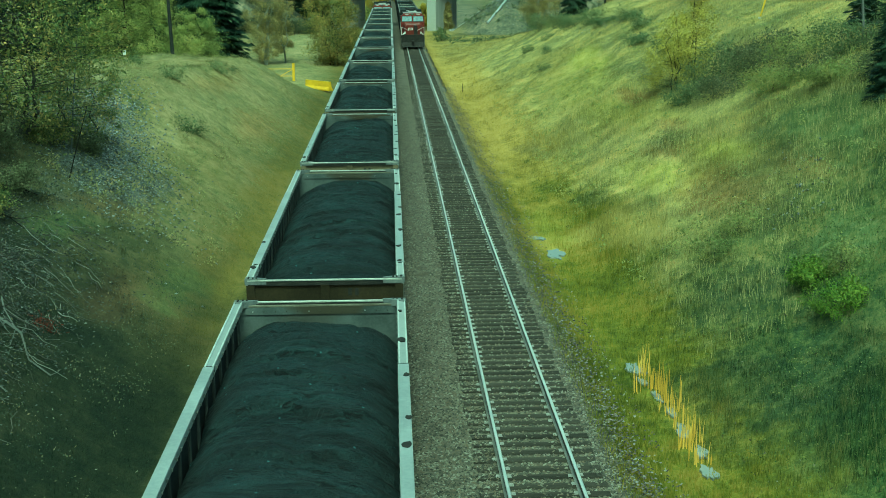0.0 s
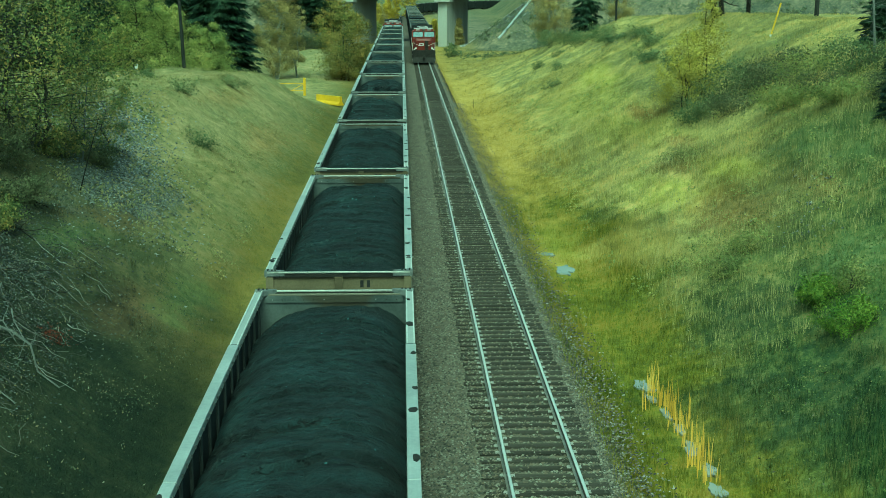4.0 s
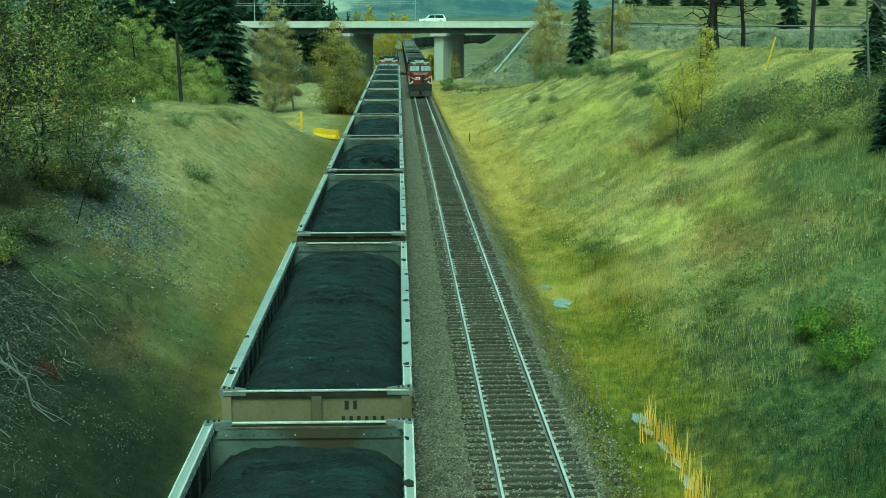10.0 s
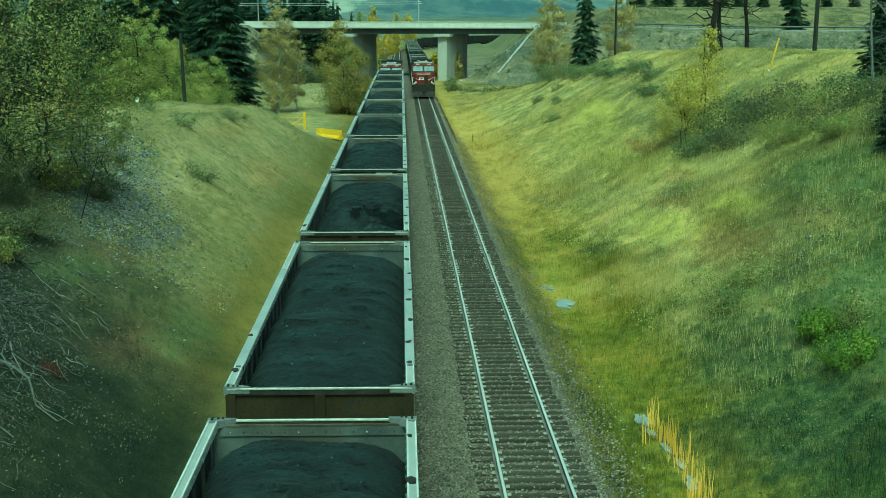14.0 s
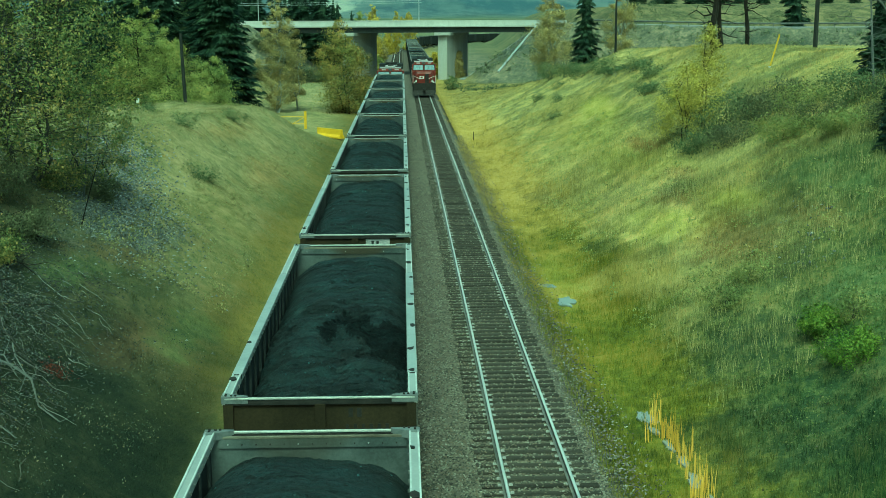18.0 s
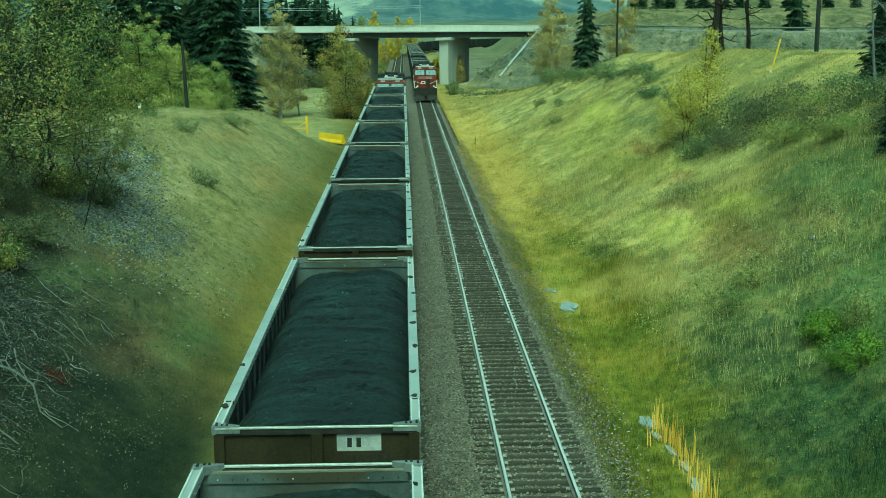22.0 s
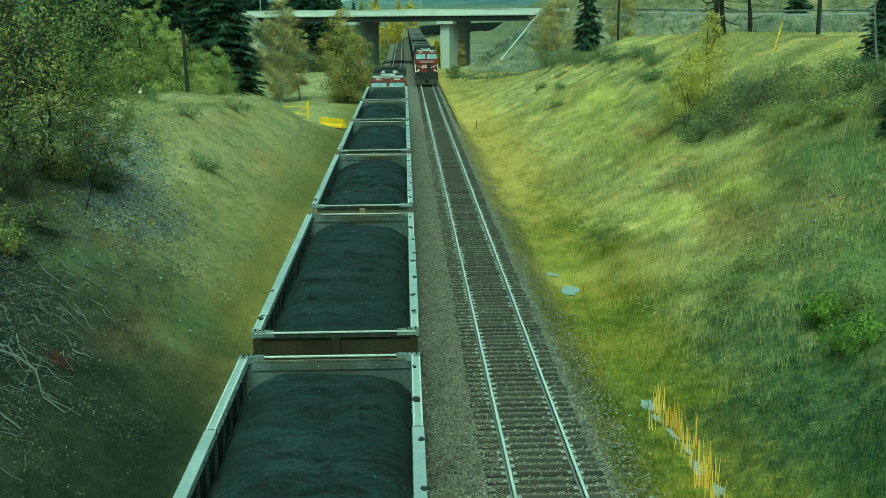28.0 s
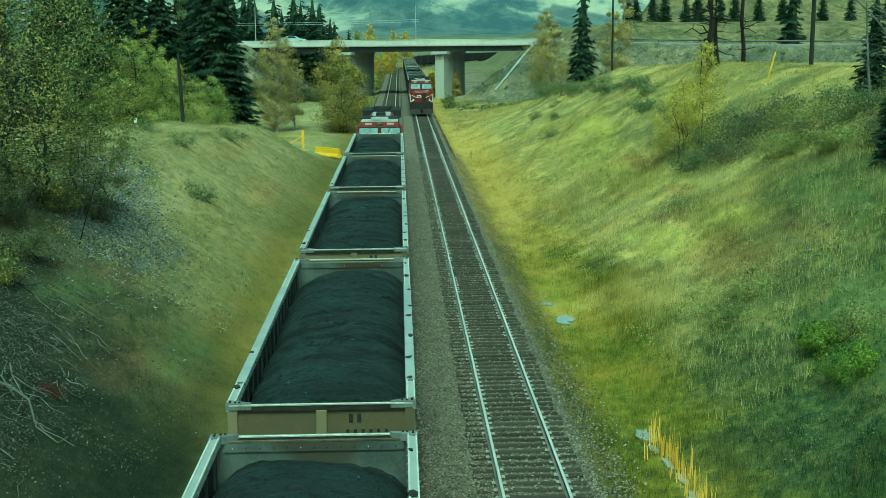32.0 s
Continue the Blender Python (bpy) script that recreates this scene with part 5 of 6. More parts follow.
def limb(bm, p, q, r0, r1, bends, r):
    """A crooked limb; returns its points."""
    pts = [np.array(p, float)]
    for k in range(1, bends + 1):
        w = k / bends
        pts.append(np.array(p) * (1 - w) + np.array(q) * w + (r.normal(0, 0.04, 3) * np.linalg.norm(np.array(q) - p) if k < bends else 0))
    tube(bm, pts, [r0 + (r1 - r0) * k / bends for k in range(bends + 1)])
    return pts


def broadleaf(name, label, x, y, h, half, seed, leaf, bark, n=3500, size=0.14, stems=1, low=0.2, sparse=0.0, category="tree", clumps=34, top=0.25, tight=1.0):
    """Trunk, limbs that end in leaf clumps, uneven crown. low: where the crown begins; top: how narrow it ends."""
    r = np.random.default_rng(seed)
    t = empty(name, Matrix.Translation(at(x, y, -0.15)))
    tagged(t, label, category)
    twigs = bmesh.new()
    heads = []
    for s in range(stems):
        lean = r.normal(0, 0.06 * h, 2) if stems > 1 else r.normal(0, 0.02 * h, 2)
        off = r.normal(0, 0.12 * half, 2) if stems > 1 else (0, 0)
        th = h * (1 if s == 0 else r.uniform(0.7, 0.95))
        rad = 0.016 * h / stems ** 0.4
        bm = bmesh.new()
        pts = limb(bm, (off[0], off[1], 0), (off[0] + lean[0], off[1] + lean[1], th * 0.96), rad, rad * 0.15, 6, r)
        part("stem" if stems > 1 else "trunk", bm, bark, t)
        m = clumps // stems
        for k in range(m):
            w = low + (1 - low) * (k + r.uniform(0, 1)) / m
            base = np.array([np.interp(w * 0.95, np.linspace(0, 1, 7), [p[j] for p in pts]) for j in range(3)])
            wid = half * (1 - (1 - top) * max(0, (w - 0.45) / 0.55) ** 1.4) * (0.55 + 0.45 * min(1, (w - low) / 0.2 + 0.3))
            ang = r.uniform(0, 6.28)
            rr = wid * math.sqrt(r.uniform(0.05, 1)) * r.uniform(0.75, 1.12)
            end = base + np.array([math.cos(ang) * rr, math.sin(ang) * rr, r.uniform(0.0, 0.35) * rr])
            end[2] = min(end[2], h)
            rod(twigs, base, end, rad * 0.2, rad * 0.05, 5)
            heads.append((end, wid))
    tagged(part("twig_growth", twigs, bark, t), kind="stuff")
    per = max(8, int(n / len(heads)))
    pts, outs = [], []
    mid = np.array([0, 0, h * 0.42])
    for e, wid in heads:
        cs = max(0.28, wid * r.uniform(0.22, 0.42)) * (1 - 0.3 * sparse) * tight
        k = int(per * r.uniform(0.5, 1.5))
        d = r.normal(0, 1, (k, 3)) * cs * (1, 1, 0.75) * 0.62
        pts.append(e + d)
        way = (e + d - mid) / (half, half, h * 0.6)
        outs.append(way * 0.8 + d / (cs * 0.62) * 0.55 + (0, 0, 0.35))
    v, f, nn = leaves(np.concatenate(pts), size, r, np.concatenate(outs))
    raw("crown", v, f, leaf, t, normals=nn)
    return t


def spruce_meshes(h, half, seed, boughs, spray):
    """Whorls of drooping boughs, each fringed with hanging needle sprays that turn up at the tip."""
    r = np.random.default_rng(seed)
    pts, dirs, outs = [], [], []
    levels = int(h / 0.62)
    for k in range(boughs):
        w = 1 - math.sqrt(r.uniform(0, 1))
        w = (math.floor(w * levels) + r.normal(0.5, 0.16)) / levels
        w = min(max(w, 0.0), 1.0)
        z = h * (0.04 + 0.95 * w)
        a = r.uniform(0, 6.28)
        reach = half * (1 - w) ** 0.85 * r.uniform(0.62, 1.1) * (1 + 0.12 * math.sin(3 * a + 9 * w)) + 0.18
        d = np.array([math.cos(a), math.sin(a), 0.0])
        m = max(5, int(reach * 10))
        u = np.sqrt(r.uniform(0.08, 1, m))
        side = np.array([-math.sin(a), math.cos(a), 0.0])
        lat = r.normal(0, 1, m)
        p = np.array([0, 0, z]) + d * (reach * u)[:, None] + side * (lat * 0.15 * reach * (1.05 - 0.6 * u))[:, None]
        p[:, 2] += -0.5 * reach * u ** 1.4 + 0.22 * reach * u ** 3 + r.normal(0, 0.05, m)
        pts.append(p)
        dirs.append(np.tile(d, (m, 1)) * 0.8 + side * (lat * 0.45)[:, None] + r.normal(0, 0.18, (m, 3)) + (0, 0, -0.45))
        outs.append(np.tile(d, (m, 1)) * 0.75 + side * (lat * 0.2)[:, None] + (0, 0, 0.75) + r.normal(0, 0.2, (m, 3)))
    p, d, o = np.concatenate(pts), np.concatenate(dirs), np.concatenate(outs)
    d /= np.linalg.norm(d, axis=1)[:, None]
    n = len(p)
    sd = np.cross(d, np.array([0, 0, 1.0]) + r.normal(0, 0.45, (n, 3)))
    sd /= np.linalg.norm(sd, axis=1)[:, None]
    L = r.uniform(0.6, 1.3, (n, 1)) * spray * 1.35
    v = np.stack([p - d * L * 0.35, p + sd * L * 0.2, p + d * L, p - sd * L * 0.2], 1)
    face = np.cross(v[:, 1] - v[:, 0], v[:, 2] - v[:, 0])
    turned = np.einsum("ij,ij->i", face, o) < 0
    v[turned] = v[turned][:, [0, 3, 2, 1]]
    i = 4 * np.arange(n)[:, None]
    return v.reshape(-1, 3), np.concatenate([i + [0, 1, 2], i + [0, 2, 3]], 0), np.repeat(o, 4, 0)


def spruce(name, label, h, half, seed, boughs=950, spray=0.37):
    t = empty(name)
    tagged(t, label, "tree", "dark spruces")
    part("trunk", rd((0, 0, -0.3), (0, 0, h * 0.97), 0.016 * h, 0.02, 8), BARK, t)
    v, f, nn = spruce_meshes(h, half, seed, boughs, spray)
    raw("crown", v, f, SPRUCE, t, "dark drooping needle boughs", normals=nn)
    # the shaded heart of the crown, ragged rings
    r = np.random.default_rng(seed + 5)
    bm = bmesh.new()
    rings = []
    for k in range(15):
        w = k / 14
        q = half * 0.5 * (1 - w) ** 0.85 + 0.02
        rings.append([bm.verts.new((math.cos(j / 9 * 6.2832) * q * r.uniform(0.7, 1.15), math.sin(j / 9 * 6.2832) * q * r.uniform(0.7, 1.15), h * (0.06 + 0.9 * w) + r.normal(0, 0.15))) for j in range(9)])
    for a, b in zip(rings[:-1], rings[1:]):
        for j in range(9):
            bm.faces.new((a[j], a[(j + 1) % 9], b[(j + 1) % 9], b[j]))
    part("inner_bough", bm, SPRUCE, t)
    return t


# left of the line: tall dark spruces behind the bank
sp = [spruce("spruce_tree", "tall dark green spruce with drooping boughs", 24, 3.7, s) for s in (3, 4, 9)]
spots = [(-19.8, 140, 1.1), (-35.5, 146, 1.0), (-31.0, 152, 1.05), (-27.0, 147, 0.95), (-40, 150, 1.1), (-44.5, 142, 1.0), (-24.0, 158, 1.0), (-49, 150, 1.1),
         (-36, 170, 1.2), (-28, 175, 1.15), (-54, 160, 1.2), (-20.6, 152, 0.85), (-45, 178, 1.2), (-61, 165, 1.2)]
for k, (x, y, s) in enumerate(spots):
    o = sp[k] if k < 3 else copy_thing(sp[k % 3], pose(0, 0, 0))
    o.matrix_basis = Matrix.LocRotScale(at(x, y), Euler((0, 0, k * 1.7)), (s, s, s))
# smaller spruces past the overpass and on the hill
sparse_sp = [spruce("spruce_tree", "dark green spruce, smaller, open ground round it", 24, 3.7, s, 230, 0.62) for s in (13, 14, 19)]
small = [(-27, 300, .75), (-23, 305, .85), (-18.5, 300, .8), (-15.5, 312, .65), (-33, 290, .8), (-38, 300, .85), (-30, 318, .8), (-20, 330, .85), (-43, 296, .8), (-13, 335, .55), (-25, 312, .9), (-21, 316, .9), (-35, 306, .95), (-29, 302, .9), (-17, 322, .7), (-48, 300, .95), (-41, 304, .9), (-45, 308, .95), (-37, 311, .95), (-33, 299, .85), (-26, 322, .95)]
on_hill = [(23.0, 160, 0.62), (74, 240, 0.95), (56, 312, 0.34), (58.5, 316, 0.4), (62, 312, 0.36), (65.5, 315, 0.4), (70, 312, 0.34), (74, 316, 0.42), (78.5, 312, 0.36), (83, 316, 0.4), (88, 312, 0.36), (95, 316, 0.4), (104, 313, 0.36), (112, 316, 0.34), (120, 312, 0.4), (22.9, 61, 0.22), (25.2, 57, 0.3), (92, 238, 0.26), (18.7, 47.4, 0.17), (19.9, 50.8, 0.15)]
for k, (x, y, s) in enumerate(small + on_hill):
    o = sparse_sp[k] if k < 3 else copy_thing(sparse_sp[k % 3], pose(0, 0, 0))
    sx = s * (1.25 if s < 0.45 else 1.45 if y > 280 else 0.78 if y == 160 else 1.0)
    o.matrix_basis = Matrix.LocRotScale(at(x, y), Euler((0, 0, k * 2.3)), (sx, sx, s))

broadleaf("cottonwood_tree", "bushy yellow-green cottonwood with a pointed top", -25.6, 126, 13.8, 2.9, 21, WILLOW, BARK, 30000, 0.066, 3, 0.03, clumps=170, top=0.2, tight=0.8)
broadleaf("cottonwood_tree", "bushy rounded yellow-green cottonwood tree", -22.0, 124, 10.8, 3.1, 22, WILLOW, BARK, 28000, 0.066, 3, 0.05, clumps=130, top=0.35, tight=0.8)
broadleaf("cottonwood_tree", "low rounded yellow-green cottonwood", -18.2, 122, 7.2, 2.7, 23, WILLOW, BARK, 26000, 0.062, 3, 0.03, clumps=90, top=0.3, tight=0.8)
broadleaf("cottonwood_tree", "olive cottonwood at the edge of the spruces", -28.8, 127, 8.2, 2.4, 24, WILLOW, BARK, 13000, 0.09, 2, 0.05)
broadleaf("poplar_tree", "tall pale green poplar between the spruces", -26.4, 168, 20, 2.6, 26, SAGE, BARK, 14000, 0.11, 2, 0.1, clumps=90, top=0.4)
broadleaf("aspen_tree", "tall slender aspen with thin yellowing leaves", -14.6, 149, 14.4, 2.4, 31, ASPEN, PALE_BARK, 24000, 0.07, 3, 0.06, 0.2, clumps=150, tight=0.85, top=0.3)
broadleaf("aspen_tree", "thin aspen with sparse yellow leaves", -12.6, 154, 9.5, 1.7, 32, ASPEN, PALE_BARK, 4000, 0.085, 2, 0.2, 0.6)
broadleaf("russet_tree", "many-stemmed tree with olive and russet leaves", -7.0, 150, 11.6, 3.6, 33, RUSSET, BARK, 26000, 0.09, 5, 0.04, clumps=190, top=0.34, tight=0.85)
broadleaf("shrub", "dark green rounded shrub", -4.9, 160, 2.4, 1.1, 34, SAGE, BARK, 900, 0.12, 3, 0.1, category="shrub")
broadleaf("shrub", "dark green rounded shrub beside the track", 7.9, 205, 2.4, 1.4, 35, SAGE, BARK, 900, 0.14, 3, 0.05, category="shrub")
broadleaf("aspen_tree", "yellowing aspen at the end of the bank", 19.6, 164, 11.8, 2.3, 41, ASPEN, PALE_BARK, 18000, 0.085, 3, 0.03, clumps=80, top=0.35)
broadleaf("aspen_tree", "yellow-green aspen beside a pole", 27.0, 158, 11.5, 1.9, 42, ASPEN, PALE_BARK, 13000, 0.085, 3, 0.05, clumps=40)
for k, (x, y, h, w) in enumerate([(-8.0, 330, 16, 2.5), (-1.9, 420, 14.5, 1.5), (3.2, 430, 14, 2.3), (-13, 300, 11, 3.5), (-5.2, 272, 4.0, 1.3), (6.4, 262, 5.2, 1.2), (-8.5, 300, 6, 1.8), (10.5, 245.5, 5.5, 1.1), (-5.6, 345, 7, 2.0), (-4.2, 390, 8, 2.0), (-11.0, 350, 14, 3.0)]):
    broadleaf("golden_aspen", "golden autumn aspen in full leaf", x, y, h, w, 50 + k, (GOLD, GOLD, GOLD, ASPEN, WILLOW, GOLD, WILLOW, ASPEN, ASPEN, GOLD, WILLOW)[k], PALE_BARK, 9000, 0.15, 3, 0.03, clumps=160, top=0.3, tight=1.0)
# the bank in front: leafy small tree against the left edge
broadleaf("small_tree", "gnarled small tree with sparse brownish olive leaves", -13.9, 45.5, 9.2, 3.5, 61, BROWNLEAF, GREY_BARK, 30000, 0.055, 5, 0.02, clumps=420, top=0.7, tight=0.62)
broadleaf("small_tree", "thin straggling shrub with olive leaves", -12.4, 50.5, 4.6, 1.9, 62, BROWNLEAF, GREY_BARK, 9000, 0.045, 4, 0.03, 0.2, clumps=110, top=0.5, category="shrub", tight=0.55)
broadleaf("small_tree", "leafy brownish bush on the bank", -15.5, 40.0, 7.6, 2.8, 63, BROWNLEAF, GREY_BARK, 22000, 0.048, 5, 0.02, clumps=230, top=0.6, category="shrub", tight=0.5)
# right bank
broadleaf("yellow_shrub_tree", "small tree with sparse bright yellow leaves on the bank", 16.9, 71.5, 6.4, 1.6, 71, YELLOWISH, BARK, 11000, 0.045, 3, 0.05, 0.3, clumps=80, top=0.3)
broadleaf("yellow_shrub_tree", "spreading pale yellow-green shrub", 15.8, 70.5, 4.4, 1.8, 72, YELLOWISH, BARK, 8000, 0.042, 4, 0.03, 0.4, clumps=70, category="shrub")
for k, (x, y, h, w) in enumerate([(17.2, 67, 2.5, 1.7), (18.3, 63.8, 1.5, 1.6), (19.4, 61, 1.3, 1.8), (20.4, 57.2, 1.7, 1.5), (16.6, 63, 1.1, 1.5), (17.8, 58.5, 1.0, 1.6), (21.4, 52.5, 2.6, 1.6), (20.9, 48.5, 2.2, 1.4), (18.8, 54, 1.0, 1.2), (15.4, 66, 1.2, 1.3), (19.8, 65.5, 1.5, 1.4)]):
    broadleaf("shrub", "grey-green leafy shrub on the grassy bank", x, y, h, w, 80 + k, (SAGE, SCRUB, HERB_GREEN)[k % 3], GREY_BARK, 4200, 0.045, 5, 0.02, clumps=60, category="shrub", top=0.6)
for k, (x, y, h, w) in enumerate([(19.2, 57.2, 0.9, 1.5), (21.2, 54.5, 1.5, 1.4), (18.6, 68.5, 1.4, 1.3), (22.4, 48.5, 2.0, 1.5), (20.0, 50.6, 1.0, 1.3), (18.4, 94, 0.7, 1.4), (20.2, 102, 0.8, 1.5), (21.0, 112, 0.8, 1.5), (19.5, 118, 0.7, 1.4), (18.6, 84, 0.8, 1.5), (20.2, 127, 1.5, 1.8), (18.6, 132, 1.4, 1.8), (16.9, 145, 2.2, 1.6), (18.2, 140, 1.6, 1.7)]):
    broadleaf("scrub", "brown-grey half-leafless scrub on the bank", x, y, h, w, 140 + k, SCRUB if y < 80 else SAGE, GREY_BARK, 3600 if y < 80 else 2600, 0.036 if y < 80 else 0.06, 6, 0.02, clumps=60, category="shrub", top=0.7)
for k, (x, y, h, w) in enumerate([(11.8, 32.0, 1.0, 0.8), (11.95, 34.7, 0.8, 0.75), (10.8, 40.5, 0.9, 0.7), (11.6, 41.5, 0.8, 0.6), (12.6, 34.2, 1.0, 0.6)]):
    broadleaf("green_bush", "fresh bright green bush in the grass", x, y, h, w, 100 + k, FRESH if k in (0, 1) else HERB_GREEN, GREY_BARK, 4200 if k in (0, 1) else 1500, 0.032, 4, 0.02, clumps=60, category="shrub", top=0.6, tight=0.7)
for k, (x, y) in enumerate([(-11.5, 86), (-17.5, 88), (-10.0, 63), (-12.6, 74), (13.0, 110), (14.5, 120), (16.5, 135), (13.5, 127)]):
    broadleaf("low_bush", "low olive bush on the bank", x, y, 0.9, 0.7, 110 + k, SAGE, BARK, 1400, 0.04, 3, 0.02, clumps=16, category="shrub", top=0.7)


def snag(name, label, x, y, h, rad, seed, twigs, mat, lean=0.0, spread=1.0):
    """A dead standing stem with bare broken branches."""
    r = np.random.default_rng(seed)
    t = empty(name, Matrix.Translation(at(x, y, -0.2)))
    tagged(t, label, "dead tree")
    bm = bmesh.new()
    tube(bm, [(lean * h * k / 6 + r.normal(0, rad * 0.3), r.normal(0, rad * 0.3), h * k / 6) for k in range(7)], [rad * (1 - 0.65 * k / 6) for k in range(7)], 8)
    part("trunk", bm, mat, t)
    for k in range(twigs):
        z = h * r.uniform(0.12, 0.95)
        a = r.uniform(0, 6.28)
        L = r.uniform(0.5, 1.6) * (0.4 + rad * 4) * spread
        bm = bmesh.new()
        p = (lean * z, 0, z)
        q = (p[0] + math.cos(a) * L, math.sin(a) * L, z + r.uniform(-0.35, 0.4) * L)
        pts = limb(bm, p, q, rad * 0.26, rad * 0.07, 3, r)
        for j in range(2):
            w = pts[1 + j]
            limb(bm, w, w + r.normal(0, 0.35 * L, 3), rad * 0.09, rad * 0.03, 2, r)
        part("branch", bm, mat, t)
    return t


snag("dead_pine", "bare dead pine trunk with broken branches", 24.4, 100, 11, 0.3, 201, 30, BARK)
snag("dead_pine", "bare dead pine trunk beside another", 25.2, 101, 11, 0.2, 202, 22, BARK, -0.03)
snag("dead_pine", "thin leaning dead pine stem", 28.2, 104, 11, 0.2, 203, 16, BARK, -0.05)
snag("bare_tree", "leafless grey tree with spreading twigs", 21.6, 58, 6.5, 0.07, 204, 34, DEADWOOD, -0.06, 2.0)
snag("bare_tree", "leafless grey tree with long twigs", 24.0, 60, 9, 0.08, 205, 40, DEADWOOD, -0.1, 2.4)
arch = empty("bare_tree", Matrix.Translation(at(23.6, 60.5, -0.2)))
tagged(arch, "leafless silvery tree with long arching limbs", "dead tree")
_r = np.random.default_rng(909)
for nm, pts, w in (("trunk", [(0, 0, 0), (0.05, 0, 2.0), (-0.3, 0.1, 4.2), (-0.5, 0.1, 7.5)], 0.11),
                   ("limb", [(-0.1, 0, 2.4), (-0.9, -0.1, 3.4), (-1.9, -0.2, 4.3), (-3.1, -0.2, 4.9), (-3.9, -0.2, 5.0)], 0.055),
                   ("limb", [(-0.3, 0, 3.6), (-1.4, 0.2, 4.6), (-2.6, 0.3, 5.6)], 0.04),
                   ("limb", [(0.02, 0, 1.6), (0.5, 0.2, 3.4), (0.6, 0.2, 6.0)], 0.06)):
    _bm = bmesh.new()
    tube(_bm, pts, [w * (1 - 0.75 * i / (len(pts) - 1)) for i in range(len(pts))], 7)
    lb = part(nm, _bm, DEADWOOD, arch)
    for j in range(9):
        p = Vector(pts[1 + j % (len(pts) - 1)]) + Vector(_r.normal(0, 0.12, 3))
        _bm = bmesh.new()
        limb(_bm, p, p + Vector(_r.normal(0, 0.7, 3)) + Vector((-0.35, 0, -0.1)), w * 0.22, w * 0.07, 3, _r)
        part("twig", _bm, DEADWOOD, lb)
snag("bare_tree", "bare silvery branch among the leaves", -12.0, 47.5, 5.0, 0.035, 206, 22, DEADWOOD, 0.12, 1.6)
snag("bare_tree", "bare pale branches among brown leaves", -13.2, 45.0, 6.5, 0.03, 208, 30, DEADWOOD, -0.12, 2.4)
snag("bare_tree", "bare pale branches low in the bush", -13.6, 40.5, 4.5, 0.04, 209, 22, DEADWOOD, 0.2, 1.8)
snag("bare_tree", "bare crooked stem in front of the bush", -11.4, 44.5, 2.8, 0.025, 207, 10, BARK, 0.3)


# ---- grass, reeds, scree: real blades and stones ----
def blades(name, xs, ys, hmin, hmax, wide, seed, mat, label, category="grass", lean=0.45):
    """Upright bent blades of two joints; a narrow one is a single sliver."""
    r = np.random.default_rng(seed)
    n = len(xs)
    z = land(xs, ys) - 0.03
    h = r.uniform(hmin, hmax, n)
    a = r.uniform(-1.2, 1.2, n)  # broad side towards the sun
    l = h * r.uniform(0.05, lean, n)
    da = r.uniform(0, 6.28, n)
    w = wide * r.uniform(0.6, 1.4, n)
    b = np.stack([xs, ys, z], 1)
    s = np.stack([np.cos(a) * w, np.sin(a) * w, 0 * w], 1)
    m = b + np.stack([np.cos(da) * l * 0.35, np.sin(da) * l * 0.35, h * 0.6], 1)
    t = b + np.stack([np.cos(da) * l, np.sin(da) * l, h], 1)
    if wide < 0.0135:
        v = np.stack([b - s, b + s, t], 1).reshape(-1, 3)
        f = np.arange(3 * n).reshape(-1, 3)
    else:
        v = np.stack([b - s, b + s, m + s * 0.7, m - s * 0.7, t], 1).reshape(-1, 3)
        i = 5 * np.arange(n)[:, None]
        f = np.concatenate([i + [0, 1, 2], i + [0, 2, 3], i + [3, 2, 4]], 0)
    # soft normals: mostly those of the slope they stand on
    e = 0.4
    g = np.stack([(land(xs - e, ys) - land(xs + e, ys)) / (2 * e), (land(xs, ys - e) - land(xs, ys + e)) / (2 * e), 0 * z + 1], 1)
    g = g / np.linalg.norm(g, axis=1)[:, None] + r.normal(0, 0.22, (n, 3))
    return tagged(raw(name, v, f, mat, normals=np.repeat(g, len(v) // n, 0)), label, category, kind="stuff")


def tufts(r, n, x0, x1, y0, y1, power, per, spread):
    """Blades in tufts, thinning with distance."""
    y = y0 + (y1 - y0) * r.uniform(0, 1, n) ** power
    x = r.uniform(x0, x1, n)
    x = np.repeat(x, per) + r.normal(0, spread, n * per)
    y = np.repeat(y, per) + r.normal(0, spread, n * per)
    return x, y


r = np.random.default_rng(77)
x, y = tufts(r, 52000, 5.0, 27, 19, 120, 1.9, 7, 0.16)
k = (x > 4.8) & (x < y * 0.42 + 3) & ~((((x - 6.42) / 0.38) ** 2 + ((y - 48.7) / 1.4) ** 2 < 1)) & ~((np.abs(x - 6.87) < 0.14) & (np.abs(y - 30.4) < 4.2))
blades("bank_grass", x[k], y[k], 0.06, 0.26, 0.0115, 1, BLADE, "tall autumn grass on the sunny bank, straw to green")
x, y = tufts(r, 9000, 8, 21, 24, 80, 1.2, 9, 0.2)
k = (x < y * 0.42 + 3) & (np.sin(x * 0.5 + 2 * np.sin(y * 0.11)) + np.sin(y * 0.23 + x * 0.2) > 0.1)
blades("tall_grass", x[k], y[k], 0.18, 0.52, 0.009, 2, BLADE, "tall seeding grass tufts on the bank", lean=0.3)
x, y = tufts(r, 36000, -24, -4.9, 22, 112, 1.9, 7, 0.17)
k = (-x < y * 0.4 + 2) & ((y + 0.9 * x > 28) | (r.uniform(0, 1, len(x)) < 0.25))
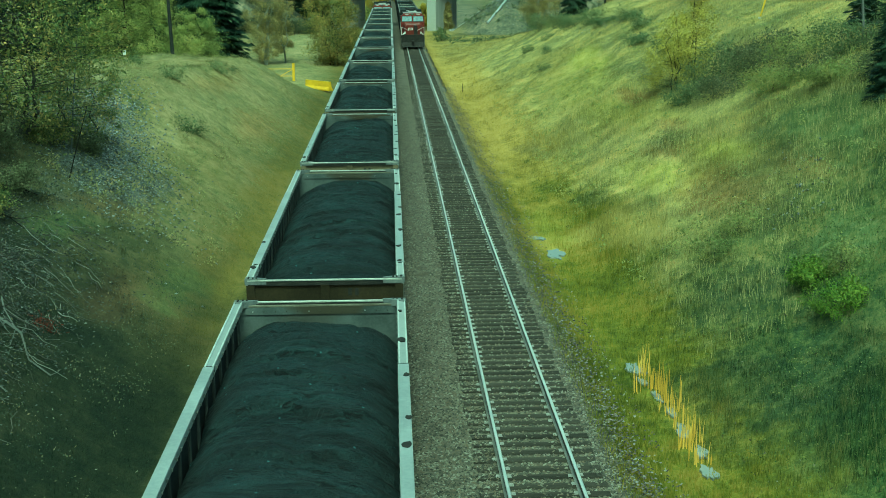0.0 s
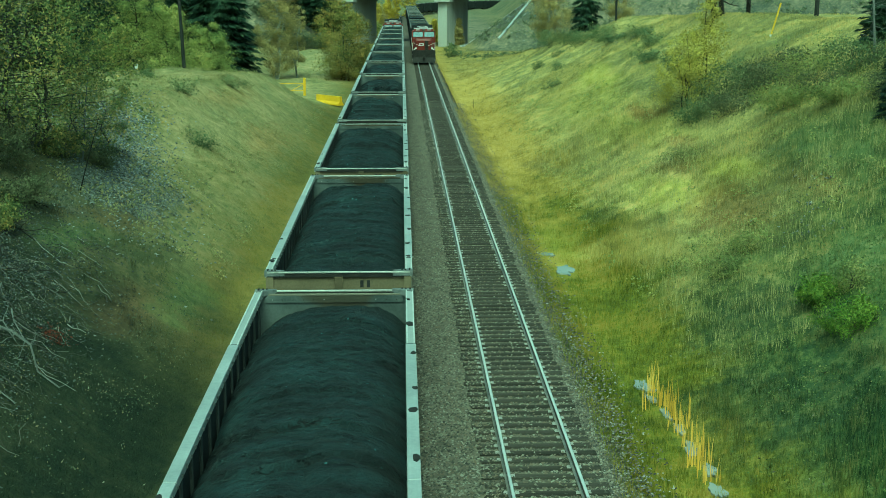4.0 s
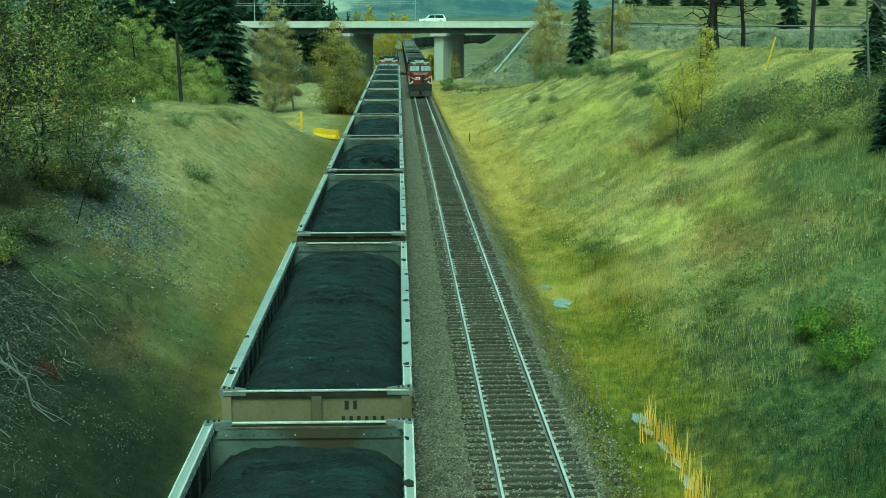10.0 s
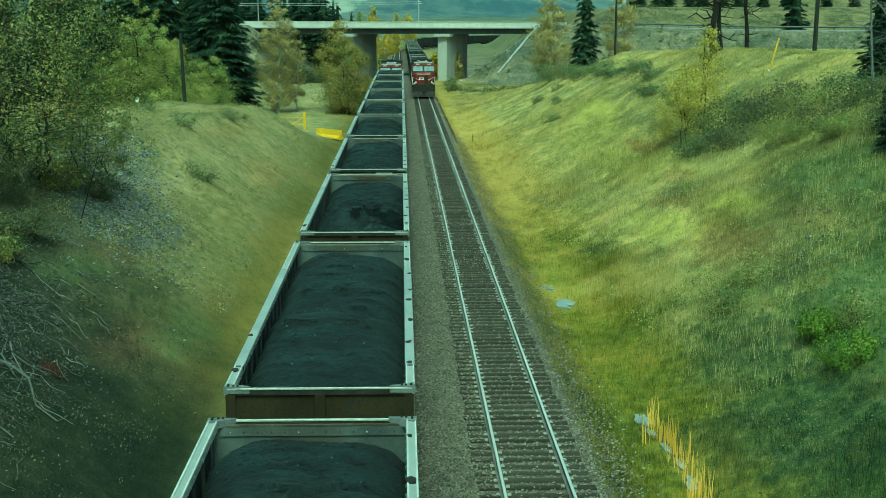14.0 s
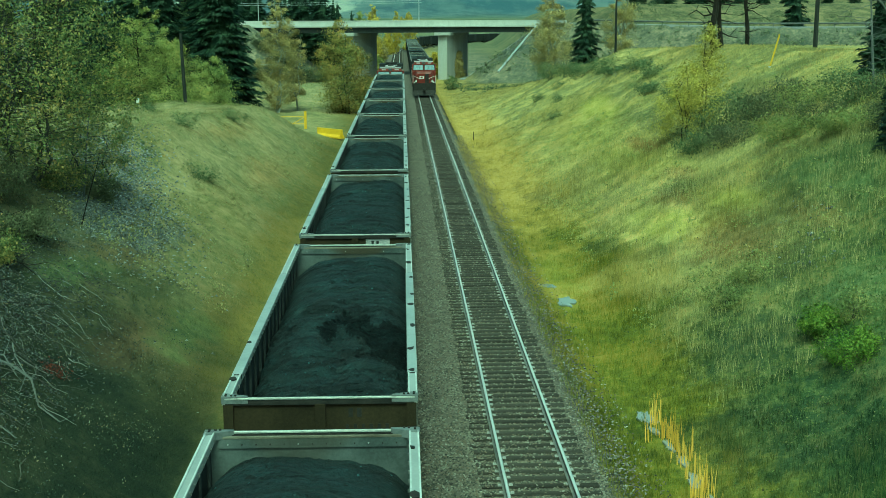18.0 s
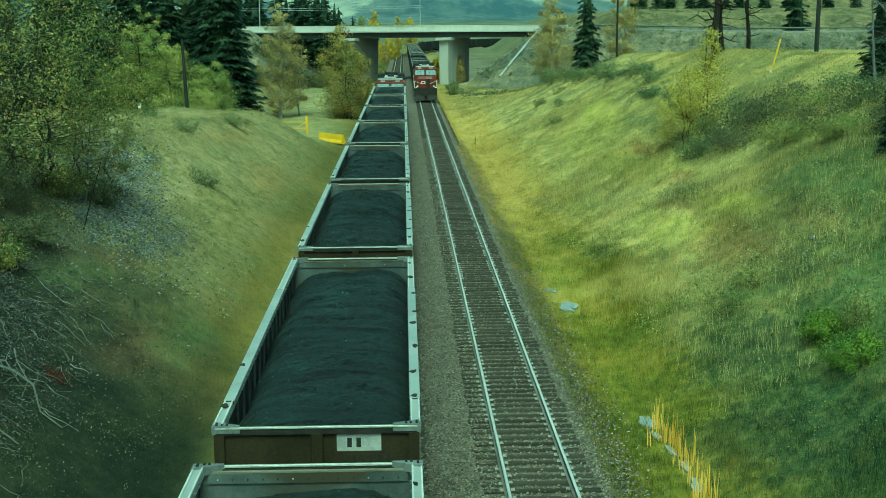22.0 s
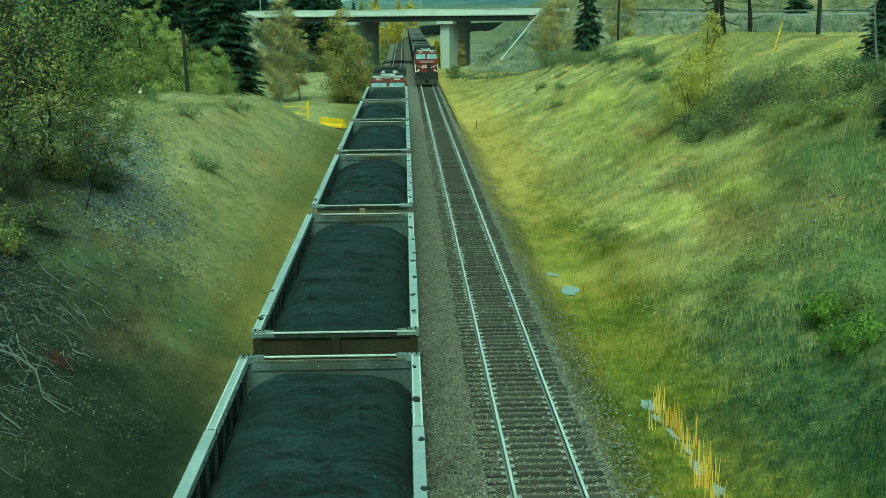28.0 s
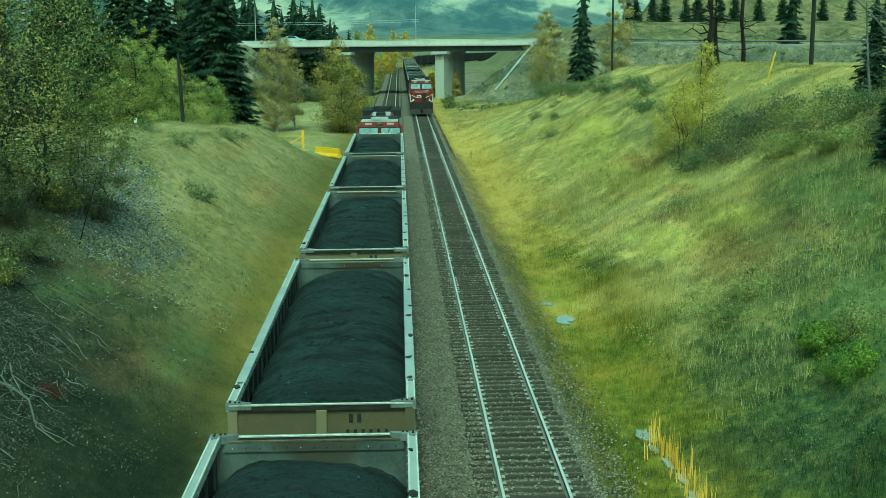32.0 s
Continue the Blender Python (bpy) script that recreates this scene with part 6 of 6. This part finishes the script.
blades("left_bank_grass", x[k], y[k], 0.04, 0.17, 0.0105, 3, BLADE, "short dry grass on the shaded bank")
x, y = tufts(r, 7000, 4.6, 40, 110, 235, 1.2, 5, 0.3)
blades("meadow_grass", x, y, 0.08, 0.25, 0.03, 4, BLADE, "yellow-green meadow grass below the overpass")

# weeds along the edge of the ballast and between the tracks
x, y = tufts(r, 6500, 4.35, 5.9, 21, 110, 1.6, 7, 0.13)
blades("edge_weeds", x, y, 0.06, 0.22, 0.011, 5, BLADE, "weeds creeping into the ballast")
x, y = tufts(r, 60, 0.5, 1.35, 24, 100, 1.2, 6, 0.09)
blades("track_weeds", x, y, 0.03, 0.1, 0.012, 6, BROWNLEAF, "low brown weeds between the tracks")

for i in range(26):
    yy = 27.0 + 7.2 * r.uniform(0, 1) ** 1.1
    xx = 7.05 - (yy - 28) * 0.012 + r.normal(0, 0.16)
    k = int(r.uniform(4, 11))
    o = blades("reed_clump", xx + r.normal(0, 0.1, k), yy + r.normal(0, 0.14, k), 0.3, 0.95, 0.0145, 300 + i, REED, "orange autumn reeds standing in the ditch water", "reeds", 0.12)
    o["kind"] = ""
    del o["kind"]
    tagged(o, group="reeds in the ditch")


def pool(name, label, x, y, lx, ly, seed, dz):
    r = np.random.default_rng(seed)
    bm = bmesh.new()
    vs = []
    for k in range(28):
        a = k / 28 * 6.28
        q = 1 + 0.22 * math.sin(2 * a + seed) + 0.12 * math.sin(5 * a + 2 * seed) + r.normal(0, 0.16)
        vs.append(bm.verts.new((x + math.cos(a) * lx * q, y + math.sin(a) * ly * q, dz)))
    f = bm.faces.new(vs)
    e = bmesh.ops.extrude_face_region(bm, geom=[f])["geom"]
    for g in e:
        if isinstance(g, bmesh.types.BMVert):
            g.co.z -= 0.05
    bmesh.ops.recalc_face_normals(bm, faces=bm.faces[:])
    return tagged(part(name, bm, WATER), label, "water", kind="structure")


pool("water_puddle", "still puddle in the ditch reflecting the sky", 6.42, 48.9, 0.3, 0.9, 1, -0.985)
for k, (x, y, a, b) in enumerate([(6.74, 34.0, 0.12, 0.5), (6.72, 32.9, 0.07, 0.3), (6.9, 31.6, 0.06, 0.35), (7.0, 30.4, 0.08, 0.3), (6.98, 29.0, 0.09, 0.4), (7.1, 27.6, 0.08, 0.4), (7.0, 26.4, 0.09, 0.4), (6.05, 52.0, 0.16, 0.3)]):
    pool("water_ditch", "narrow standing water among reeds in the ditch", x, y, a * 1.7, b * 1.1, 2 + k, -0.985)

RUBBLE = island("scree_pieces", [(0.1, (0.04, 0.045, 0.044)), (0.5, (0.14, 0.15, 0.146)), (0.82, (0.3, 0.31, 0.3)), (0.94, (0.5, 0.51, 0.48))])
DARK_RUBBLE = island("dark_damp_stones", [(0.1, (0.00576, 0.00792, 0.00864)), (0.42, (0.0216, 0.02736, 0.0288)), (0.72, (0.072, 0.0792, 0.0792)), (0.9, (0.1944, 0.2016, 0.1944))])


def scree(x0, y0, sx, sy, n, size, seed, label, slant=0.0, mat=None):
    r2 = np.random.default_rng(seed)
    x = r2.normal(0, 1, n) * sx
    y = y0 + r2.normal(0, 1, n) * sy + x * slant
    x = x + x0
    tagged(pebbles("scree", x, y, land(x, y) + 0.02, size, mat or RUBBLE, flat=0.6), label, "scree", kind="stuff")


scree(-11.6, 51.5, 1.5, 3.2, 5200, 0.06, 6, "grey broken stone spilling down the grassy bank", -1.2)
scree(-13.6, 58.0, 1.3, 4.0, 2600, 0.07, 16, "grey broken stone high on the bank")
scree(-11.0, 31.0, 1.3, 4.6, 8000, 0.038, 7, "dark damp broken stone and litter on the bank", 0.0, DARK_RUBBLE)
scree(14.3, 43.5, 0.7, 1.8, 60, 0.08, 8, "few grey stones in the grass of the bank", 1.0)
scree(20.5, 118, 1.0, 5, 120, 0.12, 9, "few grey stones near the top of the bank")
scree(22, 236, 3.5, 4, 900, 0.14, 10, "grey rubble on the abutment slope")
# pale stones added to brighten the shaded strip of slope under the deck
r2 = np.random.default_rng(88)
x, y = r2.uniform(11, 27, 5200), r2.uniform(239, 255, 5200)
tagged(pebbles("riprap", x, y, land(x, y) + 0.04, 0.17, island("pale_riprap", [(0.1, (0.16, 0.165, 0.15)), (0.5, (0.3, 0.3, 0.27)), (0.9, (0.5, 0.5, 0.46))]), flat=0.6), "pale riprap stone added to lighten the slope beneath the deck", "riprap", kind="stuff")
x, y = r2.uniform(4.7, 6.2, 480), 21 + 75 * r2.uniform(0, 1, 480) ** 1.4
tagged(pebbles("strewn_stone", x, y, land(x, y) + 0.06, 0.034, island("pale_strewn_stone", [(0.1, (0.09, 0.086, 0.075)), (0.5, (0.22, 0.21, 0.19)), (0.9, (0.48, 0.47, 0.44))])), "pale stones strewn in the grass beside the track", "stones", kind="stuff")

# fallen leaves, pale and dark, lying in the grass
LITTER = island("leaf_litter", [(0.1, (0.042, 0.0357, 0.021)), (0.55, (0.126, 0.1176, 0.0672)), (0.85, (0.231, 0.2226, 0.168)), (0.95, (0.294, 0.2856, 0.252))])
for nm, x0, x1, y0, y1, n in (("left", -20, -5.5, 21, 75, 1500), ("right", 7.5, 22, 21, 70, 2200)):
    x = r.uniform(x0, x1, n)
    y = y0 + (y1 - y0) * r.uniform(0, 1, n) ** 1.5
    k = np.abs(x) < y * 0.4 + 2
    x, y = x[k], y[k]
    v, f = leaves(np.stack([x, y, land(x, y) + r.uniform(0.03, 0.16, len(x))], 1), 0.03, r)
    tagged(raw("leaf_litter", v, f, LITTER), "pale fallen leaves caught in the grass", "leaves", kind="stuff")

# dead brush and logs on the left bank
for k, (x, y, l, a) in enumerate([(-10.3, 30.4, 2.6, -38), (-10.8, 28.6, 2.2, -20), (-11.2, 32.2, 1.8, -60), (-9.8, 26.9, 2.0, -15), (-11.6, 35.0, 2.0, -50), (-10.6, 25.6, 2.3, 10), (-12.0, 30.2, 1.9, 30), (-9.6, 29.0, 1.6, -55), (-10.9, 33.4, 2.4, -30), (-9.3, 25.4, 1.8, -40), (-11.9, 37.2, 2.4, -20), (-12.4, 40.5, 2.2, -10), (-10.0, 34.0, 1.4, 15)]):
    lg = empty("dead_log", Matrix.Translation(at(x, y, 0.06)))
    tagged(lg, "silvery fallen dead branch on the bank", "log", "fallen branches")
    rr = np.random.default_rng(400 + k)
    d = np.array([math.cos(math.radians(a)), math.sin(math.radians(a))]) * l / 2
    z0, z1 = float(land(x - d[0], y - d[1])), float(land(x + d[0], y + d[1]))
    zc = float(land(x, y))
    bm = bmesh.new()
    p = limb(bm, (-d[0], -d[1], z0 - zc), (d[0], d[1], z1 - zc + 0.1), 0.035, 0.012, 5, rr)
    part("stem", bm, DEADWOOD if k % 3 == 0 else BARK, lg)
    for j in range(11):
        b0 = p[1 + j % 4]
        bm = bmesh.new()
        limb(bm, b0, b0 + rr.normal(0, 0.55, 3) * (1, 1, 0.35) + (0, 0, 0.1), 0.013, 0.005, 3, rr)
        part("twig", bm, DEADWOOD if (k + j) % 3 == 0 else BARK, lg)


# a litter of broken sticks over the dank stones
STICKS = island("broken_sticks", [(0.2, (0.02, 0.018, 0.015)), (0.6, (0.07, 0.065, 0.055)), (0.85, (0.2, 0.2, 0.185)), (0.95, (0.34, 0.34, 0.32))])
bm = bmesh.new()
rr = np.random.default_rng(611)
for k in range(620):
    x, y = -10.2 + rr.normal(0, 1.3), 22 + 18 * rr.uniform(0, 1) ** 1.2
    if x > -8.0:
        continue
    a, l = rr.normal(-0.75, 0.6), rr.uniform(0.25, 1.0) * (1.6 if k % 9 == 0 else 1)
    dx, dy = math.cos(a) * l / 2, math.sin(a) * l / 2
    w = rr.uniform(0.004, 0.012) * (1.5 if k % 9 == 0 else 1)
    limb(bm, at(x - dx, y - dy, rr.uniform(0.02, 0.1)), at(x + dx, y + dy, rr.uniform(0.03, 0.28)), w, w * 0.4, 3, rr)
tagged(part("brushwood", bm, STICKS), "broken grey and dark sticks strewn over the bank", "brushwood", kind="stuff")

# low scrub over the bank below the highway and the hill behind it
SCRUB_FAR = leafy("distant_scrub", [(0.25, (0.056, 0.077, 0.042)), (0.5, (0.126, 0.147, 0.077)), (0.75, (0.266, 0.266, 0.14))], patch=0.08, thin=0.5)
n = 1600
x = np.where(rr.uniform(0, 1, n) < 0.25, rr.uniform(13, 30, n), rr.uniform(24, 100, n))
y = np.where(rr.uniform(0, 1, n) < 0.6, road_y(x) - rr.uniform(9, 40, n), road_y(x) + rr.uniform(9, 75, n))
k = (land(x, y) > 0.5) & ((y > road_y(x)) | (x + (y - 190) * 0.2 > np.where(y > 226, 22, 29)))
x, y = np.concatenate([x[k], rr.uniform(9, 23, 70)]), np.concatenate([y[k], 186 + 6 * rr.integers(0, 5, 70) + rr.normal(0, 0.7, 70)])
m = 26
c = np.stack([x, y, land(x, y) + 0.25], 1).repeat(m, 0) + rr.normal(0, 1, (len(x) * m, 3)) * (0.55, 0.55, 0.28) * np.repeat(rr.uniform(0.4, 1.3, len(x)), m)[:, None]
v, f, nn = leaves(c, 0.15, rr, np.tile((0.0, -0.5, 0.8), (len(c), 1)) + rr.normal(0, 0.35, (len(c), 3)))
tagged(raw("bank_scrub", v, f, SCRUB_FAR, normals=nn), "low grey-green scrub below the highway", "shrubs", kind="stuff")

# ground litter and small broad-leaved weeds, dense near the bridge
DAMP = island("damp_leaf_litter", [(0.15, (0.02, 0.027, 0.021)), (0.45, (0.045, 0.06, 0.04)), (0.7, (0.1, 0.105, 0.06)), (0.86, (0.17, 0.13, 0.07)), (0.95, (0.26, 0.28, 0.25))])
WEEDS = leafy("small_weed_leaves", [(0.25, (0.05, 0.08, 0.026)), (0.5, (0.1, 0.135, 0.042)), (0.72, (0.17, 0.195, 0.062)), (0.85, (0.28, 0.25, 0.11))], spread=0.6, patch=0.8, thin=0.5)
for nm, what, label, mat, x0, x1, y0, y1, n, sz, hi in (
        ("damp_litter", "leaves", "damp dead leaves and bark littering the bank", DAMP, -13.5, -6.2, 22, 46, 26000, 0.027, 0.14),
        ("weeds", "weeds", "small green weeds low in the grass", WEEDS, 7.6, 16.5, 21, 46, 26000, 0.026, 0.22)):
    x = rr.uniform(x0, x1, n)
    y = y0 + (y1 - y0) * rr.uniform(0, 1, n) ** 1.35
    patch = np.sin(x * 1.3 + 2.1 * np.sin(y * 0.5)) * np.sin(y * 0.8 + x * 0.6) + rr.normal(0, 0.55, n)
    lim = np.where(x < 0, (-x - 6.2) / 3.0 - 0.6 - (y - 22) * 0.02, (x - 7.6) / 2.0 - 0.8)
    k = (patch < lim) & (np.abs(x) < y * 0.4 + 2)
    x, y = x[k], y[k]
    v, f, nn = leaves(np.stack([x, y, land(x, y) + rr.uniform(0.02, hi, len(x))], 1), sz, rr, np.tile((0.0, -0.2, 1.0), (len(x), 1)))
    tagged(raw(nm, v, f, mat, normals=nn if mat is WEEDS else None), label, what, kind="stuff")

# knee-high herb tufts over both banks, pale seeding stalks on the sunny one
for label, mt, x0, x1, y0, y1, n in (("dry olive and brown herb tufts on the shaded bank", HERB_DRY, -21, -6.5, 44, 105, 1900),
                                     ("green and brown herb tufts on the sunny bank", HERB_GREEN, 8.0, 23, 42, 110, 1900)):
    x = rr.uniform(x0, x1, n)
    y = y0 + (y1 - y0) * rr.uniform(0, 1, n) ** 1.3
    k = (np.abs(x) < y * 0.4 + 2) & (np.sin(x * 0.9 + 1.7 * np.sin(y * 0.31)) * np.sin(y * 0.4 - x * 0.5) + rr.normal(0, 0.5, n) > 0.0)
    x, y = x[k], y[k]
    m = 18
    size = np.repeat(rr.uniform(0.08, 0.26, len(x)), m)[:, None]
    d = np.clip(rr.normal(0, 1, (len(x) * m, 3)), -1.5, 1.5) * (1, 1, 0.7) * size
    c = np.stack([x, y, land(x, y) + 0.1], 1).repeat(m, 0) + d + (0, 0, 0.06)
    v, f, nn = leaves(c, 0.045, rr, d / size * 0.3 + (0.0, -0.4, 1.0))
    tagged(raw("herb_tufts", v, f, mt, normals=nn), label, "herbs", kind="stuff")
STALK = leafy("pale_seed_stalks", [(0.3, (0.2, 0.21, 0.08)), (0.5, (0.34, 0.31, 0.12)), (0.7, (0.48, 0.4, 0.18))], spread=0.4)
x, y = tufts(rr, 2400, 8.5, 21, 33, 80, 1.0, 8, 0.18)
k = (x < y * 0.42 + 3) & (np.sin(x * 0.7 + 2.3 * np.sin(y * 0.17 + 1)) + np.sin(y * 0.31 - x * 0.4) > -0.3)
blades("seed_stalks", x[k], y[k], 0.22, 0.58, 0.0075, 21, STALK, "pale seeding grass stalks standing over the bank", lean=0.35)

# one long silvery log, a red weed and low brush below the small trees
for p, q, w in (((-9.9, 29.3), (-8.05, 28.65), 0.036), ((-10.2, 27.2), (-8.4, 26.5), 0.028), ((-9.7, 30.8), (-9.0, 28.9), 0.02)):
    lg = empty("dead_log")
    tagged(lg, "silvery fallen dead log lying down the bank", "log", "fallen branches")
    bm = bmesh.new()
    pts = limb(bm, at(*p, 0.3), at(*q, 0.14), w, w * 0.45, 4, rr)
    part("stem", bm, DEADWOOD, lg)
    for j in range(7):
        b0 = pts[1 + j % 4]
        bm = bmesh.new()
        limb(bm, b0, b0 + rr.normal(0, 0.4, 3) * (1, 1, 0.3) + (0, 0, 0.06), w * 0.3, w * 0.1, 3, rr)
        part("twig", bm, DEADWOOD if j % 2 else BARK, lg)
REDLEAF = leafy("red_weed_leaves", [(0.3, (0.045, 0.01, 0.006)), (0.7, (0.11, 0.025, 0.0125))])
broadleaf("red_weed", "small weed with dull red autumn leaves", -8.97, 31.6, 0.45, 0.3, 171, REDLEAF, BARK, 500, 0.03, 4, 0.02, clumps=18, category="weed", top=0.7)
for k, (x, y, h, w) in enumerate([(-13.4, 42.5, 1.6, 1.2), (-12.6, 47.0, 1.2, 1.0), (-13.0, 37.5, 1.3, 1.1), (-12.2, 40.0, 1.0, 0.9), (-12.4, 34.8, 1.1, 0.9), (-11.9, 36.6, 0.8, 0.8), (-11.7, 48.5, 0.9, 0.8), (-11.6, 32.6, 0.7, 0.7)]):
    broadleaf("low_brush", "low straggling brush with brown and olive leaves", x, y, h, w, 180 + k, BROWNLEAF if k % 3 else SCRUB, GREY_BARK, 4200, 0.038, 6, 0.02, clumps=60, category="shrub", top=0.7, tight=0.7)

for k, (x, y, h, w) in enumerate([(-22, 231, 3.2, 2.2), (-19, 229, 3.0, 2.2), (-25, 233, 3.0, 2.2), (-16.5, 226, 2.8, 2.0), (-21, 223, 3.0, 2.4), (-14, 221, 2.6, 2.0), (-25, 225, 3.4, 2.4), (-18, 219, 2.6, 2.0)]):
    broadleaf("abutment_brush", "dark brown-grey brush on the abutment slope", x, y, h, w, 220 + k, SCRUB, BARK, 2600, 0.13, 5, 0.02, clumps=50, category="shrub", top=0.7)

# ---- poles, gate, barrier, markers ----
def pole(name, label, x, y, h, rad, lean=0.0, arm=False):
    p = empty(name, Matrix.Translation(at(x, y, -0.3)))
    tagged(p, label, "pole")
    part("shaft", rd((0, 0, 0), (lean * h, 0, h), rad, rad * 0.75, 10), POLE, p)
    part("top_cap", rd((lean * h, 0, h), (lean * h, 0, h + 0.06), rad * 0.8, rad * 0.3, 10), POLE, p)
    if arm:
        part("crossarm", bx(lean * h - 1.1, -0.06, h - 0.6, lean * h + 1.1, 0.06, h - 0.46), POLE, p)
        for s in (-0.95, -0.4, 0.4, 0.95):
            part("insulator", rd((lean * h + s, 0, h - 0.46), (lean * h + s, 0, h - 0.32), 0.05, 0.03, 6), GREYROOF, p)
    return p


pole("cut_pole", "dark tarred wooden pole, leaning slightly", -17.9, 106, 6.3, 0.16, -0.035)
pole("utility_pole", "dark wooden utility pole on the bank", 27.6, 85, 11, 0.16, 0.01, True)
pole("utility_pole", "thin dark wooden utility pole beside aspens", 24.4, 146, 12, 0.13, 0.0, True)


def lamp(x, y, h):
    p = empty("mast", Matrix.Translation((x, y, 9.3)))
    tagged(p, "thin grey steel mast beyond the overpass", "pole", "masts")
    part("post", rd((0, 0, 0), (0, 0, h), 0.1, 0.06, 8), STEEL, p)
    part("top", rd((0, 0, h), (0, 0, h + 0.35), 0.05, 0.02, 8), STEEL, p)


lamp(-28.0, 253.4, 7.2)
lamp(3.4, 253.2, 7.0)

wire = empty("overhead_wire")
tagged(wire, "thin overhead wires beyond the overpass", "wire")
for z in (13.4, 13.0):
    bm = bmesh.new()
    tube(bm, [(-60 + 64 * k / 12, 256, z + 0.5 - 2.0 * k / 12 * (1 - k / 12)) for k in range(13)], [0.03] * 13, 4)
    part("strand", bm, STEEL, wire)

# yellow concrete barrier beside the line
bar = empty("barrier", Matrix.Translation(at(-6.7, 117.0, -0.02)) @ pose(0, 0, 0, 0, 0, -14))
tagged(bar, "bright yellow painted concrete road barrier", "barrier")
part("block", prism([(-0.3, 0), (0.3, 0), (0.3, 0.12), (0.14, 0.34), (0.1, 0.82), (-0.1, 0.82), (-0.14, 0.34), (-0.3, 0.12)], -1.8, 1.8), YELLOW, bar)
bar.matrix_basis = Matrix.Translation(at(-6.7, 117.0, -0.02)) @ pose(0, 0, 0, 0, 0, 40)
for y in (-0.8, 0.8):
    part("lifting_slot", bx(0.1, y - 0.12, 0.42, 0.16, y + 0.12, 0.52), INK, bar)

gate = empty("field_gate", Matrix.Translation(at(-9.6, 126, 0)))
tagged(gate, "yellow steel swing gate on a yellow post", "gate")
part("gate_post", rd((0, 0, -0.3), (0, 0, 1.75), 0.13, n=10), YELLOW, gate)
part("latch_post", rd((-2.7, 0, -0.3), (-2.7, 0, 1.2), 0.06, n=8), YELLOW, gate)
for z in (0.5, 1.2):
    part("gate_bar", rd((0, 0, z), (-2.6, 0, z), 0.035, n=6), YELLOW, gate)
part("gate_brace", rd((0, 0, 1.2), (-1.3, 0, 0.5), 0.03, n=6), YELLOW, gate)
part("gate_brace", rd((-2.6, 0, 1.2), (-1.3, 0, 0.5), 0.03, n=6), YELLOW, gate)

mk = empty("marker_pole", Matrix.Translation(at(22.6, 78, -0.1)))
tagged(mk, "leaning yellow guy-wire marker on the bank", "marker")
part("sleeve", rd((0, 0, 0.25), (0.5, 0, 2.15), 0.05, n=8), YELLOW, mk)
part("anchor", rd((-0.1, 0, -0.1), (0, 0, 0.3), 0.03, n=6), STEEL, mk)
part("base_tag", bx(-0.12, -0.1, 0.1, 0.02, 0.0, 0.25), WHITE, mk)

wp = empty("marker_post", Matrix.Translation(at(-20.4, 99, 0)))
tagged(wp, "short white marker post on the bank", "marker")
part("post", bx(-0.05, -0.05, -0.2, 0.05, 0.05, 0.6), POLE, wp)
part("cap", bx(-0.11, -0.08, 0.35, 0.11, 0.08, 0.72, bev=0.02), WHITE, wp)
st = empty("stake", Matrix.Translation(at(6.6, 118, 0)))
tagged(st, "thin dark stake standing in the grass", "stake")
part("shaft", rd((0, 0, -0.2), (0, 0, 0.75), 0.03, n=6), POLE, st)
part("tip", rd((0, 0, 0.75), (0, 0, 0.85), 0.03, 0.005, 6), POLE, st)


# ---- what moves ----
def motions():
    ts = [0, 2, 4, 6, 8, 10, 12, 14, 16, 18, 20, 22, 24, 26, 28, 30, 32]
    for car, y0 in moving + [(rear_loco, LOCO_END_Y)]:
        walk(car, [(t, pose(TRACKS["left"], y0 - run(t), 0)) for t in ts])
    # vehicles: (thing, metres per second along x, time and x of one passage, lane, heading)
    for car, v, t0, x0, lane, rz in ((suv, -17.9, 10.5, -4.9, 244.2, 0), (pickup, -17.6, 9.0, -21.5, 244.2, 0), (sedan, 17.0, 32.0, -18.0, 249.6, 180)):
        rows = []
        for t in sorted({0.0, 32.0, *np.linspace(max(0, t0 - 6), min(32, t0 + 6), 9)}):
            x = float(np.clip(x0 + v * (t - t0), -110, 125))
            y = float(road_y(x)) + (lane - 247.0)
            z = float(np.interp(x, (-400, -34, 32, 60, 400), (11.05, 9.36, 9.36, 8.6, 9.05))) + 0.065
            turn = math.degrees(math.atan2(float(road_y(x + 1) - road_y(x - 1)), 2))
            rows.append((t, pose(x, y, z, 0, 0, rz + turn)))
        walk(car, rows)


motions()
